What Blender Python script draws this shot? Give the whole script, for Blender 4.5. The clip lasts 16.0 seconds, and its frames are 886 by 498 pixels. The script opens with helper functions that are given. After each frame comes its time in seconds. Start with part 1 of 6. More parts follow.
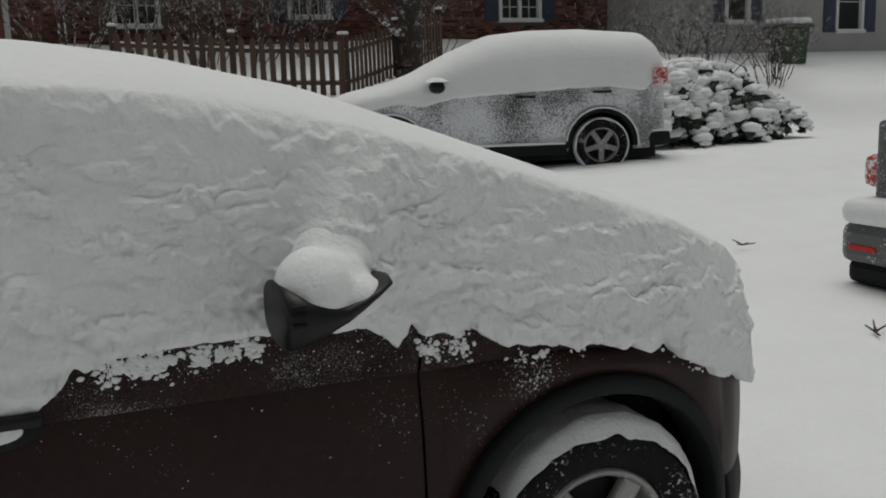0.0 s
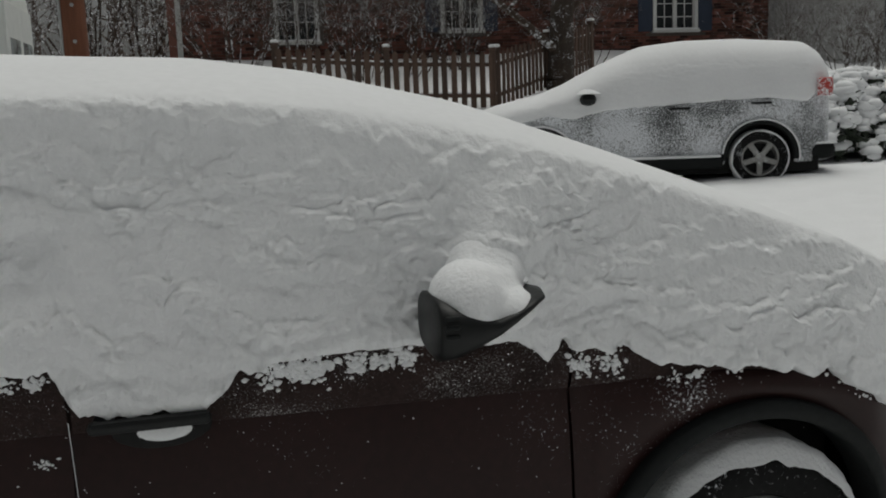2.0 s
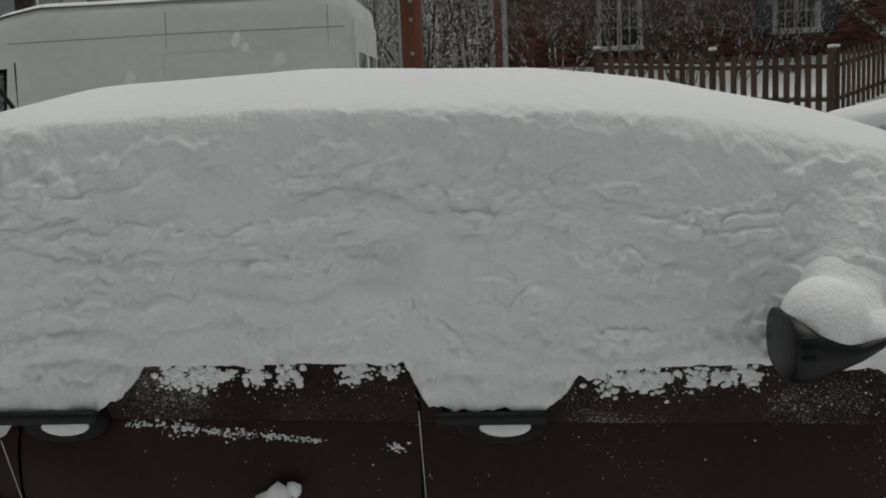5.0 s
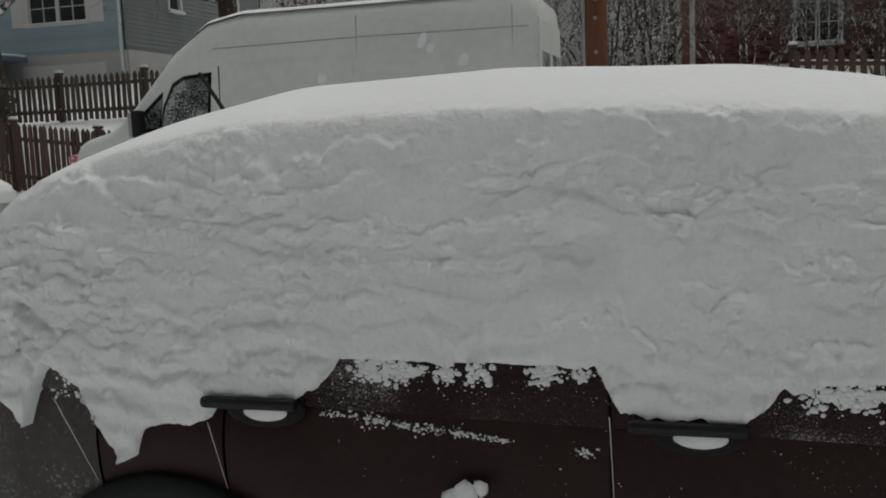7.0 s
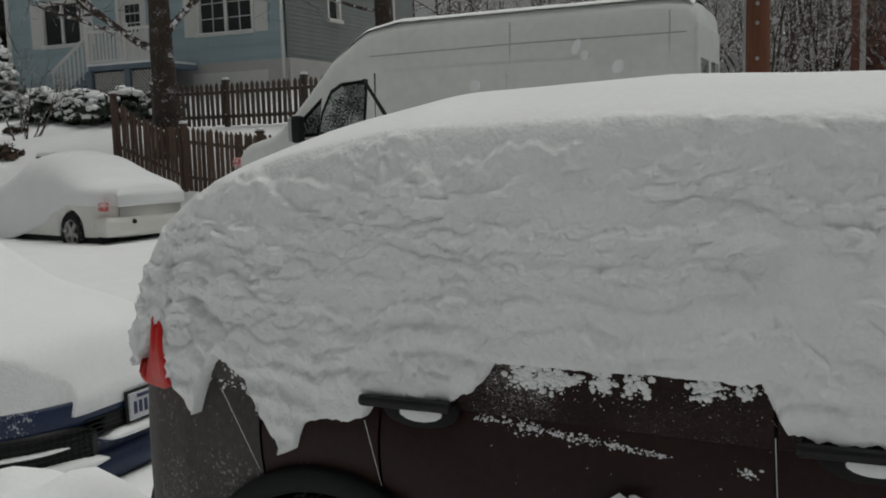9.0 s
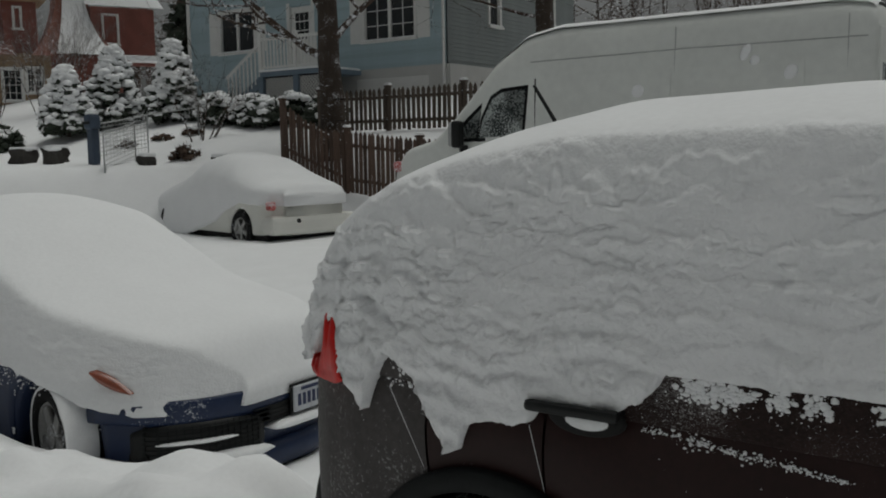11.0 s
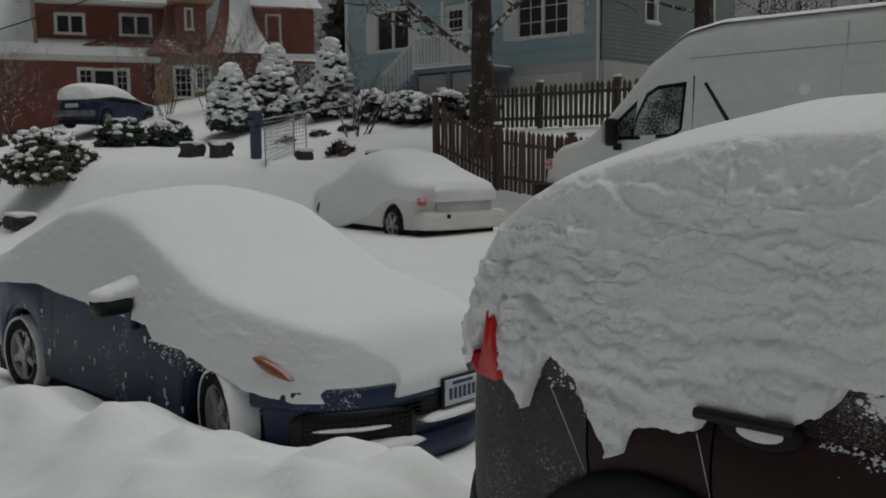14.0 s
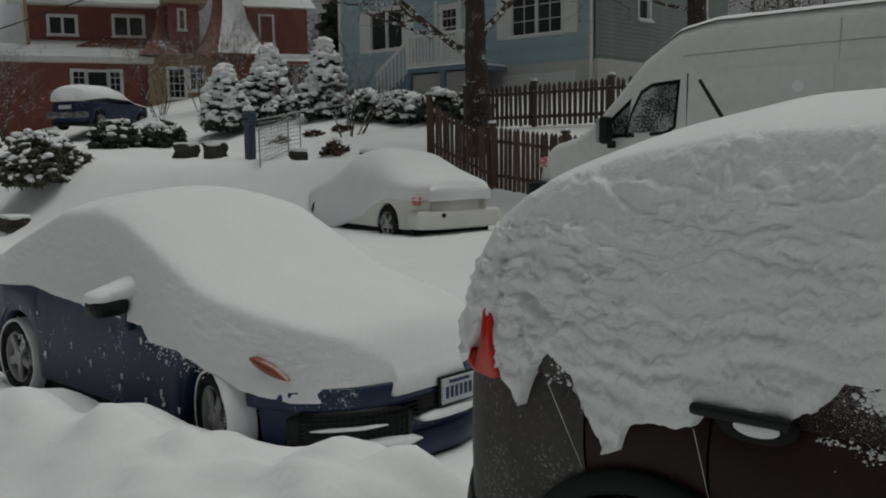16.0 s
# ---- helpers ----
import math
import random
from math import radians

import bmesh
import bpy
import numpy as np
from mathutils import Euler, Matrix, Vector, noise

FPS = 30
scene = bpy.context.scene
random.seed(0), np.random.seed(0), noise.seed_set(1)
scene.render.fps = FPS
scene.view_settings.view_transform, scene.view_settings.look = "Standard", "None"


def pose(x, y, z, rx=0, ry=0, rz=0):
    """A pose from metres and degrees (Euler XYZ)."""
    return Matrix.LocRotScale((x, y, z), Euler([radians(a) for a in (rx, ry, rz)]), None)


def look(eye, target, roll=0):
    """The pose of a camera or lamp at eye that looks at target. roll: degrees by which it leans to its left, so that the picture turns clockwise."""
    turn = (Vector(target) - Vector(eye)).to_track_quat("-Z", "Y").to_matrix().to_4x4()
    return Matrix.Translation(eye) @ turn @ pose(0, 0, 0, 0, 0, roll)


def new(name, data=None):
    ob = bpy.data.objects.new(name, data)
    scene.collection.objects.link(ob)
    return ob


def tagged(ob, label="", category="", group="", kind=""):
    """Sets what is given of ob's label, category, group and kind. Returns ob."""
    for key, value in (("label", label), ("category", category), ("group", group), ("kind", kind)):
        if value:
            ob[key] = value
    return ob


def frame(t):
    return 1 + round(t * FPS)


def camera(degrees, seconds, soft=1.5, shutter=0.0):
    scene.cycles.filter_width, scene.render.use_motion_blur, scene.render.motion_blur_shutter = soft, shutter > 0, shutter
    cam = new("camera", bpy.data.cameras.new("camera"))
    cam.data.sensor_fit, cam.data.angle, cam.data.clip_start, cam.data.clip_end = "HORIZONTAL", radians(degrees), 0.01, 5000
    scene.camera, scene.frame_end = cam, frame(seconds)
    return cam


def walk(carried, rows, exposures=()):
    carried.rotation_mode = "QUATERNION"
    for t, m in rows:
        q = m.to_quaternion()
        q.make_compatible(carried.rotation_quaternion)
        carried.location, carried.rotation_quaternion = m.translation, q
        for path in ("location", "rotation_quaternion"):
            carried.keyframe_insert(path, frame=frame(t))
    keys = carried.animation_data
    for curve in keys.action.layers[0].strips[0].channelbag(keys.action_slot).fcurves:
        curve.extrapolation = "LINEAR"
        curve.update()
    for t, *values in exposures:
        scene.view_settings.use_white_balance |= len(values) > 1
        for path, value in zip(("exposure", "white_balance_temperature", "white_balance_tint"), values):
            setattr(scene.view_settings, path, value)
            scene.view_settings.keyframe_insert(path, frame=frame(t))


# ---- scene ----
cam = camera(50.8, 16.0, soft=1.9)
# seconds, x, y, z, yaw, pitch, roll
ROWS = [
    (0, 0.158, 0.067, 1.583, -23.25, -9.88, -1.81),
    (0.5, 0.157, 0.073, 1.582, -22.40, -10.42, -1.62),
    (1, 0.152, 0.071, 1.583, -20.31, -10.02, -1.72),
    (1.5, 0.148, 0.066, 1.585, -17.88, -9.61, -2.00),
    (2, 0.141, 0.063, 1.589, -14.20, -8.86, -2.10),
    (2.5, 0.132, 0.060, 1.590, -10.19, -8.44, -1.64),
    (3, 0.122, 0.057, 1.594, -6.86, -8.02, -2.03),
    (3.5, 0.112, 0.059, 1.595, -3.63, -7.87, -1.63),
    (4, 0.104, 0.063, 1.595, -1.13, -7.84, -1.88),
    (4.5, 0.086, 0.064, 1.596, 1.85, -7.81, -2.19),
    (7, 0.028, 0.083, 1.596, 15.68, -7.30, -2.46),
    (7.5, 0.018, 0.077, 1.596, 18.17, -7.30, -2.21),
    (8, 0.011, 0.076, 1.594, 19.94, -7.29, -2.51),
    (8.5, 0.001, 0.076, 1.595, 21.90, -7.22, -2.16),
    (9, -0.004, 0.074, 1.595, 24.60, -6.54, -1.86),
    (11.5, -0.052, 0.038, 1.598, 36.47, -6.08, -0.89),
    (12, -0.065, 0.037, 1.598, 38.94, -6.16, -0.64),
    (12.5, -0.075, 0.033, 1.601, 40.12, -6.20, -0.42),
    (13, -0.082, 0.025, 1.599, 41.50, -6.07, -0.52),
    (13.5, -0.085, 0.019, 1.601, 42.51, -6.07, -0.51),
    (14, -0.088, 0.019, 1.600, 42.91, -6.02, -0.53),
    (14.5, -0.088, 0.015, 1.601, 42.63, -5.85, -0.38),
    (15, -0.087, 0.010, 1.600, 42.67, -6.00, -0.63),
    (15.5, -0.087, 0.012, 1.601, 42.74, -6.05, -0.76),
    (16, -0.087, 0.012, 1.598, 42.60, -6.07, -0.92),
]
walk(cam, [(t, pose(x, y, z, 90 + p, 0, w) @ pose(0, 0, 0, 0, 0, r)) for t, x, y, z, w, p, r in ROWS],
     [(0.0, -0.07, 6570, 6), (4.5, -0.08, 6570, 6), (9.0, -0.08, 6570, 6), (11.5, -0.42, 6500, 5), (16.0, -0.46, 6500, 5)])

# ---- world and light: overcast winter day ----
world = bpy.data.worlds.new("overcast")
scene.world = world
world.use_nodes = True
wn = world.node_tree
sky = wn.nodes.new("ShaderNodeTexSky")
sky.sky_type, sky.sun_disc = "NISHITA", False
sky.sun_elevation, sky.sun_rotation = radians(75), radians(22)
sky.air_density, sky.dust_density, sky.ozone_density = 1.0, 6.0, 1.0
hsv = wn.nodes.new("ShaderNodeHueSaturation")
hsv.inputs["Saturation"].default_value = 0.12
wn.links.new(sky.outputs[0], hsv.inputs["Color"])
wn.links.new(hsv.outputs[0], wn.nodes["Background"].inputs[0])
wn.nodes["Background"].inputs[1].default_value = 0.047
sun = new("sun", bpy.data.lights.new("sun", "SUN"))
sun.data.energy, sun.data.angle, sun.data.color = 0.9, radians(45), (1.0, 0.98, 0.95)
sun.matrix_world = look((1.5, 5.5, 15), (0, 2, 0))

# ---- materials ----
def material(name, color, rough=0.6, metal=0.0, vary=0.25, scale=6.0, fine=60.0, bump=0.15, second=None, stretch=(1, 1, 1), spec=0.5, depth=0.02, coat=0.0):
    """A procedural surface: base colour with variation at two scales, and relief."""
    m = bpy.data.materials.new(name)
    m.use_nodes = True
    nt = m.node_tree
    b = nt.nodes["Principled BSDF"]
    b.inputs["Roughness"].default_value = rough
    b.inputs["Metallic"].default_value = metal
    b.inputs["Specular IOR Level"].default_value = spec
    b.inputs["Coat Weight"].default_value = coat
    tc = nt.nodes.new("ShaderNodeTexCoord")
    mp = nt.nodes.new("ShaderNodeMapping")
    mp.inputs["Scale"].default_value = stretch
    nt.links.new(tc.outputs["Object"], mp.inputs[0])
    big = nt.nodes.new("ShaderNodeTexNoise")
    big.inputs["Scale"].default_value, big.inputs["Detail"].default_value = scale, 4
    small = nt.nodes.new("ShaderNodeTexNoise")
    small.inputs["Scale"].default_value, small.inputs["Detail"].default_value = fine, 3
    for n in (big, small):
        nt.links.new(mp.outputs[0], n.inputs["Vector"])
    add = nt.nodes.new("ShaderNodeMath")
    add.operation = "MULTIPLY_ADD"
    add.inputs[1].default_value = 0.5
    nt.links.new(small.outputs[0], add.inputs[0])
    half = nt.nodes.new("ShaderNodeMath")
    half.operation = "MULTIPLY"
    half.inputs[1].default_value = 0.5
    nt.links.new(big.outputs[0], half.inputs[0])
    nt.links.new(half.outputs[0], add.inputs[2])
    ramp = nt.nodes.new("ShaderNodeValToRGB")
    other = second or tuple(c * (1 - vary) for c in color)
    ramp.color_ramp.elements[0].position, ramp.color_ramp.elements[1].position = 0.36, 0.64
    ramp.color_ramp.elements[0].color = (*other, 1)
    ramp.color_ramp.elements[1].color = (*color, 1)
    nt.links.new(add.outputs[0], ramp.inputs[0])
    nt.links.new(ramp.outputs[0], b.inputs["Base Color"])
    if bump:
        bp = nt.nodes.new("ShaderNodeBump")
        bp.inputs["Strength"].default_value, bp.inputs["Distance"].default_value = bump, depth
        nt.links.new(add.outputs[0], bp.inputs["Height"])
        nt.links.new(bp.outputs[0], b.inputs["Normal"])
    return m


def speckled(m, amount, color=(0.80, 0.82, 0.85), scale=90.0, stretch=(1, 1, 1), patch=4.0, rough=0.9):
    """Adds snow grains and frost to a surface: fine specks, thicker in patches."""
    nt = m.node_tree
    b = nt.nodes["Principled BSDF"]
    src = b.inputs["Base Color"].links[0].from_socket
    tc = nt.nodes.new("ShaderNodeTexCoord")
    mp = nt.nodes.new("ShaderNodeMapping")
    mp.inputs["Scale"].default_value = stretch
    nt.links.new(tc.outputs["Object"], mp.inputs[0])
    grain = nt.nodes.new("ShaderNodeTexNoise")
    grain.inputs["Scale"].default_value, grain.inputs["Detail"].default_value, grain.inputs["Roughness"].default_value = scale, 4, 0.7
    cloud = nt.nodes.new("ShaderNodeTexNoise")
    cloud.inputs["Scale"].default_value, cloud.inputs["Detail"].default_value = patch, 3
    for n in (grain, cloud):
        nt.links.new(mp.outputs[0], n.inputs["Vector"])
    mul = nt.nodes.new("ShaderNodeMath")
    mul.operation = "MULTIPLY_ADD"
    mul.inputs[1].default_value = 0.6
    nt.links.new(cloud.outputs[0], mul.inputs[0])
    nt.links.new(grain.outputs[0], mul.inputs[2])
    mr = nt.nodes.new("ShaderNodeMapRange")
    mr.inputs["From Min"].default_value, mr.inputs["From Max"].default_value = 1.03 - 0.5 * amount, 1.13 - 0.5 * amount
    nt.links.new(mul.outputs[0], mr.inputs[0])
    mix = nt.nodes.new("ShaderNodeMix")
    mix.data_type = "RGBA"
    nt.links.new(mr.outputs[0], mix.inputs["Factor"])
    nt.links.new(src, mix.inputs["A"])
    mix.inputs["B"].default_value = (*color, 1)
    nt.links.new(mix.outputs["Result"], b.inputs["Base Color"])
    mx = nt.nodes.new("ShaderNodeMapRange")
    mx.inputs["To Min"].default_value, mx.inputs["To Max"].default_value = b.inputs["Roughness"].default_value, rough
    nt.links.new(mr.outputs[0], mx.inputs[0])
    nt.links.new(mx.outputs[0], b.inputs["Roughness"])
    return m


SNOW = material("snow", (0.86, 0.87, 0.88), 0.75, vary=0.05, scale=2.5, fine=40, bump=0.15, depth=0.012, spec=0.25)
SNOW_ROUGH = material("clumpy snow", (0.86, 0.87, 0.88), 0.8, vary=0.06, scale=26, fine=95, bump=0.55, depth=0.014, spec=0.25)
MAROON = speckled(material("maroon paint", (0.026, 0.0105, 0.0095), 0.45, 0.0, 0.3, 3, 50, 0.03, spec=0.22), 0.05, scale=130, patch=3.0)
MAROON_DUSTY = speckled(material("frosted maroon paint", (0.036, 0.022, 0.020), 0.7, 0.0, 0.55, 7, 110, 0.4, spec=0.15), 0.30, (0.30, 0.29, 0.29), scale=240, patch=5.0)
PAINT_FROST = speckled(material("frosted rear paint", (0.070, 0.062, 0.060), 0.7, 0, 0.45, 3, 40, 0.2), 0.30, (0.26, 0.26, 0.26), scale=90, patch=3.0)
GREY_PAINT = speckled(material("frosted grey paint", (0.10, 0.105, 0.105), 0.5, 0.1, 0.3, 3, 60, 0.1), 0.56, scale=80, patch=1.3)
BLUE_PAINT = speckled(material("dark blue paint", (0.013, 0.026, 0.070), 0.4, 0.0, 0.2, 3, 40, 0.02, spec=0.35), 0.14, scale=60, patch=3.0)
WHITE_PAINT = material("white car paint", (0.74, 0.74, 0.69), 0.5, vary=0.1, scale=2, bump=0.02)
VAN_PAINT = material("white van paint", (0.74, 0.76, 0.73), 0.45, vary=0.10, scale=1.2, fine=9, bump=0.02)
SILVER = speckled(material("dark silver paint", (0.12, 0.12, 0.125), 0.4, 0.2, 0.2, 3, 60, 0.05), 0.3, scale=60)
BLACK = material("black trim", (0.008, 0.009, 0.009), 0.45, vary=0.3, scale=8, bump=0.08, spec=0.3)
DULL_BLACK = material("grey-black plastic cladding", (0.012, 0.014, 0.014), 0.65, vary=0.3, scale=10, bump=0.15, spec=0.2)
# near-black for underbodies, and for shade painted into wheel wells and hollows
UNDERBODY_SHADE = material("underbody black and painted shade", (0.008, 0.008, 0.008), 0.9, vary=0.3, bump=0.1)
RUBBER = speckled(material("tyre rubber", (0.011, 0.011, 0.011), 0.85, vary=0.3, scale=20, bump=0.2, spec=0.2), 0.24, scale=80, patch=6)
RIM = speckled(material("dull alloy", (0.34, 0.34, 0.33), 0.45, 0.6, 0.2, 8, 60, 0.05), 0.24, scale=50)
RED_LAMP = material("red lamp plastic", (0.60, 0.012, 0.008), 0.4, vary=0.25, scale=20, bump=0.05, spec=0.3, coat=0.1)
PINK_LAMP = speckled(material("snowy red lamp", (0.5, 0.05, 0.04), 0.4, vary=0.2, scale=20), 0.42, scale=40)
AMBER = material("amber lamp plastic", (0.27, 0.065, 0.03), 0.35, vary=0.3, scale=20, bump=0.05, coat=0.5)
GLASS_DARK = speckled(material("frosted dark glass", (0.05, 0.06, 0.06), 0.25, vary=0.4, scale=5, bump=0.03), 0.55, (0.42, 0.45, 0.44), scale=40, patch=2)
PANE = material("dark window pane", (0.028, 0.032, 0.035), 0.08, vary=0.5, scale=1.5, bump=0.0)
PLATE = material("licence plate", (0.55, 0.57, 0.6), 0.5, vary=0.2, scale=30, bump=0.02)
PLATE_INK = material("dark blue plate ink", (0.02, 0.03, 0.09), 0.5, vary=0.2, bump=0)
BRICK = material("red-brown brick", (0.23, 0.095, 0.07), 0.85, vary=0.5, scale=3, fine=40, bump=0.3)
WHITE_TRIM = material("white trim paint", (0.72, 0.72, 0.70), 0.5, vary=0.08, scale=6, bump=0.05)
BLUE_SHUTTER = material("dark navy shutter", (0.03, 0.045, 0.08), 0.6, vary=0.2, bump=0.05)
SIDING = material("pale blue clapboard", (0.39, 0.50, 0.54), 0.6, vary=0.12, scale=1.5, fine=30, bump=0.08)
GREY_SIDING = material("weathered grey clapboard", (0.25, 0.275, 0.275), 0.7, vary=0.2, scale=2, bump=0.1)
STUCCO = material("grey stucco", (0.42, 0.42, 0.41), 0.9, vary=0.2, scale=1.2, fine=60, bump=0.2)
CONCRETE = material("painted foundation", (0.55, 0.55, 0.53), 0.85, vary=0.15, scale=2, bump=0.15)
PORCH_BLUE = material("slate blue porch paint", (0.17, 0.23, 0.29), 0.6, vary=0.2, bump=0.05)
FENCE = material("brown stained cedar", (0.115, 0.072, 0.052), 0.8, vary=0.45, scale=3, fine=30, stretch=(8, 8, 1), bump=0.3)
FENCE_GREY = material("weathered fence wood", (0.12, 0.095, 0.075), 0.85, vary=0.4, scale=3, fine=30, stretch=(8, 8, 1), bump=0.3)
BARK = speckled(material("grey-brown bark", (0.075, 0.055, 0.042), 0.95, vary=0.5, scale=6, fine=40, stretch=(4, 4, 1), bump=0.9, depth=0.04), 0.24, scale=30)
TWIG = speckled(material("twig bark", (0.075, 0.050, 0.036), 0.95, vary=0.4, scale=6, bump=0.2), 0.40, scale=12, patch=5)
POLE_WOOD = material("reddish utility pole wood", (0.22, 0.085, 0.045), 0.9, vary=0.5, scale=2, fine=30, stretch=(10, 10, 0.6), bump=0.5, depth=0.02)
NEEDLE = material("dark evergreen needles", (0.030, 0.042, 0.026), 0.8, vary=0.5, scale=8, bump=0.3)
YEW = material("olive-brown yew needles", (0.075, 0.070, 0.045), 0.85, vary=0.5, scale=8, bump=0.3)
BROWN_LEAF = material("dry brown foliage", (0.10, 0.065, 0.045), 0.9, vary=0.5, scale=8, bump=0.2)
GREEN_BIN = material("green bin plastic", (0.015, 0.055, 0.025), 0.5, vary=0.2, bump=0.05)
STONE = material("dark wall stone", (0.06, 0.055, 0.05), 0.9, vary=0.5, scale=5, bump=0.6, depth=0.03)
METAL = material("galvanised rail", (0.45, 0.46, 0.46), 0.5, 0.5, vary=0.2, bump=0.05)
BLUE_METAL = material("dusty blue metal", (0.055, 0.08, 0.12), 0.5, vary=0.3, bump=0.05)
TILE = speckled(material("red clay roof tile", (0.27, 0.105, 0.075), 0.85, vary=0.4, scale=4, bump=0.2), 0.28, scale=9, patch=1.5)
RED_WALL = material("red brick wall", (0.25, 0.088, 0.068), 0.85, vary=0.35, scale=2, fine=30, bump=0.2)
TAN = material("tan stone", (0.38, 0.27, 0.17), 0.85, vary=0.3, scale=2, bump=0.2)
CABLE = material("black cable", (0.01, 0.01, 0.01), 0.7, bump=0)

# ---- mesh helpers ----
def mesh(name, verts, faces, mat, parent=None, label="", smooth=False, at=None):
    me = bpy.data.meshes.new(name)
    me.from_pydata([tuple(map(float, v)) for v in verts], [], [tuple(map(int, q)) for q in faces])
    me.update()
    if smooth:
        me.polygons.foreach_set("use_smooth", [True] * len(me.polygons))
    me.materials.append(mat)
    ob = new(name, me)
    if parent is not None:
        ob.parent = parent
    if at is not None:
        ob.matrix_basis = at
    if label:
        tagged(ob, label)
    return ob


def part(name, bm, mat, parent=None, label="", smooth=False, at=None):
    me = bpy.data.meshes.new(name)
    bm.normal_update()
    bm.to_mesh(me)
    bm.free()
    if smooth:
        me.polygons.foreach_set("use_smooth", [True] * len(me.polygons))
    me.materials.append(mat)
    ob = new(name, me)
    if parent is not None:
        ob.parent = parent
    if at is not None:
        ob.matrix_basis = at
    if label:
        tagged(ob, label)
    return ob


def thing(name, m, label, category, group="", kind=""):
    ob = new(name)
    ob.empty_display_size = 0.2
    ob.matrix_basis = m
    return tagged(ob, label, category, group, kind)


def add_box(bm, x0, x1, y0, y1, z0, z1, bevel=0.0, m=None):
    got = bmesh.ops.create_cube(bm, size=1.0)
    v = got["verts"]
    t = Matrix.Translation(((x0 + x1) / 2, (y0 + y1) / 2, (z0 + z1) / 2)) @ Matrix.Diagonal((x1 - x0, y1 - y0, z1 - z0, 1))
    bmesh.ops.transform(bm, matrix=(m @ t) if m is not None else t, verts=v)
    if bevel:
        e = list({e for q in v for e in q.link_edges})
        bmesh.ops.bevel(bm, geom=e, offset=bevel, segments=2, affect="EDGES", profile=0.5)


def box(*a, bevel=0.0, m=None):
    bm = bmesh.new()
    add_box(bm, *a, bevel=bevel, m=m)
    return bm


def grid_mesh(name, pts, mat, parent=None, label="", close_u=False, smooth=True, caps=False, at=None):
    """A sheet through an array of points (rows, columns, 3)."""
    r, c, _ = pts.shape
    idx = np.arange(r * c).reshape(r, c)
    cols = np.arange(c) if close_u else np.arange(c - 1)
    nxt = (cols + 1) % c
    q = np.stack([idx[:-1][:, cols], idx[:-1][:, nxt], idx[1:][:, nxt], idx[1:][:, cols]], -1).reshape(-1, 4)
    faces = q.tolist()
    if caps:
        faces += [idx[0][::-1].tolist(), idx[-1].tolist()]
    me = bpy.data.meshes.new(name)
    me.from_pydata(pts.reshape(-1, 3).tolist(), [], faces)
    me.update()
    if smooth:
        me.polygons.foreach_set("use_smooth", [True] * len(me.polygons))
    me.materials.append(mat)
    ob = new(name, me)
    if parent is not None:
        ob.parent = parent
    if at is not None:
        ob.matrix_basis = at
    if label:
        tagged(ob, label)
    return ob


def step(v):
    v = np.clip(v, 0, 1)
    return v * v * (3 - 2 * v)


def fbm(p, scale=1.0, octaves=3):
    """Smooth noise at an array of points (N, 3), about -1 to 1."""
    return np.array([noise.fractal(Vector(q) * scale, 1.0, 2.0, octaves) for q in p])


def hash2(ix, iy, seed):
    n = np.sin(ix * 127.1 + iy * 311.7 + seed * 74.7) * 43758.5453
    return n - np.floor(n)


def vnoise(x, y, seed=0):
    """Value noise on a plane, 0 to 1, for whole arrays."""
    ix, iy = np.floor(x), np.floor(y)
    fx, fy = x - ix, y - iy
    fx, fy = fx * fx * (3 - 2 * fx), fy * fy * (3 - 2 * fy)
    a, b = hash2(ix, iy, seed), hash2(ix + 1, iy, seed)
    c, d = hash2(ix, iy + 1, seed), hash2(ix + 1, iy + 1, seed)
    return (a * (1 - fx) + b * fx) * (1 - fy) + (c * (1 - fx) + d * fx) * fy


def vfbm(x, y, seed=0, octaves=4, gain=0.5):
    out, amp, total = 0.0, 1.0, 0.0
    for o in range(octaves):
        ca, sa = math.cos(0.6 * o), math.sin(0.6 * o)
        out = out + amp * vnoise((ca * x - sa * y) * 2 ** o + 17.3 * o, (sa * x + ca * y) * 2 ** o - 9.1 * o, seed + o)
        total += amp
        amp *= gain
    return out / total


def add_tube(bm, a, b, ra, rb, n=6):
    a, b = Vector(a), Vector(b)
    d = b - a
    if d.length < 1e-6:
        return
    got = bmesh.ops.create_cone(bm, cap_ends=True, segments=n, radius1=ra, radius2=rb, depth=d.length)
    m = Matrix.Translation((a + b) / 2) @ d.to_track_quat("Z", "Y").to_matrix().to_4x4()
    bmesh.ops.transform(bm, matrix=m, verts=got["verts"])


def tube(a, b, ra, rb=None, n=8):
    bm = bmesh.new()
    add_tube(bm, a, b, ra, ra if rb is None else rb, n)
    return bm


# ---- the lie of the land ----
def ground_z(x, y):
    x, y = np.asarray(x, float), np.asarray(y, float)
    z = 0.030 * np.clip(x, -10, 8) - 0.13 * step((-2.5 - x) / 2) + (0.50 - 0.22 * step(x / 5)) * step((y - 4) / 7)
    s = step((-3 - x) / 5)
    y0 = 14.0 - 6.0 * step((-13 - x) / 7)
    left = 1.25 * step((y - y0) / 2.6) + 0.27 * np.clip(y - 14.5, 0, 6.5) + 0.05 * np.clip(-x - 15, 0, 40) * step((y - 8) / 6)
    right = 0.55 * step((y - 13.0) / 2.0) + 0.20 * np.clip(y - 14, 0, 9)
    return z + s * left + (1 - s) * right

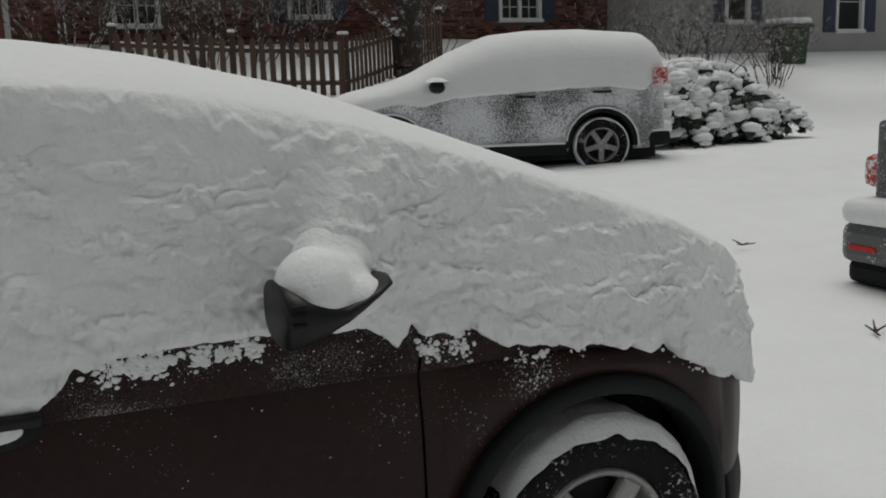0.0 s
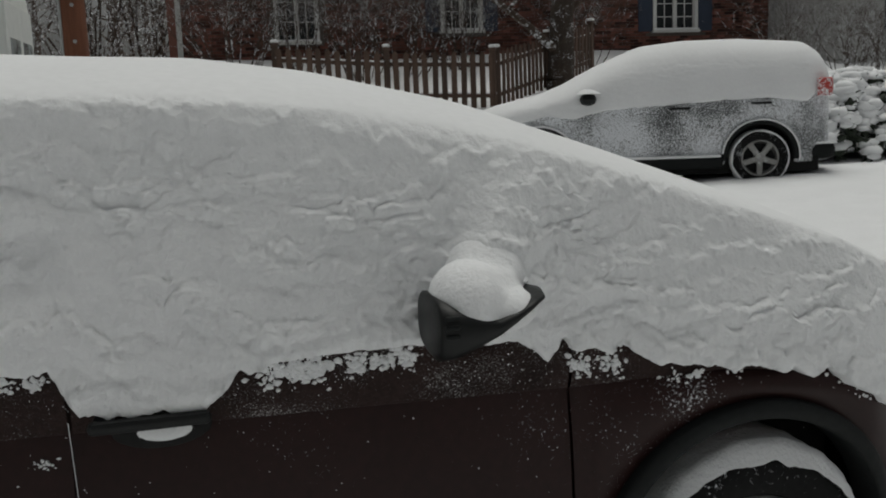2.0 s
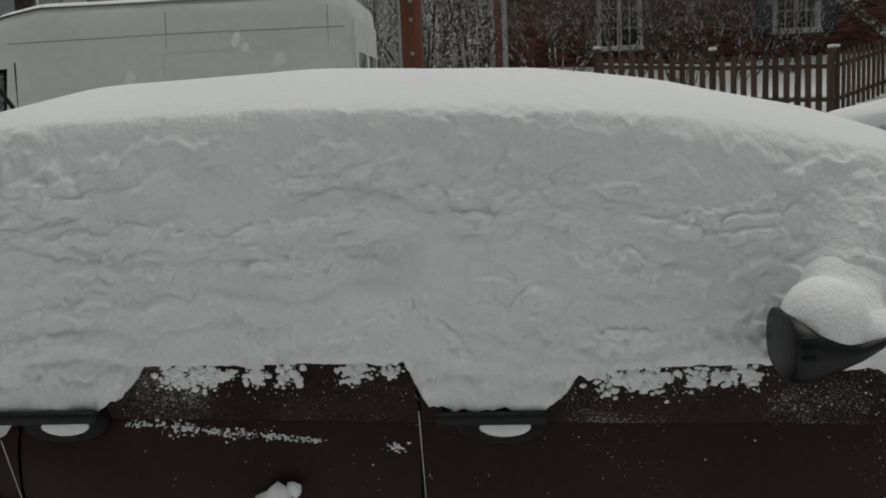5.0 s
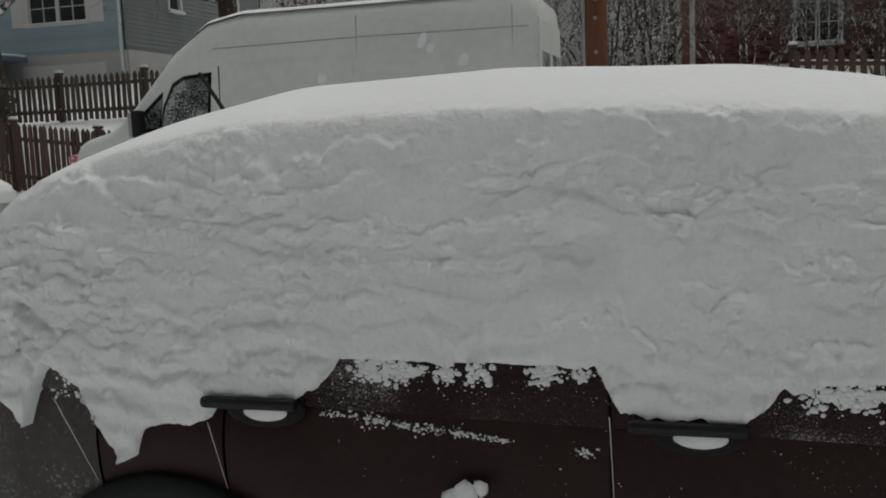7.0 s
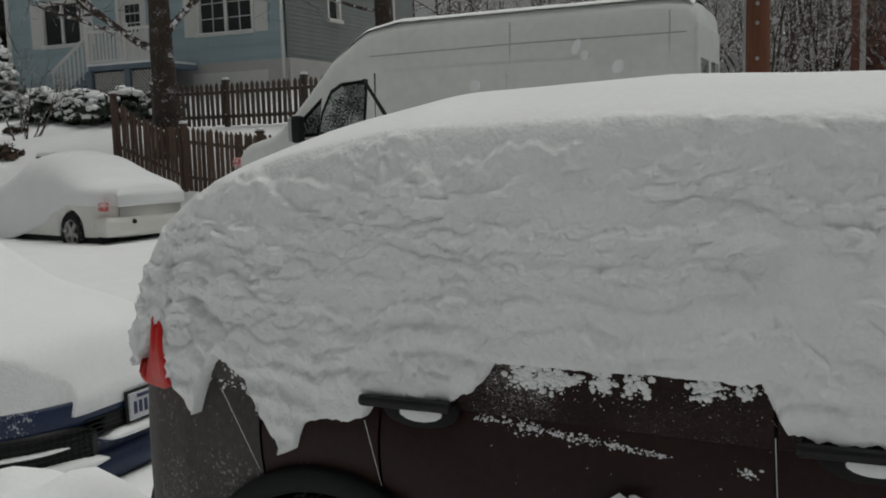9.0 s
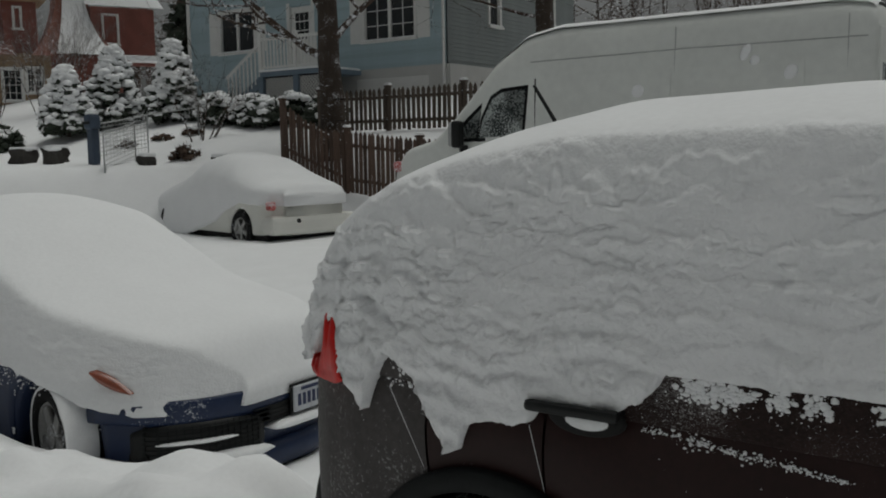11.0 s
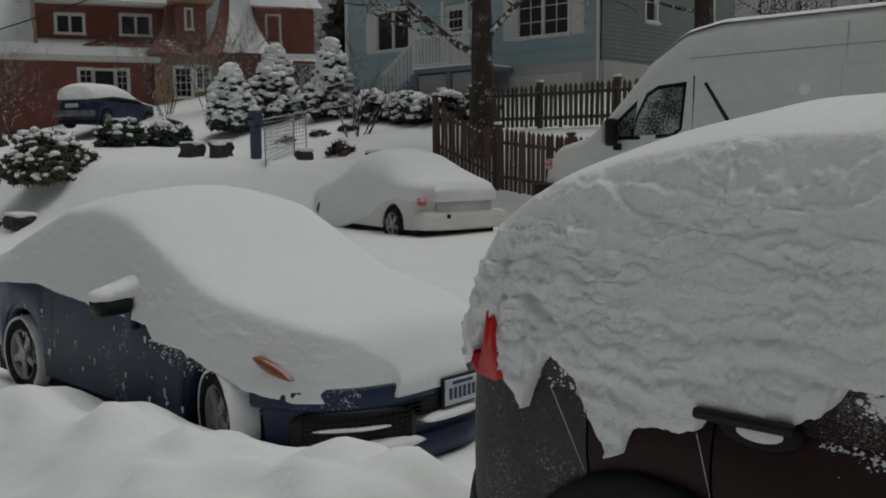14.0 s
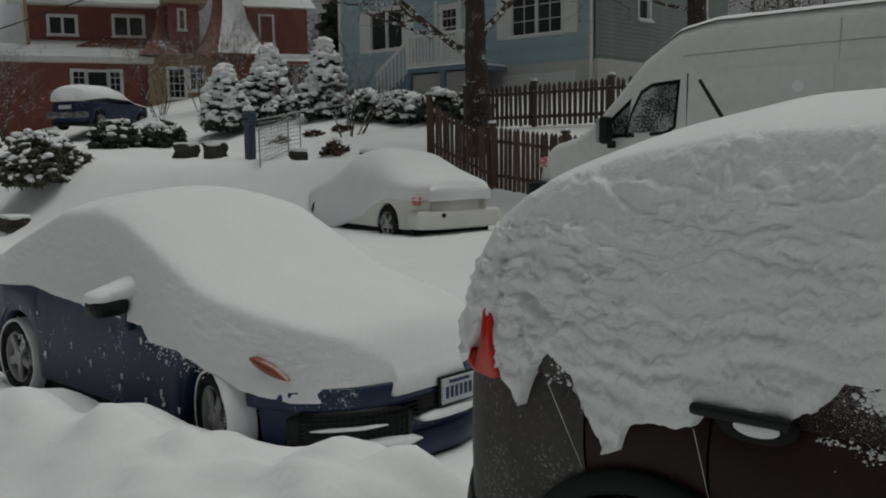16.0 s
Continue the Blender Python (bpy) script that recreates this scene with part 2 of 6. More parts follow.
# ---- ground ----
def make_ground():
    xs = np.concatenate([np.linspace(-400, -45, 24), np.linspace(-44, -9, 130), np.linspace(-8.9, 12, 260), np.linspace(12.2, 40, 80), np.linspace(45, 400, 22)])
    ys = np.concatenate([np.linspace(-200, -5, 20), np.linspace(-4.5, 8, 180), np.linspace(8.1, 26, 160), np.linspace(27, 60, 40), np.linspace(65, 500, 24)])
    X, Y = np.meshgrid(xs, ys)
    Z = ground_z(X, Y)
    near = np.exp(-((X + 1) / 22) ** 2 - ((Y - 6) / 16) ** 2)
    Z = Z + near * (0.16 * (vfbm(X * 0.6, Y * 0.6, 3) - 0.5) + 0.05 * (vfbm(X * 2.5, Y * 2.5, 5) - 0.5))
    # ploughed bank beside the parked row, and trodden tracks
    bank = np.exp(-((Y - 2.55 - 0.06 * (X + 4)) / 0.62) ** 2) * step((-2.2 - X) / 0.8) * step((X + 13) / 2)
    Z = Z + bank * (0.28 + 0.45 * (vfbm(X * 1.1, Y * 1.4, 9) - 0.28) + 0.22 * (np.abs(2 * vfbm(X * 2.1, Y * 2.4, 19, 2) - 1) - 0.3))
    rut = np.exp(-((Y - 9.9 + 0.12 * X) / 0.22) ** 2) + np.exp(-((Y - 8.4 + 0.12 * X) / 0.22) ** 2)
    Z = Z - 0.035 * rut * step((X - 1) / 3)
    far = step((np.hypot(X, Y) - 60) / 120)
    Z = Z * (1 - far) + far * 1.5
    ob = grid_mesh("ground", np.stack([X, Y, Z], -1), SNOW)
    tagged(ob, "deep fresh snow over street and sloping lawns", "ground", kind="structure")
    return ob


make_ground()


# ---- vehicles ----
def wheel(parent, x, y, z, r, rim_r, side, width=0.21, spokes=5, snowy=False, steer=0.0, ring=False):
    """A wheel whose outer face looks along side * y."""
    w = thing("wheel", pose(x, y, z, 0, 0, steer), "", "")
    w.parent = parent
    ang = np.linspace(0, 2 * np.pi, 49)[:-1]
    prof = [(rim_r, -width * 0.5), (r * 0.93, -width * 0.5), (r * 0.985, -width * 0.42), (r, -width * 0.2), (r, width * 0.2), (r * 0.985, width * 0.42), (r * 0.93, width * 0.5), (rim_r * 1.04, width * 0.48), (rim_r, width * 0.38)]
    pts = np.array([[(q * np.cos(a), side * o, q * np.sin(a)) for a in ang] for q, o in prof])
    grid_mesh("tyre", pts, RUBBER, w, close_u=True)
    prof = [(rim_r, width * 0.40), (rim_r * 0.97, width * 0.46), (rim_r * 0.90, width * 0.42), (rim_r * 0.86, width * 0.1), (rim_r * 0.8, 0.0), (0.01, 0.0)]
    pts = np.array([[(q * np.cos(a), side * o, q * np.sin(a)) for a in ang] for q, o in prof])
    rim = grid_mesh("rim", pts, RIM, w, close_u=True)
    bm = bmesh.new()
    for k in range(spokes):
        a = 2 * math.pi * k / spokes + 0.3
        m = pose(0, 0, 0, 0, math.degrees(a), 0)
        add_box(bm, 0.05, rim_r * 0.93, min(side * width * 0.25, side * width * 0.42), max(side * width * 0.25, side * width * 0.42), -0.035, 0.035, bevel=0.012, m=m)
    add_tube(bm, (0, side * width * 0.2, 0), (0, side * width * 0.46, 0), 0.075, 0.065, 16)
    part("spokes", bm, RIM, w)
    # near-black disc paints the shade of the well behind the spokes
    part("spoke_well_shade", tube((0, side * 0.01, 0), (0, side * 0.03, 0), rim_r * 0.8, n=24), UNDERBODY_SHADE, w)
    if ring:
        ang2 = np.linspace(0, 2 * np.pi, 97)[:-1]
        jag = 0.03 * (vfbm(np.cos(ang2) * 4 + 5, np.sin(ang2) * 4 + 5, 6, 3) - 0.5)
        pts = np.array([[((q + k_ * j) * np.cos(a), side * o, (q + k_ * j) * np.sin(a)) for a, j in zip(ang2, jag)] for q, o, k_ in ((r * 1.012, -width * 0.3, 0), (r * 1.016, width * 0.3, 0), (r * 1.0, width * 0.47, 0), (r * 0.975, width * 0.525, 0.3), (r * 0.95, width * 0.525, 1), (r * 0.94, width * 0.47, 1))])
        grid_mesh("tyre_snow", pts, SNOW_ROUGH, w, "snow caked round the tyre", close_u=True)
    if snowy:
        a = np.linspace(-0.05, np.pi - 0.45, 110)
        o = np.linspace(-width * 0.5, width * 0.52, 14)
        A, O = np.meshgrid(a, o, indexing="ij")
        span = np.clip((A + 0.05) / (np.pi - 0.40), 0, 1)
        arch_ = np.sin(span * np.pi) ** 0.6
        th = arch_ * (0.038 + 0.02 * (vfbm(A * 6, O * 20, 4) - 0.5)) - 0.02 * (1 - arch_)
        edge = step((width * 0.52 - O) / 0.03)
        R = r * (0.99 - 0.09 * step((O - width * 0.38) / (width * 0.14)) * (0.1 + 0.9 * vfbm(A * 7, O * 0 + 3, 8, 3)) * np.sin(span * np.pi)) + th * edge
        grid_mesh("tyre_snow", np.stack([R * np.cos(A), side * O, R * np.sin(A)], -1), SNOW_ROUGH, w, "snow caked on the tyre")
    return w


def side_section(hw, zb, zt, crease=0.0):
    """Half of a body section from the lower lip to the belt: offsets from the middle line and heights."""
    u = np.array([0, 0.02, 0.06, 0.15, 0.3, 0.45, 0.55, 0.62, 0.68, 0.74, 0.82, 0.9, 0.96, 1.0])
    z = zb + u * (zt - zb)
    y = hw * (1 - 0.035 * (1 - u) ** 2 - 0.05 * u ** 3) + crease * np.exp(-((u - 0.64) / 0.05) ** 2)
    return y, z


def body_panel(name, parent, mat, xs, hw, zb, zt, label="", both=True, crease=0.0, lip=0.08, roof=True):
    rows = []
    for x in xs:
        y, z = side_section(hw(x), zb(x), zt(x), crease)
        near = np.stack([np.full_like(y, x), -y, z], -1)
        row = [np.array([[x, -y[0] + lip, zb(x)]]), near]
        if roof:
            row.append(np.array([[x, -y[-1] * 0.8, zt(x) + 0.03], [x, 0, zt(x) + 0.05], [x, y[-1] * 0.8, zt(x) + 0.03]]))
            far = near[::-1].copy()
            far[:, 1] *= -1
            row += [far, np.array([[x, y[0] - lip, zb(x)]])]
        rows.append(np.concatenate(row))
    return grid_mesh(name, np.array(rows), mat, parent, label, caps=roof)


def packed_relief(xs, X, Z, seed):
    """Wind-packed snow in overlapping scalloped mounds: each has a lumpy upper edge, stands proud just below it and runs out downwards."""
    def scallop(u, v, sd):
        return np.abs(2 * vfbm(u, v, sd, 2, 0.35) - 1)
    fine_ = vfbm(X * 38, Z * 38, seed + 7, 3, 0.6) - 0.5
    knots = np.clip(vnoise(X * 64 + 3 * fine_, Z * 64, seed + 8) - 0.40, 0, 1)
    pebbles = np.clip(vnoise(X * 33 + 2 * fine_, Z * 36, seed + 9) - 0.45, 0, 1)
    out = np.zeros_like(Z)
    crest = np.zeros_like(Z)
    for freq, amp, sd, keep in ((5.0, 0.0125, 3, 0.40), (7.5, 0.0125, 23, 0.41), (11.0, 0.0095, 47, 0.41), (16.0, 0.007, 71, 0.43)):
        u = X * freq * 0.42
        ph = Z * freq + 0.6 * (vfbm(u * 0.5, Z * freq * 0.2, seed + sd, 2) - 0.5) - 1.15 * scallop(u * 0.9, Z * freq * 0.25, seed + sd + 2) - 0.45 * scallop(u * 2.7, Z * freq * 0.5, seed + sd + 5) - 0.22 * scallop(u * 7.0, Z * freq, seed + sd + 6)
        cell = np.floor(ph)
        saw = ph - cell
        on = step((vfbm(u * 0.95 + 7.7 * hash2(cell, cell * 0 + sd, 3), cell * 3.1, seed + sd + 9, 2) - keep) / 0.22)
        drop = min(0.34, 0.020 * freq)
        lobe = np.where(saw < 1 - drop, (saw / (1 - drop)) ** 1.15, step((1 - saw) / drop))
        out = out + amp * on * (lobe - 0.4)
        crest = np.maximum(crest, on * np.exp(-((saw - 1 + 0.6 * drop) / (0.017 * freq)) ** 2))
    swell = 0.014 * (vfbm(X * 2.2, Z * 4.0, seed + 31, 2) - 0.5)
    rear = 1 + 0.35 * np.exp(-((X + 1.85) / 0.32) ** 2)
    return rear * (out + swell + crest * (0.014 * knots + 0.013 * pebbles) + 0.004 * fine_ + 0.005 * knots + 0.005 * pebbles)


def snow_shell(name, m, xs, top, low, hw, n=2.4, rows=90, ripple=0.012, seed=0, label="", cols=None, smooth_top=0.006, mid=0.0, mat=None, dip=None, packed=False):
    """A blanket of snow over a car: a rounded section from the low edge on one side over the top to the other."""
    th = np.concatenate([np.linspace(0, 0.55, rows // 2) ** 1.0, np.linspace(0.57, np.pi - 0.57, rows // 2), np.linspace(np.pi - 0.55, np.pi, rows // 8)])
    X, TH = np.meshgrid(xs, th, indexing="ij")
    zl, zt, w = low(xs)[:, None], top(xs)[:, None], hw(xs)[:, None]
    c, s = np.cos(TH), np.sin(TH)
    base = np.minimum(zl, zt - 0.02)
    lowest = np.minimum(base, np.min(base)) * 0 + base
    f = np.abs(s) ** (2 / n)
    Z = lowest + (zt - lowest) * f
    # the side follows the car's own tilt, not the ragged edge
    belt = np.minimum(np.interp(xs, [xs[0], xs[-1]], [mid, mid]) if np.isscalar(mid) else mid(xs), zt[:, 0] - 0.03)[:, None]
    rel = np.clip((Z - belt) / np.maximum(zt - belt, 0.03), 0, 1)
    Y = -np.sign(c) * w * (1 - rel ** n) ** (1 / n)
    if packed:
        # a leaning side under a crisp shoulder, and a flat top
        Y = -np.sign(c) * w * ((1 - 0.17 * rel ** 1.3) ** -18.0 + (np.sqrt(np.clip(1 - rel, 0, 1) / 0.23) + 1e-2) ** -18.0) ** (-1 / 18.0)
        side = step((0.86 - rel) / 0.05)
        lump = side * (c > 0) * packed * packed_relief(xs, X, Z, seed) * (0.45 + 0.55 * step((0.95 - rel) / 0.45)) + 0.03 * packed * (vfbm(X * 1.3, Z * 2.2, seed + 21, 2) - 0.5) * side
    else:
        side = step((np.abs(c) - 0.25) / 0.5)
        U = X * 1.0
        W = Z * 1.0 + 0.0
        def billow(u, v, sd, octaves, gain):
            out, amp, tot = 0.0, 1.0, 0.0
            for o in range(octaves):
                out = out + amp * np.abs(2 * vfbm(u * 1.9 ** o + 3.1 * o, v * 1.9 ** o, sd + 5 * o, 2, 0.4) - 1)
                tot, amp = tot + amp, amp * gain
            return out / tot
        wu = U + 0.10 * (vfbm(U * 4, W * 6, seed + 2, 3) - 0.5)
        wv = W + 0.16 * (vfbm(U * 2.2, W * 3.5, seed + 13, 3) - 0.5) + 0.05 * (vfbm(U * 9, W * 9, seed + 15, 2) - 0.5)
        puff = billow(wu * 6.5, wv * 15, seed + 1, 3, 0.6)
        fine_ = vfbm(U * 34, W * 40, seed + 7, 3)
        calm = step((vfbm(U * 1.8, W * 3.5, seed + 19, 2) - 0.30) / 0.35)
        def shelves(freq, sd, rough):
            ph = (W + 0.02 * np.sin(U * 3 + sd)) * freq + 1.5 * vfbm(U * 2.4, W * 2.0, sd, 2, 0.5) + rough * vfbm(U * 8.5 + 0.5 * fine_, W * 6.0, sd + 3, 4, 0.62)
            saw = ph - np.floor(ph)
            cell = hash2(np.floor(ph), np.floor(ph) * 0 + sd, 3)
            on = step((vfbm(U * 3.6 + 5 * cell, W * 4.0, sd + 9, 3) - 0.40) / 0.16)
            return on * (np.where(saw < 0.86, (saw / 0.86) ** 1.4, (1 - saw) / 0.14) - 0.35)
        r3 = vfbm(U * 1.3, W * 2.2, seed + 21, 2)
        lump = ripple * (0.62 * shelves(7.5, seed + 31, 1.5) + 0.42 * shelves(13.0, seed + 57, 1.6) + (0.3 + 0.7 * calm) * 0.7 * (puff - 0.22) + 0.50 * (fine_ - 0.5)) + 2.0 * ripple * (r3 - 0.5)
        lump = lump * (0.35 + 0.65 * side)
    top_wave = smooth_top * 2 * (vfbm(X * 1.6, Y * 1.6, seed + 11, 3) - 0.5)
    Y = Y + np.sign(-c) * lump * side
    Z = Z + 0.4 * lump * side * rel + top_wave * (1 - side)
    if dip is not None:
        Y = Y + dip(X, Z, c)
    # the lower lip turns in under itself
    first = np.stack([X[:, :1], Y[:, :1] + 0.07, Z[:, :1] - 0.004], -1)
    last = np.stack([X[:, -1:], Y[:, -1:] - 0.07, Z[:, -1:] - 0.004], -1)
    pts = np.concatenate([first, np.stack([X, Y, Z], -1), last], 1)
    ob = grid_mesh(name, pts, mat or SNOW_ROUGH, at=m, caps=True)
    if mat is None:
        # the top lies smooth, the sides are clumpy
        ob.data.materials.append(SNOW)
        cols = pts.shape[1] - 1
        flat_ = np.concatenate([rel[:, :1] * 0, rel > 0.82 if packed else (np.abs(np.cos(TH)) < 0.42), rel[:, :1] * 0], 1)[:-1, :cols]
        idx = np.zeros(len(ob.data.polygons), int)
        idx[: (len(xs) - 1) * cols] = flat_.astype(int).ravel()
        ob.data.polygons.foreach_set("material_index", idx)
    return tagged(ob, label, "snow")


def curve(pairs):
    a = np.array(pairs, float)
    return lambda x: np.interp(x, a[:, 0], a[:, 1])


def smooth_curve(pairs, width=0.06):
    a = np.array(pairs, float)
    def at(x):
        x = np.asarray(x, float)
        k = np.linspace(-1.5, 1.5, 9) * width
        wt = np.exp(-(k / width) ** 2)
        return sum(q * np.interp(x + d, a[:, 0], a[:, 1]) for q, d in zip(wt, k)) / wt.sum()
    return at


def clumps(name, parent, places, mat=None, label="", seed=1):
    """Small crumbs of snow stuck on a surface: (x, y, z, radius)."""
    rs = np.random.RandomState(seed)
    bm = bmesh.new()
    bmesh.ops.create_icosphere(bm, subdivisions=1, radius=1.0)
    bm.verts.index_update()
    ball = np.array([v.co for v in bm.verts])
    tris = np.array([[v.index for v in f.verts] for f in bm.faces])
    bm.free()
    p = np.array(places, float)
    n, k = len(p), len(ball)
    grow_ = rs.uniform(0.72, 1.28, (n, k, 1))
    squash = np.stack([rs.uniform(0.9, 1.4, n), np.full(n, 0.75), rs.uniform(0.75, 1.1, n)], -1)[:, None]
    verts = p[:, None, :3] + ball[None] * grow_ * squash * p[:, None, 3:4]
    faces = tris[None] + (np.arange(n) * k)[:, None, None]
    return mesh(name, verts.reshape(-1, 3), faces.reshape(-1, 3), mat or SNOW_ROUGH, parent, label, smooth=True)


# the maroon car
MX, MY = 0.085, 2.97
M = pose(MX, MY, 0.0)


def arch_line(xa, zc, rx, rz, sill):
    def at(x):
        z = sill
        for c in xa:
            if abs(x - c) < rx:
                z = max(z, zc + rz * math.sqrt(1 - ((x - c) / rx) ** 2))
        return z
    return at


def dense(a, b, n):
    return np.linspace(a, b, n)


def arch_trim(name, car, c, zc, r, hw, mat, label="", k0=0.88, k1=1.035):
    rows = []
    for a in np.linspace(-0.10, np.pi + 0.10, 50):
        ring = []
        for q, o in ((k0, -0.10), (k0 + 0.005, 0.012), (k0 + 0.02, 0.022), (k1 - 0.015, 0.022), (k1, 0.012), (k1, -0.02)):
            x = c + r * q * math.cos(a)
            ring.append((x, -(hw(x) * 0.985 + o), zc + r * q * math.sin(a)))
        rows.append(ring)
    return grid_mesh(name, np.array(rows), mat, car, label)


def handle(car, x0, y, z0, ln, snow=True, mat=None):
    bm = bmesh.new()
    add_box(bm, x0 - ln / 2, x0 + ln / 2, y - 0.052, y - 0.025, z0 - 0.016, z0 + 0.014, bevel=0.012)
    add_box(bm, x0 - ln / 2 + 0.01, x0 - ln / 2 + 0.05, y - 0.035, y + 0.03, z0 - 0.012, z0 + 0.010, bevel=0.004)
    add_box(bm, x0 + ln / 2 - 0.05, x0 + ln / 2 - 0.01, y - 0.035, y + 0.03, z0 - 0.012, z0 + 0.010, bevel=0.004)
    part("door_handle", bm, mat or BLACK, car, "black door handle" if not mat else "")
    if snow:
        bm = bmesh.new()
        bmesh.ops.create_uvsphere(bm, u_segments=20, v_segments=10, radius=1.0, matrix=Matrix.Translation((x0 + 0.025, y + 0.008, z0 - 0.032)) @ Matrix.Diagonal((0.07, 0.022, 0.028, 1)))
        part("handle_snow", bm, SNOW_ROUGH, car, "snow in the handle recess", smooth=True)
        # dark ellipsoid gives the hollow behind the handle its shade by colour
        bm = bmesh.new()
        bmesh.ops.create_uvsphere(bm, u_segments=20, v_segments=10, radius=1.0, matrix=Matrix.Translation((x0 + 0.02, y + 0.012, z0 - 0.03)) @ Matrix.Diagonal((0.105, 0.02, 0.045, 1)))
        part("handle_recess_shade", bm, UNDERBODY_SHADE, car, smooth=True)


def maroon_car():
    car = thing("parked_car", M, "dark maroon compact SUV buried under thick fresh snow", "car")
    xf, xr = 1.375, -1.375
    zf_, zr_ = arch_line((xf,), 0.36, 0.45, 0.445, 0.30), arch_line((xr,), 0.34, 0.43, 0.39, 0.30)
    zb = lambda x: max(zf_(x), zr_(x))
    inner = lambda x: max(0.28, zb(x) - 0.04)
    hw = smooth_curve([(-2.34, 0.40), (-2.28, 0.52), (-2.2, 0.63), (-2.1, 0.74), (-2.0, 0.82), (-1.85, 0.88), (-1.6, 0.91), (1.5, 0.91), (1.75, 0.885), (1.90, 0.82), (2.02, 0.71), (2.10, 0.58), (2.17, 0.38)], 0.03)
    belt = curve([(-2.34, 1.05), (-1.9, 1.15), (-1.2, 1.12), (-0.3, 1.105), (0.5, 1.085), (0.87, 1.05), (1.2, 0.99), (1.5, 0.94), (1.8, 0.86), (2.24, 0.76)])
    crease = curve([(-1.9, 0.965), (-1.2, 0.95), (-0.3, 0.925), (0.87, 0.90), (1.3, 0.90), (2.1, 0.80)])
    inhw = lambda x: hw(x) - 0.025
    body_panel("body", car, MAROON, dense(-2.32, 2.15, 220), inhw, inner, lambda x: belt(x) - 0.03)
    g = 0.004
    def panel(name, a, b, n, lower, upper, label="", crease_h=0.006):
        lo, hi = (lambda x: zb(x)), (lambda x: max(crease(x), zb(x) + 0.05))
        body_panel(name, car, lower, dense(a, b, n), hw, lo, hi, roof=False, label=label)
        body_panel(name + "_shoulder", car, upper, dense(a, b, n), lambda x: hw(x) - 0.004, lambda x: hi(x) + 0.002, lambda x: max(belt(x), hi(x) + 0.02), roof=False, lip=0.03)
    panel("front_wing", 0.87 + g, 2.17, 130, MAROON, MAROON_DUSTY)
    panel("front_door", -0.255 + g, 0.87 - g, 60, MAROON, MAROON_DUSTY)
    panel("rear_door", -1.2 + g, -0.255 - g, 60, MAROON, MAROON_DUSTY)
    panel("rear_quarter", -1.56 + g, -1.2 - g, 50, MAROON, MAROON_DUSTY)
    panel("rear_corner", -2.34, -1.56 - g, 90, PAINT_FROST, PAINT_FROST)
    arch_trim("front_arch_trim", car, xf, 0.36, 0.445, hw, DULL_BLACK, "matt grey-black plastic trim", k0=0.915, k1=1.03)
    arch_trim("rear_arch_trim", car, xr, 0.32, 0.425, hw, DULL_BLACK, "matt grey-black plastic trim")
    body_panel("front_bumper", car, DULL_BLACK, dense(1.86, 2.18, 24), lambda x: hw(x) + 0.012, lambda x: 0.22, lambda x: 0.44)
    body_panel("rear_bumper", car, DULL_BLACK, dense(-2.36, -1.86, 26), lambda x: hw(x + 0.02) + 0.014, lambda x: 0.24, lambda x: 0.47)
    for c in (xf, xr):
        # black block puts the shade inside the arch into the colour
        part("wheel_well_shade", box(c - 0.42, c + 0.42, -0.60, 0.60, 0.42, 0.80), UNDERBODY_SHADE, car)
        wheel(car, c, -0.795, 0.330, 0.340, 0.225, -1, snowy=(c > 0))
        wheel(car, c, 0.795, 0.345, 0.345, 0.225, 1)
    part("underbody", box(-2.0, 1.9, -0.8, 0.8, 0.16, 0.35), UNDERBODY_SHADE, car)
    handle(car, -0.09, -0.905, 0.955, 0.25)
    handle(car, -1.10, -0.905, 0.972, 0.25)
    # frost lines along the door gaps
    for x0, x1, z0, z1 in ((-0.255, -0.245, 0.70, 0.96), (-1.235, -1.19, 0.74, 0.905), (-1.675, -1.56, 0.74, 0.95)):
        part("gap_frost", tube((x0, -0.903, z1), (x1, -0.908, z0), 0.0011, 0.0006, 6), SNOW_ROUGH, car, "thin line of frost in a panel gap")
    # tail lamp wrapping the rear corner
    rows = []
    for x in np.linspace(-2.06, -1.83, 24):
        f = (x + 2.06) / 0.23
        z0, z1 = 0.925 + 0.03 * step((f - 0.7) / 0.3), 0.965 + 0.145 * step((f - 0.32) / 0.16) * step((0.88 - f) / 0.18) + 0.02 * math.sin(40 * f)
        y = -(hw(x) + 0.018)
        rows.append([(x, y + 0.05, z0), (x, y, z0), (x, y - 0.008, (z0 + z1) / 2), (x, y + 0.004, z1), (x, y + 0.07, z1)])
    grid_mesh("tail_lamp", np.array(rows), RED_LAMP, car, "red tail lamp half covered in snow")
    part("antenna", tube((-1.56, -0.07, 1.66), (-1.66, -0.07, 1.815), 0.008, 0.006), BLACK, car, "short black roof antenna")
    # mirror: a housing tapering forward and up, with louvres at its outer edge
    rows = []
    for x, cy, hy, z0, z1 in ((0.492, -1.035, 0.100, 1.070, 1.190), (0.498, -1.035, 0.114, 1.060, 1.196), (0.53, -1.035, 0.117, 1.062, 1.190), (0.58, -1.035, 0.116, 1.085, 1.170), (0.62, -1.032, 0.112, 1.106, 1.156), (0.66, -1.026, 0.104, 1.128, 1.164), (0.70, -1.018, 0.092, 1.150, 1.174), (0.738, -1.010, 0.070, 1.168, 1.184), (0.750, -1.005, 0.020, 1.176, 1.184)):
        a = np.linspace(0, 2 * np.pi, 25)[:-1]
        co, si = np.cos(a), np.sin(a)
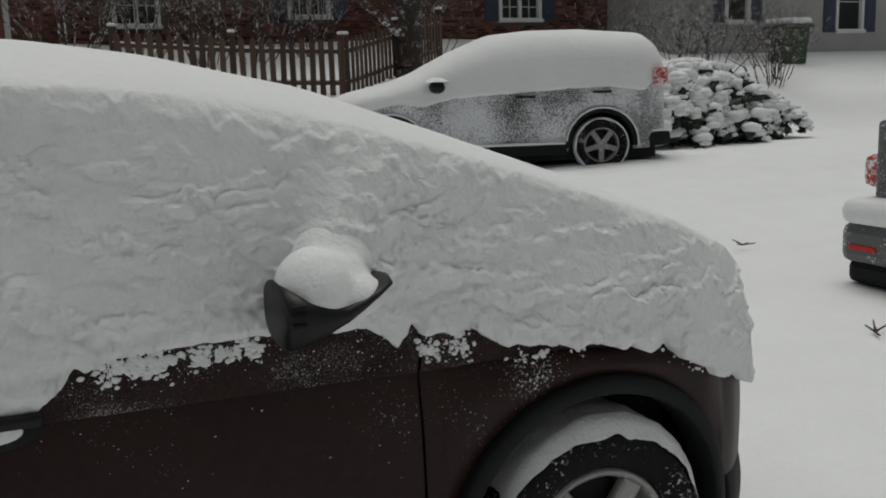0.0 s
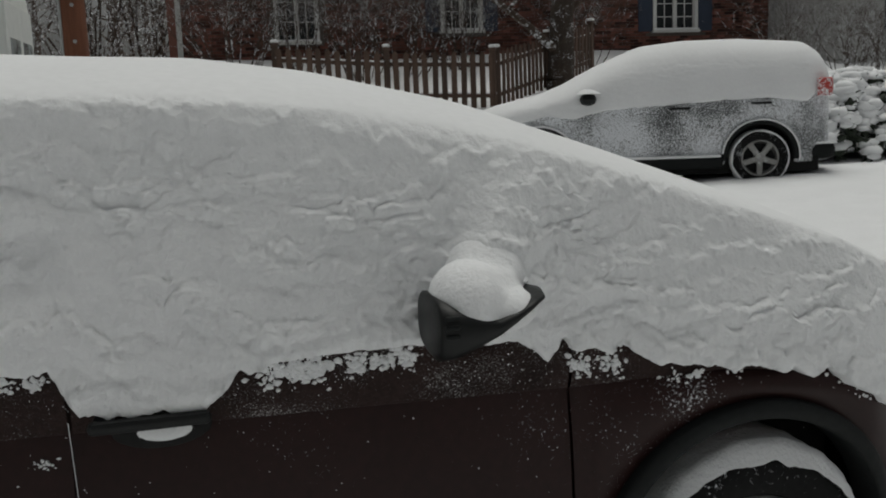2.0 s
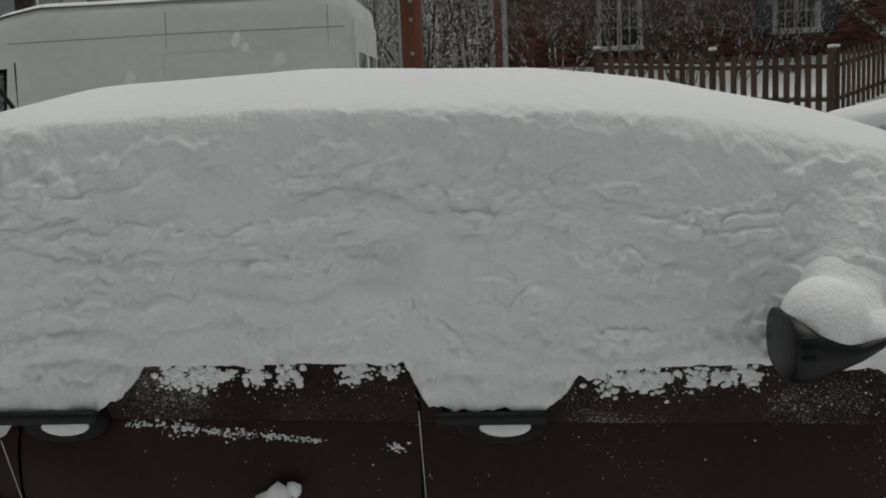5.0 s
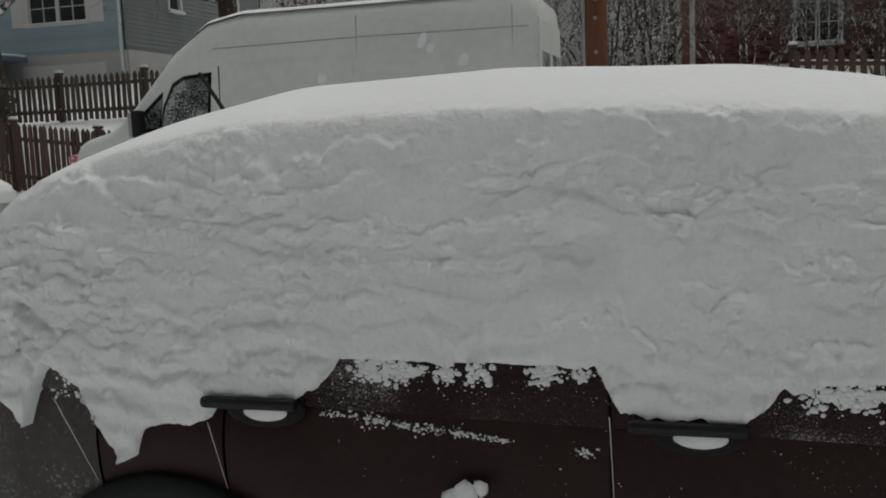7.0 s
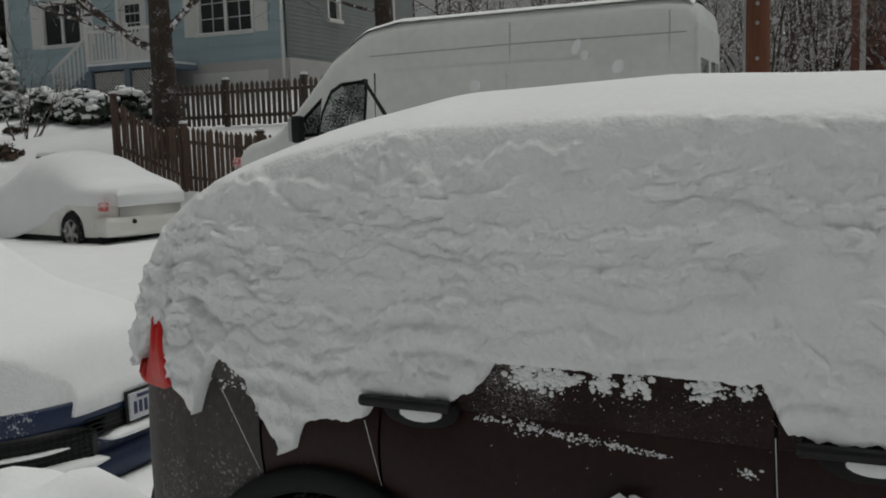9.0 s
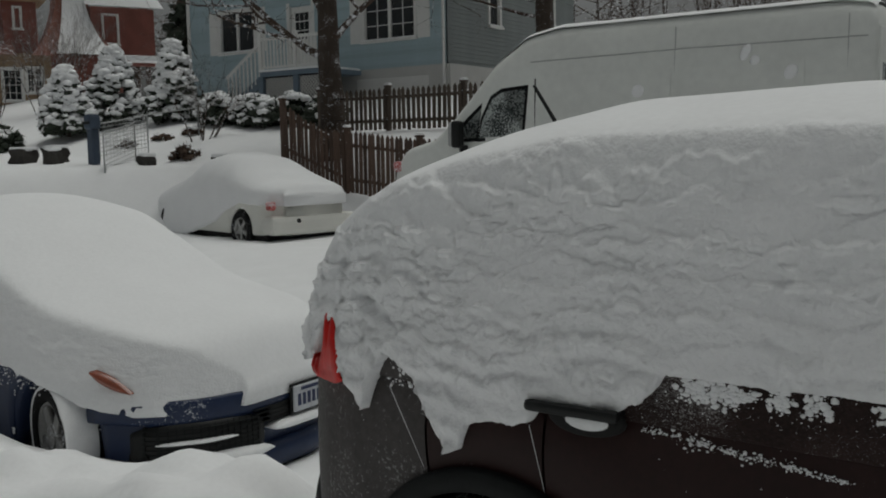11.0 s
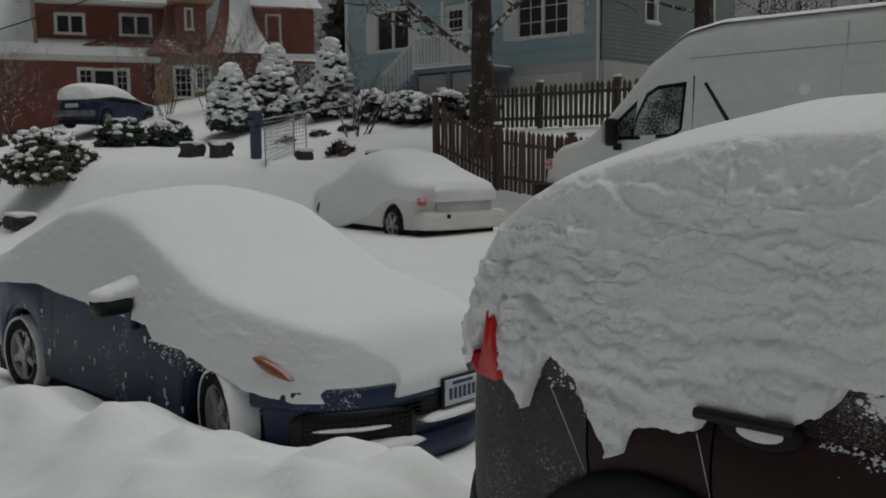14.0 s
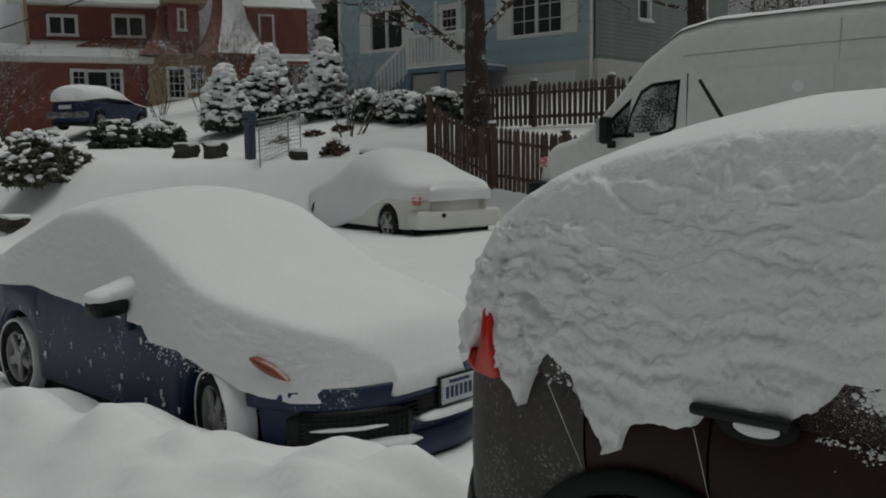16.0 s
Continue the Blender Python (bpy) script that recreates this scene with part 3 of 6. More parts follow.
        rows.append(np.stack([np.full(24, x), cy + hy * np.sign(co) * np.abs(co) ** 0.7, (z0 + z1) / 2 + (z1 - z0) / 2 * np.sign(si) * np.abs(si) ** 0.7], -1))
    mirror = grid_mesh("wing_mirror", np.array(rows), BLACK, car, "black wing mirror", close_u=True, caps=True)
    part("mirror_arm", box(0.54, 0.66, -0.96, -0.84, 1.05, 1.12, bevel=0.01), BLACK, mirror)
    for k in range(3):
        part("louvre", box(0.500, 0.530, -1.157, -1.146, 1.122 + 0.019 * k, 1.131 + 0.019 * k, bevel=0.003), DULL_BLACK, mirror)
    return car, hw, belt


maroon, m_hw, m_belt = maroon_car()
M_LOW = [(-2.60, 0.80), (-2.2, 0.93), (-2.05, 0.985), (-1.96, 1.10), (-1.90, 1.10), (-1.87, 0.96), (-1.84, 0.97), (-1.82, 0.94), (-1.78, 0.865), (-1.76, 0.94), (-1.72, 1.01), (-1.68, 1.05), (-1.62, 1.02), (-1.56, 0.94), (-1.52, 0.86), (-1.48, 0.81), (-1.445, 0.815), (-1.42, 0.87), (-1.4, 0.89), (-1.23, 0.915), (-1.20, 0.97),
         (-0.99, 0.98), (-0.94, 1.0), (-0.91, 1.04), (-0.88, 1.08), (-0.34, 1.08), (-0.28, 1.07), (-0.25, 1.02), (-0.23, 0.975), (0.03, 0.965), (0.06, 0.99), (0.09, 1.03), (0.16, 1.055), (0.49, 1.06),
         (0.72, 1.05), (0.76, 1.02), (0.8, 0.985), (0.84, 1.04), (0.87, 1.0), (0.98, 1.005), (1.06, 0.965), (1.14, 0.95), (1.28, 0.93), (1.44, 0.90), (1.58, 0.875), (1.68, 0.82), (1.76, 0.765), (1.86, 0.74), (1.95, 0.68), (2.1, 0.66), (2.3, 0.62)]
M_TOP = smooth_curve([(-2.38, 0.86), (-2.35, 1.00), (-2.30, 1.12), (-2.22, 1.24), (-2.12, 1.35), (-1.98, 1.47), (-1.75, 1.61), (-1.5, 1.69), (-1.2, 1.75), (-0.6, 1.77), (0.05, 1.745), (0.37, 1.70), (0.75, 1.61), (1.16, 1.47), (1.68, 1.27), (1.95, 1.15), (2.08, 1.05), (2.16, 0.90), (2.20, 0.68)], 0.05)
M_SW = smooth_curve([(-2.38, 0.40), (-2.33, 0.50), (-2.25, 0.62), (-2.15, 0.73), (-2.0, 0.84), (-1.85, 0.90), (-1.6, 0.93), (1.5, 0.93), (1.72, 0.91), (1.90, 0.84), (2.03, 0.74), (2.12, 0.62), (2.20, 0.42)], 0.03)


def m_low(x):
    return np.interp(x, [p[0] for p in M_LOW], [p[1] for p in M_LOW]) + (0.045 - 0.034 * step((np.asarray(x) + 0.92) / 0.08) * step((-0.30 - np.asarray(x)) / 0.08) - 0.03 * step((np.asarray(x) - 0.12) / 0.06) * step((0.75 - np.asarray(x)) / 0.06)) * (vfbm(np.asarray(x) * 22, np.asarray(x) * 0 + 1, 4, 4, 0.62) - 0.5)


def m_dip(X, Z, c):
    """The hollow over the rear door post, the bulge that joins the mirror's cap, and the crack at the rear corner."""
    near = c > 0
    d = 0.035 * np.exp(-np.clip(np.abs(X + 0.33) / 0.085, 0, 9) ** 4 - np.clip(np.abs(Z - 1.285) / 0.085, 0, 9) ** 4)
    d = d + 0.02 * np.exp(-((X + 0.36) / 0.07) ** 2 - ((Z - 1.46) / 0.04) ** 2)
    off = X - 0.64 - 0.30 * (Z - 1.2)
    ridge = 0.10 * np.exp(-(np.abs(off) / np.where(off < 0, 0.05, 0.13)) ** 1.7 - (np.abs(Z - 1.20) / 0.22) ** 2)
    crack = 0.035 * np.exp(-((X + 1.93 - 0.35 * (Z - 1.26)) / 0.018) ** 2 - ((Z - 1.25) / 0.05) ** 2)
    crack = crack + 0.025 * np.exp(-((Z - 1.17 + 0.5 * (X + 1.75)) / 0.016) ** 2 - ((X + 1.72) / 0.11) ** 2)
    return near * (d - ridge + crack)


m_snow = snow_shell("snow_blanket", M, np.concatenate([np.linspace(-2.37, -2.1, 80), np.linspace(-2.096, 1.9, 1000), np.linspace(1.904, 2.195, 70)]), M_TOP, m_low, M_SW, n=3.1, rows=270, ripple=0.021, seed=5,
                    label="thick wind-packed snow blanket over the maroon car", mid=lambda x: np.interp(x, [-2.6, -1.2, 0, 0.9, 1.6, 2.1], [1.0, 1.06, 1.05, 0.99, 0.88, 0.72]), dip=m_dip, packed=True)


def mirror_cap(m, x0, x1, y0, y1, z0, h, label, lean=0.0):
    """A rounded cap of snow on a wing mirror."""
    u, v = np.meshgrid(np.linspace(-1, 1, 30), np.linspace(-1, 1, 24), indexing="ij")
    f = np.clip((1 - np.abs(u) ** 2.2) * (1 - np.clip(-v, 0, 1) ** 2.4), 0, 1) ** 0.6 * (0.8 + 0.35 * v)
    x = (x0 + x1) / 2 + (x1 - x0) / 2 * u
    y = (y0 + y1) / 2 + (y1 - y0) / 2 * v
    z = z0 + f * (h + lean * u) + 0.012 * (vfbm(u * 5, v * 5, 3) - 0.5) * f
    return tagged(grid_mesh("mirror_snow", np.stack([x, y, z], -1), SNOW_ROUGH, at=m), label, "snow")


def snow_blobs(m, blobs, label, seed=2, lean=(0, 0)):
    """A lump of packed snow made of merged rounded lumps."""
    bm = bmesh.new()
    for x, y, z, a, b, c in blobs:
        bmesh.ops.create_uvsphere(bm, u_segments=36, v_segments=22, radius=1, matrix=Matrix.Translation((x, y, z)) @ Matrix.Diagonal((a, b, c, 1)))
    for v in bm.verts:
        v.co += v.co.normalized() * 0 + Vector((1, 1, 1)) * 0.006 * noise.fractal(v.co * 22 + Vector((seed, 0, 0)), 1.0, 2.0, 3)
    for v in bm.verts:
        v.co.z += lean[0] * (v.co.x - blobs[0][0]) + lean[1] * (v.co.y - blobs[0][1])
    return tagged(part("mirror_snow", bm, SNOW_ROUGH, None, smooth=True, at=m), label, "snow")


cap = snow_blobs(M, [(0.577, -1.035, 1.170, 0.084, 0.112, 0.090), (0.645, -1.022, 1.150, 0.092, 0.104, 0.052), (0.63, -0.95, 1.165, 0.092, 0.13, 0.088), (0.655, -0.89, 1.19, 0.10, 0.12, 0.105)], "rounded cap of snow on a black wing mirror")
merge = cap.modifiers.new("merge", "REMESH")
merge.mode, merge.voxel_size, merge.use_smooth_shade = "VOXEL", 0.007, True
soften = cap.modifiers.new("soften", "SMOOTH")
soften.factor, soften.iterations = 0.5, 30
rnd = random.Random(4)
crumbs = []
# start, end, height, spread, count, size: popcorn-like crusts under the edge, then loose grains
for lo, hi, zc, sp, n, big in ((-0.86, -0.27, 1.048, 0.014, 800, 1.05), (0.13, 0.50, 1.022, 0.015, 560, 1.05), (0.84, 1.12, 0.962, 0.02, 160, 0.9), (-1.70, -1.52, 0.98, 0.035, 240, 0.9), (1.62, 1.86, 0.765, 0.024, 240, 0.8), (-1.05, -0.30, 0.912, 0.008, 420, 0.5), (1.10, 1.60, 0.905, 0.012, 160, 0.8), (-0.95, 1.1, 1.0, 0.035, 600, 0.25), (-1.9, 2.0, 0.86, 0.10, 200, 0.25)):
    seats = [rnd.uniform(lo, hi) for _ in range(max(5, int((hi - lo) * 24)))]
    tall = [rnd.uniform(0.3, 1.3) for _ in seats]
    for _ in range(n):
        k = rnd.randrange(len(seats))
        x = seats[k] + rnd.gauss(0, 0.014) if big > 0.4 else rnd.uniform(lo, hi)
        z = zc - (0.10 * (x + 0.75) if zc == 0.912 else 0) + sp * (rnd.gauss(0, 1) * tall[k] if big > 0.4 else rnd.gauss(0, 1))
        r = rnd.choice((0.002, 0.002, 0.003, 0.003, 0.004, 0.005, 0.006, 0.008)) * big
        fold = float(m_belt(x)) - 0.165
        u = min(1.0, (z - fold) / 0.165 if z > fold else (z - 0.3) / (fold - 0.3))
        crumbs.append((x, -(float(m_hw(x)) - 0.0455 * u ** 3 - 0.032 * (1 - u) ** 2 - (0.003 if z > fold else 0.0)), z, r))
tagged(clumps("snow_crumbs", None, [(x + MX, y + MY, z, r) for x, y, z, r in crumbs]), "loose crumbs of snow clinging to maroon paint", "snow", kind="stuff")
b = clumps("snow_lump", None, [(-0.58 + MX, -0.925 + MY, 0.775, 0.03), (-0.61 + MX, -0.925 + MY, 0.755, 0.025), (-0.545 + MX, -0.925 + MY, 0.79, 0.02)])
tagged(b, "small lump of snow stuck on the car door", "snow")

# ---- the other vehicles ----
def snowy_car(place, label, paint, trim, L, W, axles, wheel_r, rim_r, sill, belt, low, top, n=2.5, seed=1, arch=0.40, res=240, ripple=0.008, mid=None, splits=(), handles=(), hood_n=2.5, snow_label="", snow_w=0.02, nose=0.30, tail=0.36, wheel_side=(-1,), spokes=5, steer=0.0, packed=False, ring=False):
    """A parked car under snow: body panels split at the doors, arches, wheels, and a blanket over glass, roof and bonnet."""
    car = thing("parked_car", place, label, "car")
    h, w = L / 2, W / 2
    hw = smooth_curve([(-h, w * tail), (-h + 0.05, w * 0.62), (-h + 0.18, w * 0.82), (-h + 0.42, w * 0.95), (-h + 0.75, w), (h - 0.95, w), (h - 0.5, w * 0.94), (h - 0.22, w * 0.80), (h - 0.06, w * 0.55), (h, w * nose)], 0.03)
    belt_c, zc = curve(belt), wheel_r + 0.02
    zb = arch_line(axles, zc, arch, arch, sill)
    inner = arch_line(axles, zc, arch - 0.03, arch - 0.03, sill)
    body_panel("body", car, paint, dense(-h + 0.02, h - 0.02, 150), lambda x: hw(x) - 0.02, inner, lambda x: belt_c(x) - 0.02)
    cuts = [-h] + sorted(splits) + [h]
    names = ["rear_quarter", "rear_door", "front_door", "front_wing"] if len(splits) == 3 else ["rear_quarter", "door", "front_wing"]
    for name, a, b in zip(names, cuts[:-1], cuts[1:]):
        body_panel(name, car, paint, dense(a + 0.004, b - 0.004, 70), hw, zb, belt_c, roof=False)
    for c in axles:
        # black filler stands in for the shade inside the arch
        part("wheel_well_shade", box(c - arch + 0.03, c + arch - 0.03, -w + 0.25, w - 0.25, zc, zc + arch - 0.04), UNDERBODY_SHADE, car)
        for side in (-1, 1):
            wheel(car, c, side * (w - 0.12), wheel_r, wheel_r, rim_r, side, spokes=spokes, steer=steer if c > 0 else 0.0, ring=ring)
        if trim is not None:
            arch_trim("arch_trim", car, c, zc, arch, hw, trim, k0=0.90, k1=1.04)
    part("underbody", box(-h + 0.25, h - 0.25, -w + 0.12, w - 0.12, sill - 0.12, sill + 0.08), UNDERBODY_SHADE, car)
    for x, z, ln in handles:
        handle(car, x, -w + 0.005, z, ln, snow=False)
    sw = lambda x: hw(np.clip(x, -h, h)) + snow_w
    snow_shell("snow_blanket", place, np.concatenate([np.linspace(-h - 0.03, -h + 0.3, 30), np.linspace(-h + 0.31, h - 0.31, res), np.linspace(h - 0.3, h + 0.03, 30)]), smooth_curve(top, 0.05), lambda x: np.interp(x, [p[0] for p in low], [p[1] for p in low]) + 0.02 * (vfbm(np.asarray(x) * 12, np.asarray(x) * 0 + seed, seed, 3) - 0.5),
               sw, n=n, rows=80, ripple=ripple, seed=seed, label=snow_label, mid=curve(mid) if mid else 0.9, mat=None if packed else SNOW, packed=packed)
    return car, hw


# grey SUV across the street, nose to the left
G = pose(6.12, 12.25, float(ground_z(6.6, 11.9)) - 0.11, 0, 0, 180 - 17) @ Matrix.Diagonal((1.10, -1.10, 1.06, 1))
grey, g_hw = snowy_car(G, "grey SUV parked across the street, frosted sides, snow on roof", GREY_PAINT, DULL_BLACK, 4.55, 1.82, (1.31, -1.31), 0.345, 0.225, 0.28,
                       [(-2.28, 1.05), (-1.9, 1.14), (0.9, 1.02), (1.4, 0.96), (2.28, 0.8)],
                       [(-2.3, 1.30), (-2.1, 1.22), (-1.85, 1.02), (-1.4, 1.08), (-0.9, 1.07), (-0.2, 1.03), (0.5, 1.0), (0.9, 0.9), (1.2, 0.95), (1.8, 0.8), (2.3, 0.6)],
                       [(-2.31, 1.25), (-2.24, 1.45), (-2.12, 1.66), (-1.95, 1.78), (-1.2, 1.84), (-0.5, 1.84), (0, 1.79), (0.5, 1.58), (0.95, 1.34), (1.3, 1.21), (1.8, 1.1), (2.15, 0.98), (2.3, 0.7)],
                       n=2.9, seed=31, arch=0.44, mid=[(-2.3, 1.1), (0.9, 1.0), (2.2, 0.75)], splits=(-1.15, -0.2, 0.87), handles=((-0.35, 0.985, 0.24), (-1.3, 1.02, 0.24)), snow_label="smooth snow over a grey SUV's roof and bonnet", snow_w=0.004, ripple=0.006, ring=True)
part("tail_lamp", box(-2.16, -1.98, -0.865, -0.70, 1.08, 1.30, bevel=0.03), PINK_LAMP, grey, "red tail lamp dusted with snow")
gm = part("wing_mirror", box(0.64, 0.83, -1.13, -0.90, 1.06, 1.21, bevel=0.07), BLACK, grey, "black wing mirror")
part("sill_trim", box(-0.86, 0.9, -0.93, -0.84, 0.24, 0.37, bevel=0.015), DULL_BLACK, grey)
part("rear_bumper", box(-2.24, -1.80, -0.80, 0.80, 0.30, 0.50, bevel=0.07), DULL_BLACK, grey)
for c in (1.31, -1.31):
    bm = bmesh.new()
    aa = np.linspace(0.1, np.pi + 0.12, 30)
    for p, q in zip(aa[:-1], aa[1:]):
        add_tube(bm, (c + 0.455 * math.cos(p), -0.925, 0.365 + 0.455 * math.sin(p)), (c + 0.455 * math.cos(q), -0.925, 0.365 + 0.455 * math.sin(q)), 0.011, 0.011, 6)
    part("arch_snow", bm, SNOW_ROUGH, grey, "rim of snow on the wheel arch")
part("sill_snow", box(-0.84, 0.88, -0.945, -0.85, 0.372, 0.405, bevel=0.014), SNOW_ROUGH, grey, "snow lying on the sill")
part("bumper_snow", box(-2.25, -1.84, -0.78, 0.78, 0.485, 0.515, bevel=0.014), SNOW_ROUGH, grey)
mirror_cap(G, 0.60, 0.86, -1.15, -0.88, 1.20, 0.05, "thin snow on a black wing mirror")

# blue coupe behind the maroon car
BZ = -0.29
B = pose(-6.15, 3.93, BZ) @ Matrix.Diagonal((1.045, 1, 1, 1))
blue, b_hw = snowy_car(B, "dark blue coupe with a deep snow blanket, dug into a snowbank", BLUE_PAINT, None, 4.45, 1.75, (1.31, -1.31), 0.305, 0.205, 0.20,
                       [(-2.23, 0.85), (-1.5, 0.93), (0.4, 0.86), (0.8, 0.80), (1.3, 0.76), (1.9, 0.66), (2.23, 0.56)],
                       [(-2.26, 0.75), (-1.8, 0.86), (-0.9, 0.92), (-0.2, 0.86), (0.28, 0.82), (0.62, 0.80), (0.70, 0.70), (1.0, 0.69), (1.35, 0.61), (1.6, 0.53), (1.9, 0.50), (2.26, 0.50)],
                       [(-2.26, 0.9), (-2.15, 1.03), (-1.6, 1.18), (-1.1, 1.40), (-0.6, 1.60), (-0.1, 1.65), (0.25, 1.58), (0.65, 1.37), (1.05, 1.15), (1.25, 1.09), (1.7, 1.02), (2.0, 0.96), (2.12, 0.90), (2.21, 0.76), (2.26, 0.55)],
                       n=3.3, seed=51, arch=0.385, mid=[(-2.2, 0.9), (0.3, 0.86), (0.9, 0.74), (2.2, 0.5)], splits=(-0.75, 0.62), snow_label="deep smooth snow over a dark blue coupe", ripple=0.007, steer=-16.0, packed=0.4, ring=True)
bm_ = part("wing_mirror", box(0.33, 0.50, -1.14, -0.88, 0.85, 0.99, bevel=0.055), BLACK, blue, "dark wing mirror")
part("mirror_arm", box(0.36, 0.46, -0.90, -0.80, 0.74, 0.90, bevel=0.02), BLUE_PAINT, bm_)
b_cap = snow_blobs(B, [(0.415, -1.07 + 0.035 * k, 0.982 + 0.006 * k, 0.095, 0.085, 0.052 + 0.004 * k) for k in range(9)], "cap of snow on a dark wing mirror")
b_merge = b_cap.modifiers.new("merge", "REMESH")
b_merge.mode, b_merge.voxel_size, b_merge.use_smooth_shade = "VOXEL", 0.012, True
b_soft = b_cap.modifiers.new("soften", "SMOOTH")
b_soft.factor, b_soft.iterations = 0.5, 8
fm = part("wing_mirror", box(0.20, 0.33, 0.87, 1.10, 0.90, 1.03, bevel=0.045), BLACK, blue)
# amber signal on the front corner
rows = []
for x in np.linspace(1.68, 1.90, 12):
    f = (x - 1.68) / 0.22
    y = -(float(b_hw(x)) + 0.034)
    z = 0.735 - 0.11 * f
    t_ = 0.042 * math.sin(math.pi * min(max(f * 0.9 + 0.08, 0), 1))
    rows.append([(x, y + 0.04, z - t_ * 0.6), (x, y, z - t_ * 0.6), (x, y - 0.004, z), (x, y + 0.004, z + t_ * 0.6), (x, y + 0.05, z + t_ * 0.6)])
grid_mesh("side_signal", np.array(rows), AMBER, blue, "amber front signal lamp")
# front fascia that follows the nose, with grille openings and packed snow
xs_ = np.concatenate([np.linspace(1.62, 2.1, 16), np.linspace(2.12, 2.222, 14)])
NOSE = [(x, -float(b_hw(x))) for x in xs_] + [(2.235, y) for y in np.linspace(-0.22, 0.22, 8)] + [(x, float(b_hw(x))) for x in xs_[::-1]]


def wrap(name, parent, y0, y1, z0, z1, off, mat, label="", taper=0.0, bulge=0.0, depth=0.05):
    """A band on the nose between two sideways places, standing off from it."""
    P = np.array(NOSE)
    s = np.concatenate([[0], np.cumsum(np.linalg.norm(np.diff(P, axis=0), axis=1))])
    sa, sb = np.interp(y0, P[:, 1], s), np.interp(y1, P[:, 1], s)
    q = np.linspace(sa, sb, 26)
    X, Y = np.interp(q, s, P[:, 0]), np.interp(q, s, P[:, 1])
    T = np.gradient(np.stack([X, Y], -1), axis=0)
    T /= np.maximum(np.linalg.norm(T, axis=1, keepdims=True), 1e-9)
    N = np.stack([T[:, 1], -T[:, 0]], -1)
    rows = []
    for k, (x, y, nn) in enumerate(zip(X, Y, N)):
        f = k / 25
        m_, hgt = (z0 + z1) / 2, (z1 - z0) / 2 * (1 - taper * (2 * f - 1) ** 4)
        ring = [(-depth, -hgt), (off * 0.6, -hgt), (off + bulge * 0.5, -hgt * 0.6), (off + bulge, 0), (off + bulge * 0.5, hgt * 0.6), (off * 0.6, hgt), (-depth, hgt)]
        rows.append([(x + nn[0] * o, y + nn[1] * o, m_ + h_) for o, h_ in ring])
    return grid_mesh(name, np.array(rows), mat, parent, label, caps=True)


wrap("front_bumper", blue, -0.87, 0.87, 0.09, 0.235, 0.035, BLUE_PAINT, bulge=0.02)
wrap("upper_fascia", blue, -0.86, 0.86, 0.445, 0.58, 0.016, BLUE_PAINT)
gr = wrap("corner_grille", blue, -0.76, -0.17, 0.205, 0.45, 0.022, BLACK, "black mesh grille in the bumper corner", taper=0.4)
for k in range(8):
    wrap("grille_bar", gr, -0.73, -0.21, 0.235 + 0.026 * k, 0.241 + 0.026 * k, 0.031, DULL_BLACK)
for k in range(16):
    y = -0.73 + 0.034 * k
    wrap("grille_rib", gr, y, y + 0.005, 0.22, 0.44, 0.030, DULL_BLACK)
wrap("grille_snow", gr, -0.75, -0.14, 0.19, 0.275, 0.05, SNOW_ROUGH, "snow packed along the grille", taper=0.8, bulge=0.025)
wrap("grille_snow", gr, -0.70, -0.34, 0.335, 0.36, 0.040, SNOW_ROUGH, taper=0.9, bulge=0.008)
cg = wrap("centre_grille", blue, -0.12, 0.60, 0.36, 0.465, 0.018, BLACK, "black centre grille")
for k in range(4):
    wrap("grille_bar", cg, -0.24, 0.58, 0.375 + 0.026 * k, 0.381 + 0.026 * k, 0.026, DULL_BLACK)
wrap("lip_snow", cg, -0.12, 0.5, 0.30, 0.36, 0.06, SNOW_ROUGH, taper=0.8, bulge=0.02)
wrap("lower_lip", blue, -0.80, 0.80, 0.03, 0.14, 0.0, UNDERBODY_SHADE)
pl = part("licence_plate", box(2.275, 2.29, 0.05, 0.355, 0.38, 0.535, bevel=0.006), PLATE, blue, "pale licence plate with dark characters")
for k in range(6):
    y0 = 0.08 + 0.041 * k
    part("plate_bar", box(2.2885, 2.2935, y0, y0 + 0.024, 0.415, 0.485), PLATE_INK, pl)
part("plate_bar", box(2.2885, 2.2935, 0.11, 0.29, 0.503, 0.522), PLATE_INK, pl)
part("plate_frame", box(2.262, 2.277, 0.035, 0.37, 0.365, 0.55, bevel=0.006), BLACK, pl)

rq = random.Random(9)
specks = []
for _ in range(70):
    x, z = rq.uniform(-1.3, 1.1), rq.uniform(0.30, 0.74)
    r = rq.choice((0.004, 0.006, 0.008, 0.012))
    for k in range(rq.randint(1, 4)):
        specks.append((1.045 * x - 6.15, 3.93 - float(b_hw(x)) + 0.012, z + BZ - 0.014 * k, r * (1 - 0.15 * k)))
for k in range(160):
    x = rq.uniform(0.62, 1.5)
    specks.append((1.045 * x - 6.15, 3.93 - float(b_hw(x)) + 0.006, BZ + 0.70 - 0.10 * max(0, x - 0.9) - abs(rq.gauss(0, 0.05)), rq.choice((0.003, 0.005, 0.008))))
tagged(clumps("snow_crumbs", None, specks), "flecks of snow stuck to dark blue paint", "snow", kind="stuff")

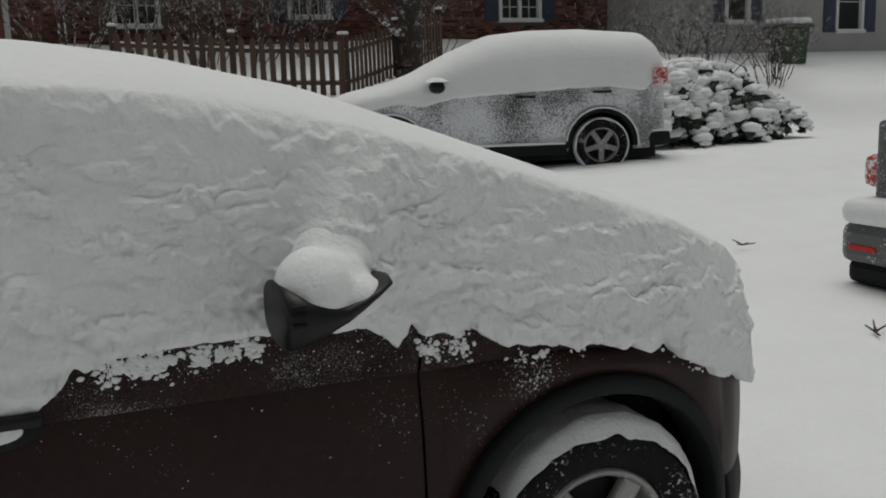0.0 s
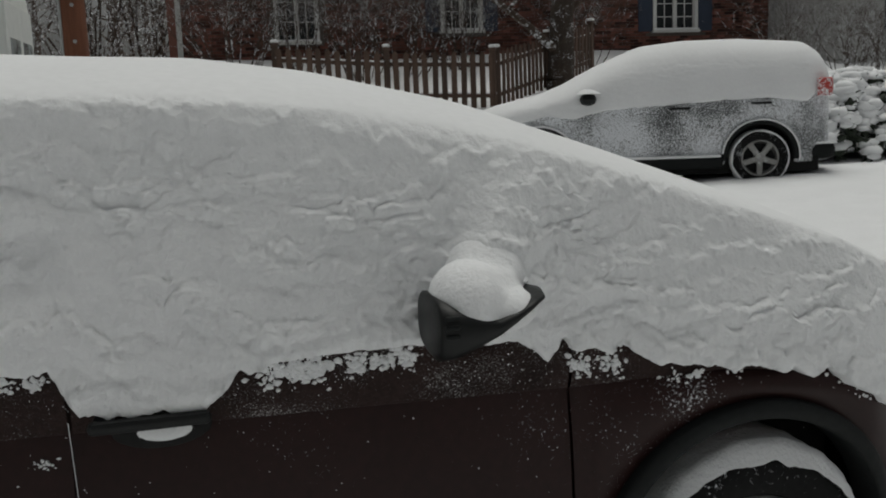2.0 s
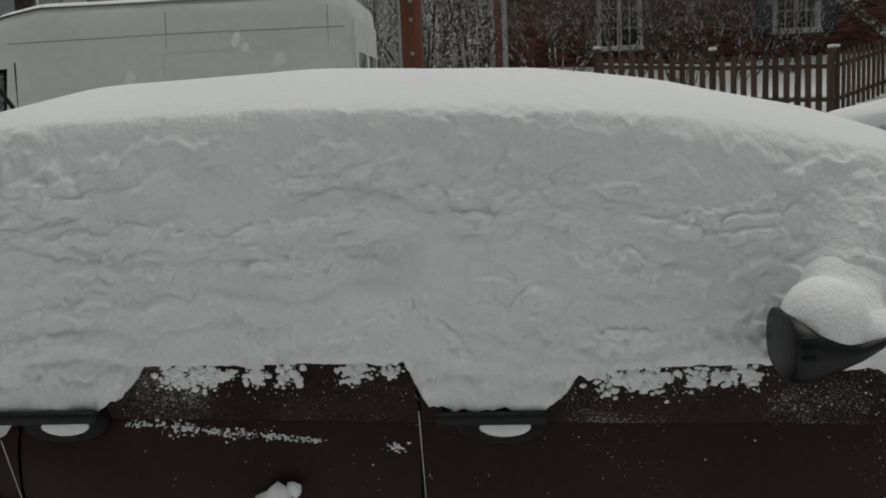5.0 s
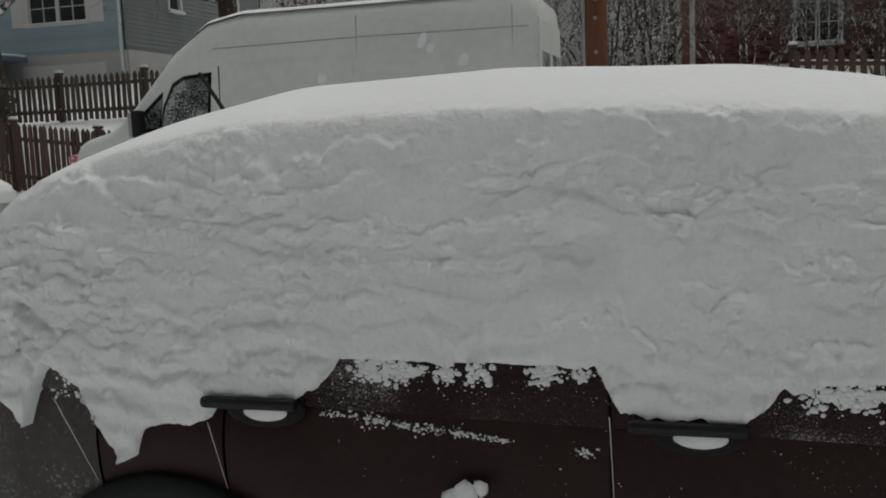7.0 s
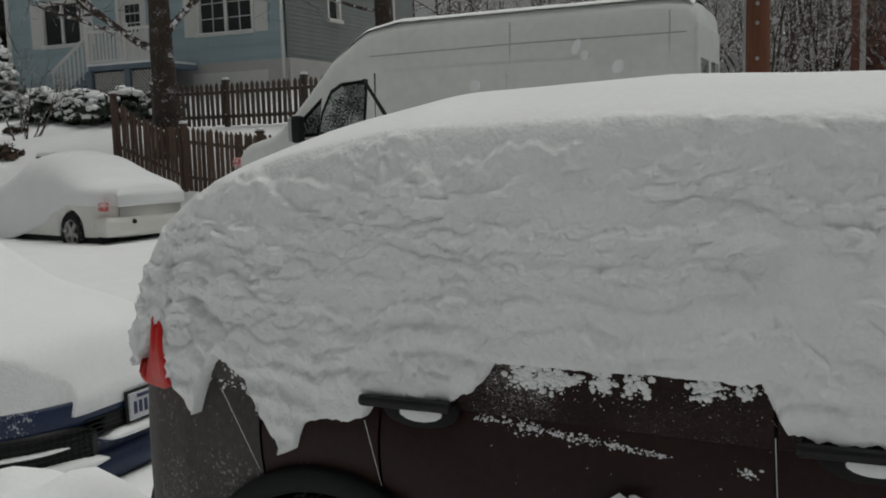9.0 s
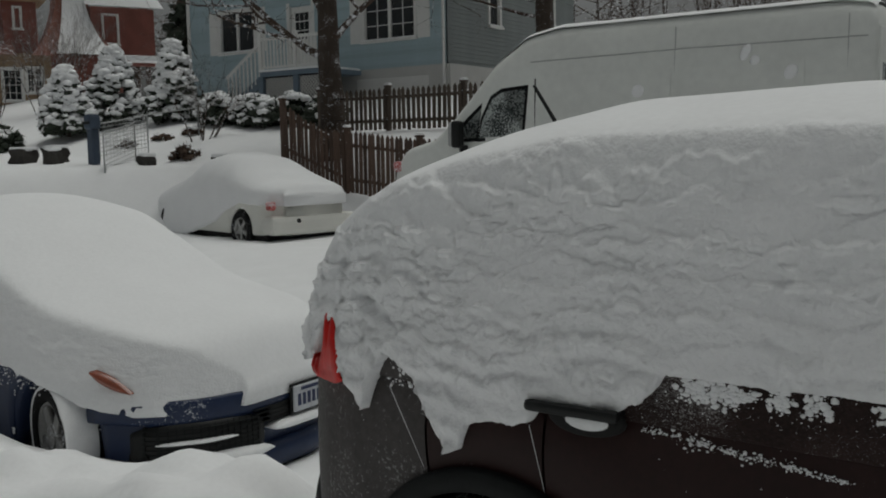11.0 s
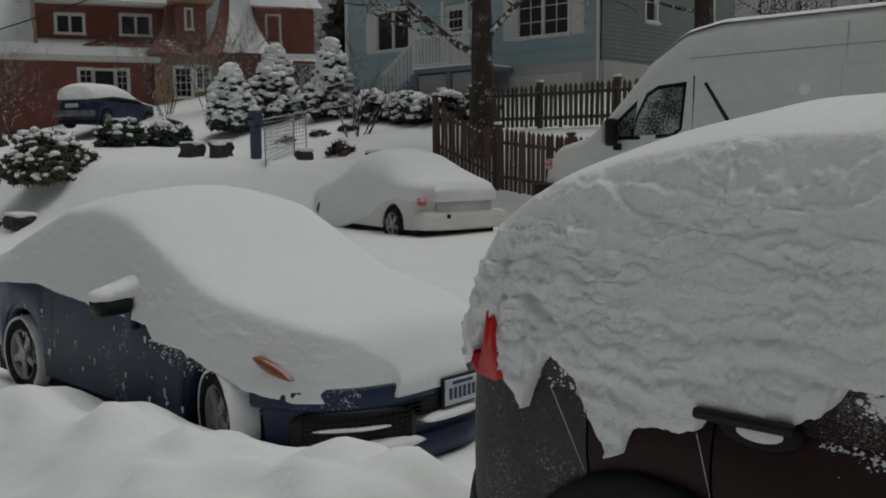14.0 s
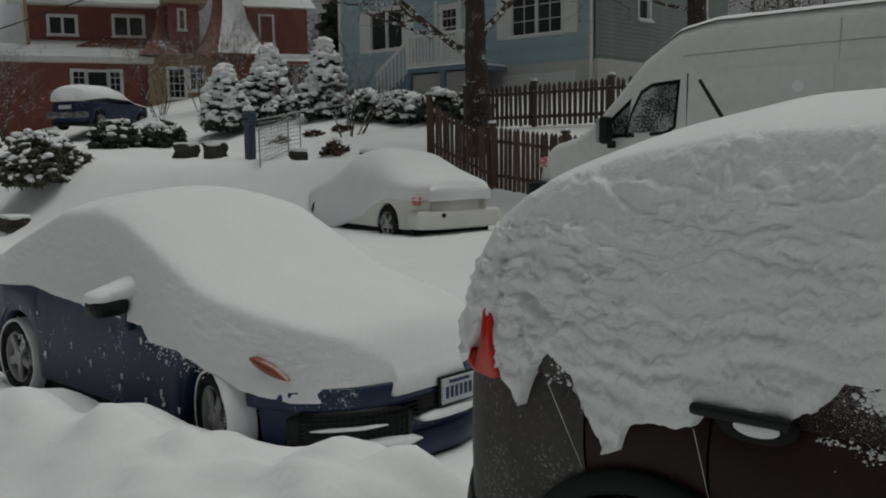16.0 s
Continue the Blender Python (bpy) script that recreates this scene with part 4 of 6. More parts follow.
# cream sedan across the street
WZ = -0.12
Wm = pose(-13.72, 13.30, WZ, 0, 0, 180 - 14) @ Matrix.Diagonal((1.10, -1.10, 1.16, 1))
white, w_hw = snowy_car(Wm, "cream sedan across the street under smooth snow", WHITE_PAINT, None, 4.5, 1.75, (1.35, -1.30), 0.31, 0.20, 0.25,
                        [(-2.25, 0.80), (-1.5, 0.90), (0.8, 0.85), (2.25, 0.65)],
                        [(-2.28, 0.70), (-1.7, 0.72), (-1.3, 0.74), (-0.85, 0.60), (-0.5, 0.42), (0, 0.30), (0.6, 0.16), (1, 0.08), (2.28, 0.05)],
                        [(-2.28, 0.86), (-2.2, 1.02), (-1.7, 1.12), (-1.3, 1.25), (-0.8, 1.46), (-0.2, 1.54), (0.3, 1.48), (0.9, 1.18), (1.5, 1.03), (2.1, 0.86), (2.28, 0.6)],
                        n=2.6, seed=71, arch=0.35, mid=[(-2.2, 0.85), (2.2, 0.6)], splits=(-1.0, 0, 0.9), snow_label="smooth snow over a cream sedan", ripple=0.004, snow_w=0.006, res=120, tail=0.70)
part("tail_lamp", box(-2.225, -2.08, -0.84, -0.72, 0.64, 0.77, bevel=0.03), PINK_LAMP, white, "red tail lamp dusted with snow")
part("rear_bumper", box(-2.29, -1.9, -0.84, 0.84, 0.26, 0.55, bevel=0.08), WHITE_PAINT, white)
part("lock_plug", tube((-2.27, -0.35, 0.47), (-2.31, -0.35, 0.47), 0.035, n=12), BLACK, white)

# dark silver car ahead, rear end only in view
Sm = pose(7.62, 3.93, -0.02)
silver, s_hw = snowy_car(Sm, "dark silver SUV with snow on its rear shelf and bumper", SILVER, DULL_BLACK, 4.6, 1.84, (1.3, -1.3), 0.35, 0.23, 0.30,
                         [(-2.3, 0.95), (-1.5, 1.05), (1, 1.0), (2.3, 0.8)],
                         [(-2.32, 1.16), (-1.9, 1.15), (0.8, 1.0), (2.3, 0.7)],
                         [(-2.33, 1.25), (-2.1, 1.50), (-1.9, 1.68), (-1.2, 1.76), (0, 1.74), (0.9, 1.35), (1.5, 1.1), (2.2, 0.9), (2.33, 0.7)],
                         n=2.8, seed=91, arch=0.43, mid=[(-2.3, 1.1), (2.2, 0.7)], splits=(-1.1, -0.2, 0.9), snow_label="snow over a dark silver SUV", res=120)
part("tailgate", box(-2.33, -2.22, -0.72, 0.72, 0.72, 1.30, bevel=0.04), SILVER, silver)
part("tail_lamp", box(-2.31, -2.10, 0.66, 0.84, 0.84, 1.06, bevel=0.05), PINK_LAMP, silver, "red tail lamp dusted with snow")
part("rear_bumper", box(-2.50, -2.10, -0.84, 0.84, 0.34, 0.62, bevel=0.07), SILVER, silver)
part("bumper_skirt", box(-2.46, -2.05, -0.80, 0.80, 0.20, 0.36, bevel=0.05), DULL_BLACK, silver)
part("reflector", box(-2.512, -2.49, 0.52, 0.74, 0.44, 0.475, bevel=0.006), RED_LAMP, silver, "red bumper reflector")
ss = part("shelf_snow", box(-2.52, -2.22, -0.80, 0.84, 0.60, 0.78, bevel=0.075), SNOW_ROUGH, None, smooth=True, at=Sm)
tagged(ss, "drift of snow on the rear bumper shelf", "snow")


# ---- white high-roof van across the street ----
def make_van():
    V = pose(-1.85, 11.2, 0.44)  # rear near corner; the van runs to -x
    van = thing("parked_van", V, "white high-roof panel van with snow streaked sides", "van")
    L = 6.35
    nose = smooth_curve([(0, 0), (0.02, 0.03), (4.9, 0.03), (5.6, 0.06), (6.1, 0.16), (6.35, 0.42)], 0.05)
    top = smooth_curve([(-0.05, 2.60), (0.08, 2.74), (0.4, 2.79), (3.9, 2.79), (4.4, 2.70), (4.9, 2.36), (5.3, 1.93), (5.62, 1.45), (5.75, 1.34), (6.1, 1.22), (6.3, 1.02), (6.36, 0.7)], 0.05)
    xs = np.concatenate([np.linspace(0, 4.2, 60), np.linspace(4.22, 6.35, 70)])
    rows = []
    for x in xs:
        t, k = float(top(x)), float(nose(x))
        z = np.concatenate([[0.35], np.linspace(0.36, 0.9, 5), np.linspace(1.0, max(t - 0.32, 1.02) if t > 1.6 else t - 0.12, 10)])
        z = np.minimum(z, t - 0.06)
        y = k + 0.045 * np.clip((z - 1.0) / 1.6, 0, 1) ** 1.3 * 2.6 + 0.03 * np.clip(0.6 - z, 0, 1)
        if t > 1.6:
            cap = [(y[-1] + 0.03, t - 0.16), (y[-1] + 0.10, t - 0.05), (y[-1] + 0.28, t), (0.99, t + 0.02)]
        else:
            cap = [(y[-1] + 0.05, t - 0.05), (y[-1] + 0.12, t - 0.02), (y[-1] + 0.28, t), (0.99, t + 0.01)]
        xx = x + 0.45 * max(0.0, x - 5.3)
        half = [(-xx, a, b) for a, b in zip(y, z)] + [(-xx, a, b) for a, b in cap]
        rows.append(half + [(a, 1.98 - b, c) for a, b, c in half[-2::-1]])
    grid_mesh("body", np.array(rows), VAN_PAINT, van, caps=True)
    def side_y(x, z):
        return float(nose(x)) + 0.045 * max((z - 1.0) / 1.6, 0) ** 1.3 * 2.6
    def strip(name, pts, thick, mat, r=0.006, label=""):
        bm = bmesh.new()
        for (xa, za), (xb, zb_) in zip(pts[:-1], pts[1:]):
            add_tube(bm, (-xa, side_y(xa, za) - 0.002, za), (-xb, side_y(xb, zb_) - 0.002, zb_), r, r, 6)
        return part(name, bm, mat, van, label)
    # pressed side panels as raised frames
    for a, b, z0, z1 in ((0.75, 2.25, 1.35, 2.12), (2.33, 4.05, 1.35, 2.12)):
        bm = bmesh.new()
        n = 10
        for i in range(n):
            xa, xb = a + (b - a) * i / n, a + (b - a) * (i + 1) / n
            ya = side_y(a, z0)
            m0 = [(-xa, side_y(xa, z0) - 0.014, z0), (-xb, side_y(xb, z0) - 0.014, z0), (-xb, side_y(xb, z1) - 0.014, z1), (-xa, side_y(xa, z1) - 0.014, z1)]
            vs = [bm.verts.new(q) for q in m0]
            bm.faces.new(vs)
        bmesh.ops.remove_doubles(bm, verts=bm.verts, dist=0.001)
        bmesh.ops.solidify(bm, geom=bm.faces[:], thickness=-0.02)
        bmesh.ops.bevel(bm, geom=[e for e in bm.edges if len(e.link_faces) == 2 and e.calc_face_angle(0) > 0.5], offset=0.006, segments=2, affect="EDGES")
        part("side_panel", bm, VAN_PAINT, van)
    strip("roof_seam", [(0.1, 2.34), (2.2, 2.35), (4.3, 2.33)], 0, METAL, 0.007)
    strip("panel_seam", [(2.29, 1.1), (2.29, 2.62)], 0, METAL, 0.006)
    strip("rear_seam", [(0.30, 1.1), (0.30, 2.6)], 0, METAL, 0.006)
    strip("door_seam", [(4.20, 0.9), (4.22, 2.1)], 0, BLACK, 0.010)
    # cab door glass and quarter glass, black surrounds
    def glass(name, poly, mat, off, label=""):
        bm = bmesh.new()
        vs = [bm.verts.new((-x, side_y(x, z) - off, z)) for x, z in poly]
        f = bm.faces.new(vs)
        bmesh.ops.solidify(bm, geom=[f], thickness=0.012)
        return part(name, bm, mat, van, label)
    w1 = [(4.36, 1.98), (4.40, 1.42), (4.50, 1.36), (5.10, 1.33), (5.02, 1.60), (4.88, 1.86), (4.72, 1.95)]
    w2 = [(5.06, 1.74), (5.14, 1.34), (5.48, 1.32), (5.40, 1.46)]
    glass("window_surround", [(4.32, 2.03), (4.36, 1.40), (4.48, 1.31), (5.13, 1.28), (5.06, 1.62), (4.91, 1.91), (4.74, 2.0)], BLACK, 0.004)
    glass("cab_window", w1, GLASS_DARK, 0.010, "frosted side glass")
    glass("quarter_surround", [(5.05, 1.82), (5.12, 1.29), (5.55, 1.27), (5.44, 1.50)], BLACK, 0.004)
    glass("quarter_window", w2, GLASS_DARK, 0.010, "frosted side glass")
    mir = part("wing_mirror", box(-5.40, -5.26, -0.22, -0.04, 1.20, 1.58, bevel=0.045), BLACK, van, "tall black wing mirror")
    part("mirror_shell", box(-5.45, -5.38, -0.21, -0.05, 1.22, 1.56, bevel=0.03), METAL, mir)
    part("mirror_arm", box(-5.36, -5.28, -0.06, 0.10, 1.14, 1.24, bevel=0.02), BLACK, mir)
    part("front_bumper", box(-6.89, -6.1, 0.10, 1.88, 0.30, 0.66, bevel=0.08), BLACK, van)
    part("headlamp", box(-6.78, -6.58, 0.26, 0.46, 0.86, 1.02, bevel=0.05), PINK_LAMP, van)
    # rear doors and glass
    part("rear_door", box(-0.02, 0.03, 0.16, 0.985, 0.45, 2.45, bevel=0.02), VAN_PAINT, van)
    part("rear_door", box(-0.02, 0.03, 0.995, 1.82, 0.45, 2.45, bevel=0.02), VAN_PAINT, van)
    part("rear_window", box(0.0, 0.036, 0.28, 0.90, 1.30, 2.05, bevel=0.01), GLASS_DARK, van, "frosted rear glass")
    part("rear_window", box(0.0, 0.036, 1.08, 1.70, 1.30, 2.05, bevel=0.01), GLASS_DARK, van, "frosted rear glass")
    part("rear_corner_window", box(-0.27, -0.03, -0.004, 0.02, 1.62, 2.0, bevel=0.004, m=pose(0, 0.115, 0, 0, 0, 0)), GLASS_DARK, van)
    part("hinge", box(-0.03, 0.05, 0.10, 0.18, 1.55, 1.78, bevel=0.012), METAL, van)
    for x in (-0.95, -5.15):
        for y, s in ((0.14, -1), (1.84, 1)):
            wheel(van, x, y, 0.35, 0.35, 0.21, s)
        # black box on the side paints the shaded arch opening
        part("wheel_well_shade", box(x - 0.42, x + 0.42, -0.005, 0.3, 0.30, 0.76, bevel=0.1), UNDERBODY_SHADE, van)
    # snow on the roof and bonnet, and rime on the roof's edge
    u, v = np.meshgrid(np.linspace(0.03, 5.0, 90), np.linspace(-1, 1, 24), indexing="ij")
    hgt = 0.05 + 0.03 * (vfbm(u * 1.5, v * 2, 3) - 0.4)
    z = top(u) + hgt * np.clip(1 - np.abs(v) ** 4, 0, 1) ** 0.5 - 0.03 * np.abs(v) ** 6
    ob = grid_mesh("roof_snow", np.stack([-u, 0.99 + 0.78 * v, z], -1), SNOW, at=V)
    tagged(ob, "thin snow on the van roof", "snow")
    rnd2 = random.Random(8)
    bm = bmesh.new()
    for k in range(7):
        x, z = rnd2.uniform(0.7, 3.9), rnd2.uniform(1.5, 2.28)
        got = bmesh.ops.create_icosphere(bm, subdivisions=2, radius=1)
        sc = (rnd2.uniform(0.05, 0.12), 0.012, rnd2.uniform(0.05, 0.13))
        bmesh.ops.transform(bm, matrix=Matrix.Translation((-x, side_y(x, z) - 0.012, z)) @ pose(0, 0, 0, 0, 25, 0) @ Matrix.Diagonal((*sc, 1)), verts=got["verts"])
    ob = part("snow_patches", bm, SNOW, None, smooth=True, at=V)
    tagged(ob, "thin patches of snow stuck to the van side", "snow", kind="stuff")


make_van()

# ---- houses ----
def varied(m, amount=0.35):
    """Lets every separate piece differ a little in tone."""
    nt = m.node_tree
    b = nt.nodes["Principled BSDF"]
    src = b.inputs["Base Color"].links[0].from_socket
    oi = nt.nodes.new("ShaderNodeObjectInfo")
    ge = nt.nodes.new("ShaderNodeNewGeometry")
    add = nt.nodes.new("ShaderNodeMath")
    add.operation = "ADD"
    nt.links.new(oi.outputs["Random"], add.inputs[0])
    nt.links.new(ge.outputs["Random Per Island"], add.inputs[1])
    fr = nt.nodes.new("ShaderNodeMath")
    fr.operation = "FRACT"
    nt.links.new(add.outputs[0], fr.inputs[0])
    mr = nt.nodes.new("ShaderNodeMapRange")
    mr.inputs["To Min"].default_value, mr.inputs["To Max"].default_value = 1 - amount, 1 + amount
    nt.links.new(fr.outputs[0], mr.inputs[0])
    hs = nt.nodes.new("ShaderNodeHueSaturation")
    nt.links.new(mr.outputs[0], hs.inputs["Value"])
    nt.links.new(src, hs.inputs["Color"])
    nt.links.new(hs.outputs[0], b.inputs["Base Color"])
    return m


BRICK_PIECE = varied(material("single brick", (0.155, 0.062, 0.046), 0.9, vary=0.35, scale=9, fine=60, bump=0.3), 0.75)
varied(SIDING, 0.08)
varied(FENCE, 0.3)
varied(FENCE_GREY, 0.3)
MORTAR = material("brick mortar", (0.14, 0.12, 0.105), 0.95, vary=0.3, scale=8, bump=0.3)


def spans(a, b, z0, z1, holes):
    """What is left of a strip a..b once the openings that cross it are taken out."""
    out = [(a, b)]
    for x0, x1, h0, h1 in holes:
        if z1 <= h0 or z0 >= h1:
            continue
        nxt = []
        for p, q in out:
            if x1 <= p or x0 >= q:
                nxt.append((p, q))
            else:
                if x0 - p > 0.02:
                    nxt.append((p, x0))
                if q - x1 > 0.02:
                    nxt.append((x1, q))
        out = nxt
    return out


def wall(name, m, x0, x1, z0, z1, mat, holes=(), thick=0.25, label="", parent=None):
    """A wall from x0 to x1 whose face lies at local y 0, with openings through it."""
    bm = bmesh.new()
    cuts = sorted({z0, z1, *[v for h in holes for v in (h[2], h[3]) if z0 < v < z1]})
    for a, b in zip(cuts[:-1], cuts[1:]):
        for p, q in spans(x0, x1, a, b, holes):
            add_box(bm, p, q, 0.0, thick, a, b)
    ob = part(name, bm, mat, parent, label, at=m)
    return ob


def window(parent, m, x0, x1, z0, z1, lights=2, bars=(2, 3), shutters=None, shutter_w=0.35, sill_snow=True, frame=0.07, head=False):
    """A window unit in an opening: casing, mullions, glazing bars, panes, sill, shutters."""
    w = thing("window", m, "", "")
    w.parent = parent
    bm = bmesh.new()
    add_box(bm, x0 - frame, x0 + 0.03, -0.04, 0.10, z0, z1, 0.008)
    add_box(bm, x1 - 0.03, x1 + frame, -0.04, 0.10, z0, z1, 0.008)
    add_box(bm, x0 - frame, x1 + frame, -0.045, 0.10, z1, z1 + frame, 0.008)
    part("window_frame", bm, WHITE_TRIM, w)
    part("window_sill", box(x0 - frame - 0.03, x1 + frame + 0.03, -0.11, 0.10, z0 - 0.07, z0, bevel=0.01), WHITE_TRIM, w)
    if sill_snow:
        part("sill_snow", box(x0 - frame, x1 + frame, -0.10, -0.01, z0, z0 + 0.035, bevel=0.015), SNOW, w)
    lw = (x1 - x0) / lights
    for k in range(lights):
        a, b = x0 + k * lw, x0 + (k + 1) * lw
        part("pane", box(a + 0.03, b - 0.03, 0.055, 0.065, z0 + 0.02, z1 - 0.02), PANE, w)
        bm = bmesh.new()
        add_box(bm, a + 0.0, a + 0.05, 0.0, 0.07, z0, z1, 0.006)
        add_box(bm, b - 0.05, b, 0.0, 0.07, z0, z1, 0.006)
        add_box(bm, a + 0.05, b - 0.05, 0.0, 0.07, z0, z0 + 0.05, 0.006)
        add_box(bm, a + 0.05, b - 0.05, 0.0, 0.07, z1 - 0.05, z1, 0.006)
        nx, nz = bars
        for i in range(1, nx):
            x = a + (b - a) * i / nx
            add_box(bm, x - 0.010, x + 0.010, 0.03, 0.07, z0 + 0.05, z1 - 0.05)
        for i in range(1, nz):
            z = z0 + (z1 - z0) * i / nz
            add_box(bm, a + 0.05, b - 0.05, 0.03, 0.07, z - 0.010, z + 0.010)
        part("sash", bm, WHITE_TRIM, w)
    if shutters:
        for a in (x0 - frame - shutter_w - 0.01, x1 + frame + 0.01):
            s = part("shutter", box(a, a + shutter_w, -0.035, 0.0, z0 - 0.04, z1 + 0.03, bevel=0.008), shutters, w)
            for i in range(2):
                zz = z0 + (z1 - z0) * (0.06 + 0.48 * i)
                part("shutter_panel", box(a + 0.06, a + shutter_w - 0.06, -0.045, -0.034, zz, zz + (z1 - z0) * 0.40, bevel=0.005), shutters, s)
    return w


def clapboards(parent, m, x0, x1, z0, z1, mat, holes=(), course=0.115):
    n = int((z1 - z0) / course)
    cache = {}
    for k in range(n):
        a = z0 + k * course
        for p, q in spans(x0, x1, a, a + course, holes):
            key = round(q - p, 3)
            if key not in cache:
                bm = bmesh.new()
                vs = [(0, -0.028, 0), (key, -0.028, 0), (key, -0.006, course + 0.01), (0, -0.006, course + 0.01), (0, 0, 0), (key, 0, 0)]
                v = [bm.verts.new(c) for c in vs]
                bm.faces.new((v[0], v[1], v[2], v[3]))
                bm.faces.new((v[4], v[5], v[1], v[0]))
                me = bpy.data.meshes.new("clapboard")
                bm.to_mesh(me)
                bm.free()
                me.materials.append(mat)
                cache[key] = me
            ob = new("clapboard", cache[key])
            ob.parent = parent
            ob.matrix_basis = m @ Matrix.Translation((p, 0, a))


def gable_roof(parent, m, x0, x1, y0, y1, z, rise, over=0.4):
    bm = bmesh.new()
    ym = (y0 + y1) / 2
    for a, b in (((y0 - over, z), (ym, z + rise)), ((y1 + over, z), (ym, z + rise))):
        v = [bm.verts.new(q) for q in ((x0 - over, a[0], a[1]), (x1 + over, a[0], a[1]), (x1 + over, b[0], b[1]), (x0 - over, b[0], b[1]))]
        f = bm.faces.new(v)
        bmesh.ops.solidify(bm, geom=[f], thickness=0.25)
    return part("roof", bm, SNOW, parent, "snow-covered roof", at=m)


# pale blue clapboard house
BH = pose(0, 21.3, 0)
ID = Matrix.Identity(4)
bh = thing("house", BH, "pale blue clapboard house with white trim and raised porch", "house")
holes = [(-16.92, -15.10, 4.72, 6.0), (-22.75, -21.2, 4.80, 6.1), (-19.75, -18.85, 3.95, 6.0)]
wall("front_wall", ID, -24.2, -14.1, 2.6, 8.2, SIDING, holes, parent=bh)
clapboards(bh, ID, -24.2, -14.1, 3.95, 7.6, SIDING, holes)
window(bh, ID, -16.90, -15.12, 4.74, 5.98, lights=2, bars=(2, 3), shutters=WHITE_TRIM, shutter_w=0.42)
window(bh, ID, -22.73, -21.22, 4.82, 6.08, lights=2, bars=(1, 1), shutters=WHITE_TRIM, shutter_w=0.40)
d_ = part("door", box(-19.73, -18.87, 0.05, 0.10, 3.96, 5.98, bevel=0.01), WHITE_TRIM, bh, "white front door with small panes")
for i in range(3):
    for j in range(3):
        part("door_pane", box(-19.55 + 0.18 * i, -19.40 + 0.18 * i, 0.035, 0.055, 5.02 + 0.27 * j, 5.25 + 0.27 * j), PANE, d_)
bm = bmesh.new()
add_box(bm, -19.85, -19.73, -0.04, 0.1, 3.95, 6.1, 0.01)
add_box(bm, -18.87, -18.75, -0.04, 0.1, 3.95, 6.1, 0.01)
part("door_frame", bm, WHITE_TRIM, bh)
SIDE = pose(-14.1, 0, 0, 0, 0, 90)
sh = [(2.2, 2.85, 5.15, 6.3), (5.7, 6.3, 5.5, 6.6)]
wall("side_wall", SIDE, 0.0, 7.7, 2.6, 8.2, GREY_SIDING, sh, parent=bh)
clapboards(bh, SIDE, 0.02, 7.7, 3.95, 7.6, GREY_SIDING, sh)
for a, b, c0, c1 in sh:
    window(bh, SIDE, a + 0.02, b - 0.02, c0 + 0.02, c1, lights=1, bars=(1, 2))
part("foundation", box(-17.75, -14.05, -0.06, 0.3, 2.5, 3.95, bevel=0.01), CONCRETE, bh, "white painted foundation")
part("garage_door", box(-17.15, -14.65, -0.09, -0.05, 2.6, 3.68, bevel=0.01), WHITE_TRIM, bh, "low white panelled garage door")
part("foundation_side", box(-14.08, -14.0, 0.0, 7.7, 2.5, 3.95), CONCRETE, bh)
part("downspout", tube((-14.15, -0.08, 3.3), (-14.15, -0.08, 8.0), 0.045), WHITE_TRIM, bh)
part("corner_board", box(-24.25, -24.1, -0.04, 0.1, 3.0, 8.0), WHITE_TRIM, bh)
gable_roof(bh, ID, -24.2, -14.1, 0, 7.7, 8.2, 2.4)
# porch with balusters, lattice and stairs
po = thing("porch", BH, "white railed porch on slate blue skirting with lattice", "porch")
part("deck", box(-19.35, -17.0, -1.75, 0.0, 3.80, 3.93, bevel=0.01), PORCH_BLUE, po)
part("deck_snow", box(-19.35, -17.0, -1.80, -0.1, 3.93, 3.99, bevel=0.02), SNOW, po)
for x in (-19.33, -18.0, -17.05):
    part("post", box(x - 0.06, x + 0.06, -1.76, -1.64, 3.93, 5.0 if x < -17.5 else 6.4, bevel=0.01), WHITE_TRIM, po)
    part("leg", box(x - 0.09, x + 0.09, -1.74, -1.6, 2.6, 3.80), PORCH_BLUE, po)
part("top_rail", box(-19.3, -17.05, -1.74, -1.66, 4.80, 4.88, bevel=0.01), WHITE_TRIM, po)
part("bottom_rail", box(-19.3, -17.05, -1.73, -1.67, 4.02, 4.08, bevel=0.01), WHITE_TRIM, po)
bal = box(-0.022, 0.022, -0.02, 0.02, 0, 0.74)
me_ = part("baluster", bal, WHITE_TRIM, po)
me_.location = (-19.2, -1.70, 4.07)
for k in range(1, 17):
    ob = new("baluster", me_.data)
    ob.parent, ob.location = po, (-19.2 + 0.13 * k, -1.70, 4.07)
for a, b in ((-19.2, -18.1), (-17.9, -17.1)):
    bm = bmesh.new()
    n = int((b - a) / 0.11)
    for k in range(-7, n + 1):
        for s in (-1, 1):
            x = a + 0.11 * k
            p, q = (x, x + 0.7) if s > 0 else (x + 0.7, x)
            # slats clipped to the panel
            pts = [(p + (q - p) * t / 14, 3.05 + 0.7 * t / 14) for t in range(15)]
            pts = [c for c in pts if a <= c[0] <= b]
            if len(pts) > 1:
                add_tube(bm, (pts[0][0], -1.68, pts[0][1]), (pts[-1][0], -1.68, pts[-1][1]), 0.016, 0.016, 4)
    part("lattice", bm, WHITE_TRIM, po, "white diagonal lattice")
# dark sheet behind the lattice, coloured as the shade under the deck
part("underdeck_shade", box(-19.3, -17.0, -1.64, -1.60, 2.6, 3.80), UNDERBODY_SHADE, po)
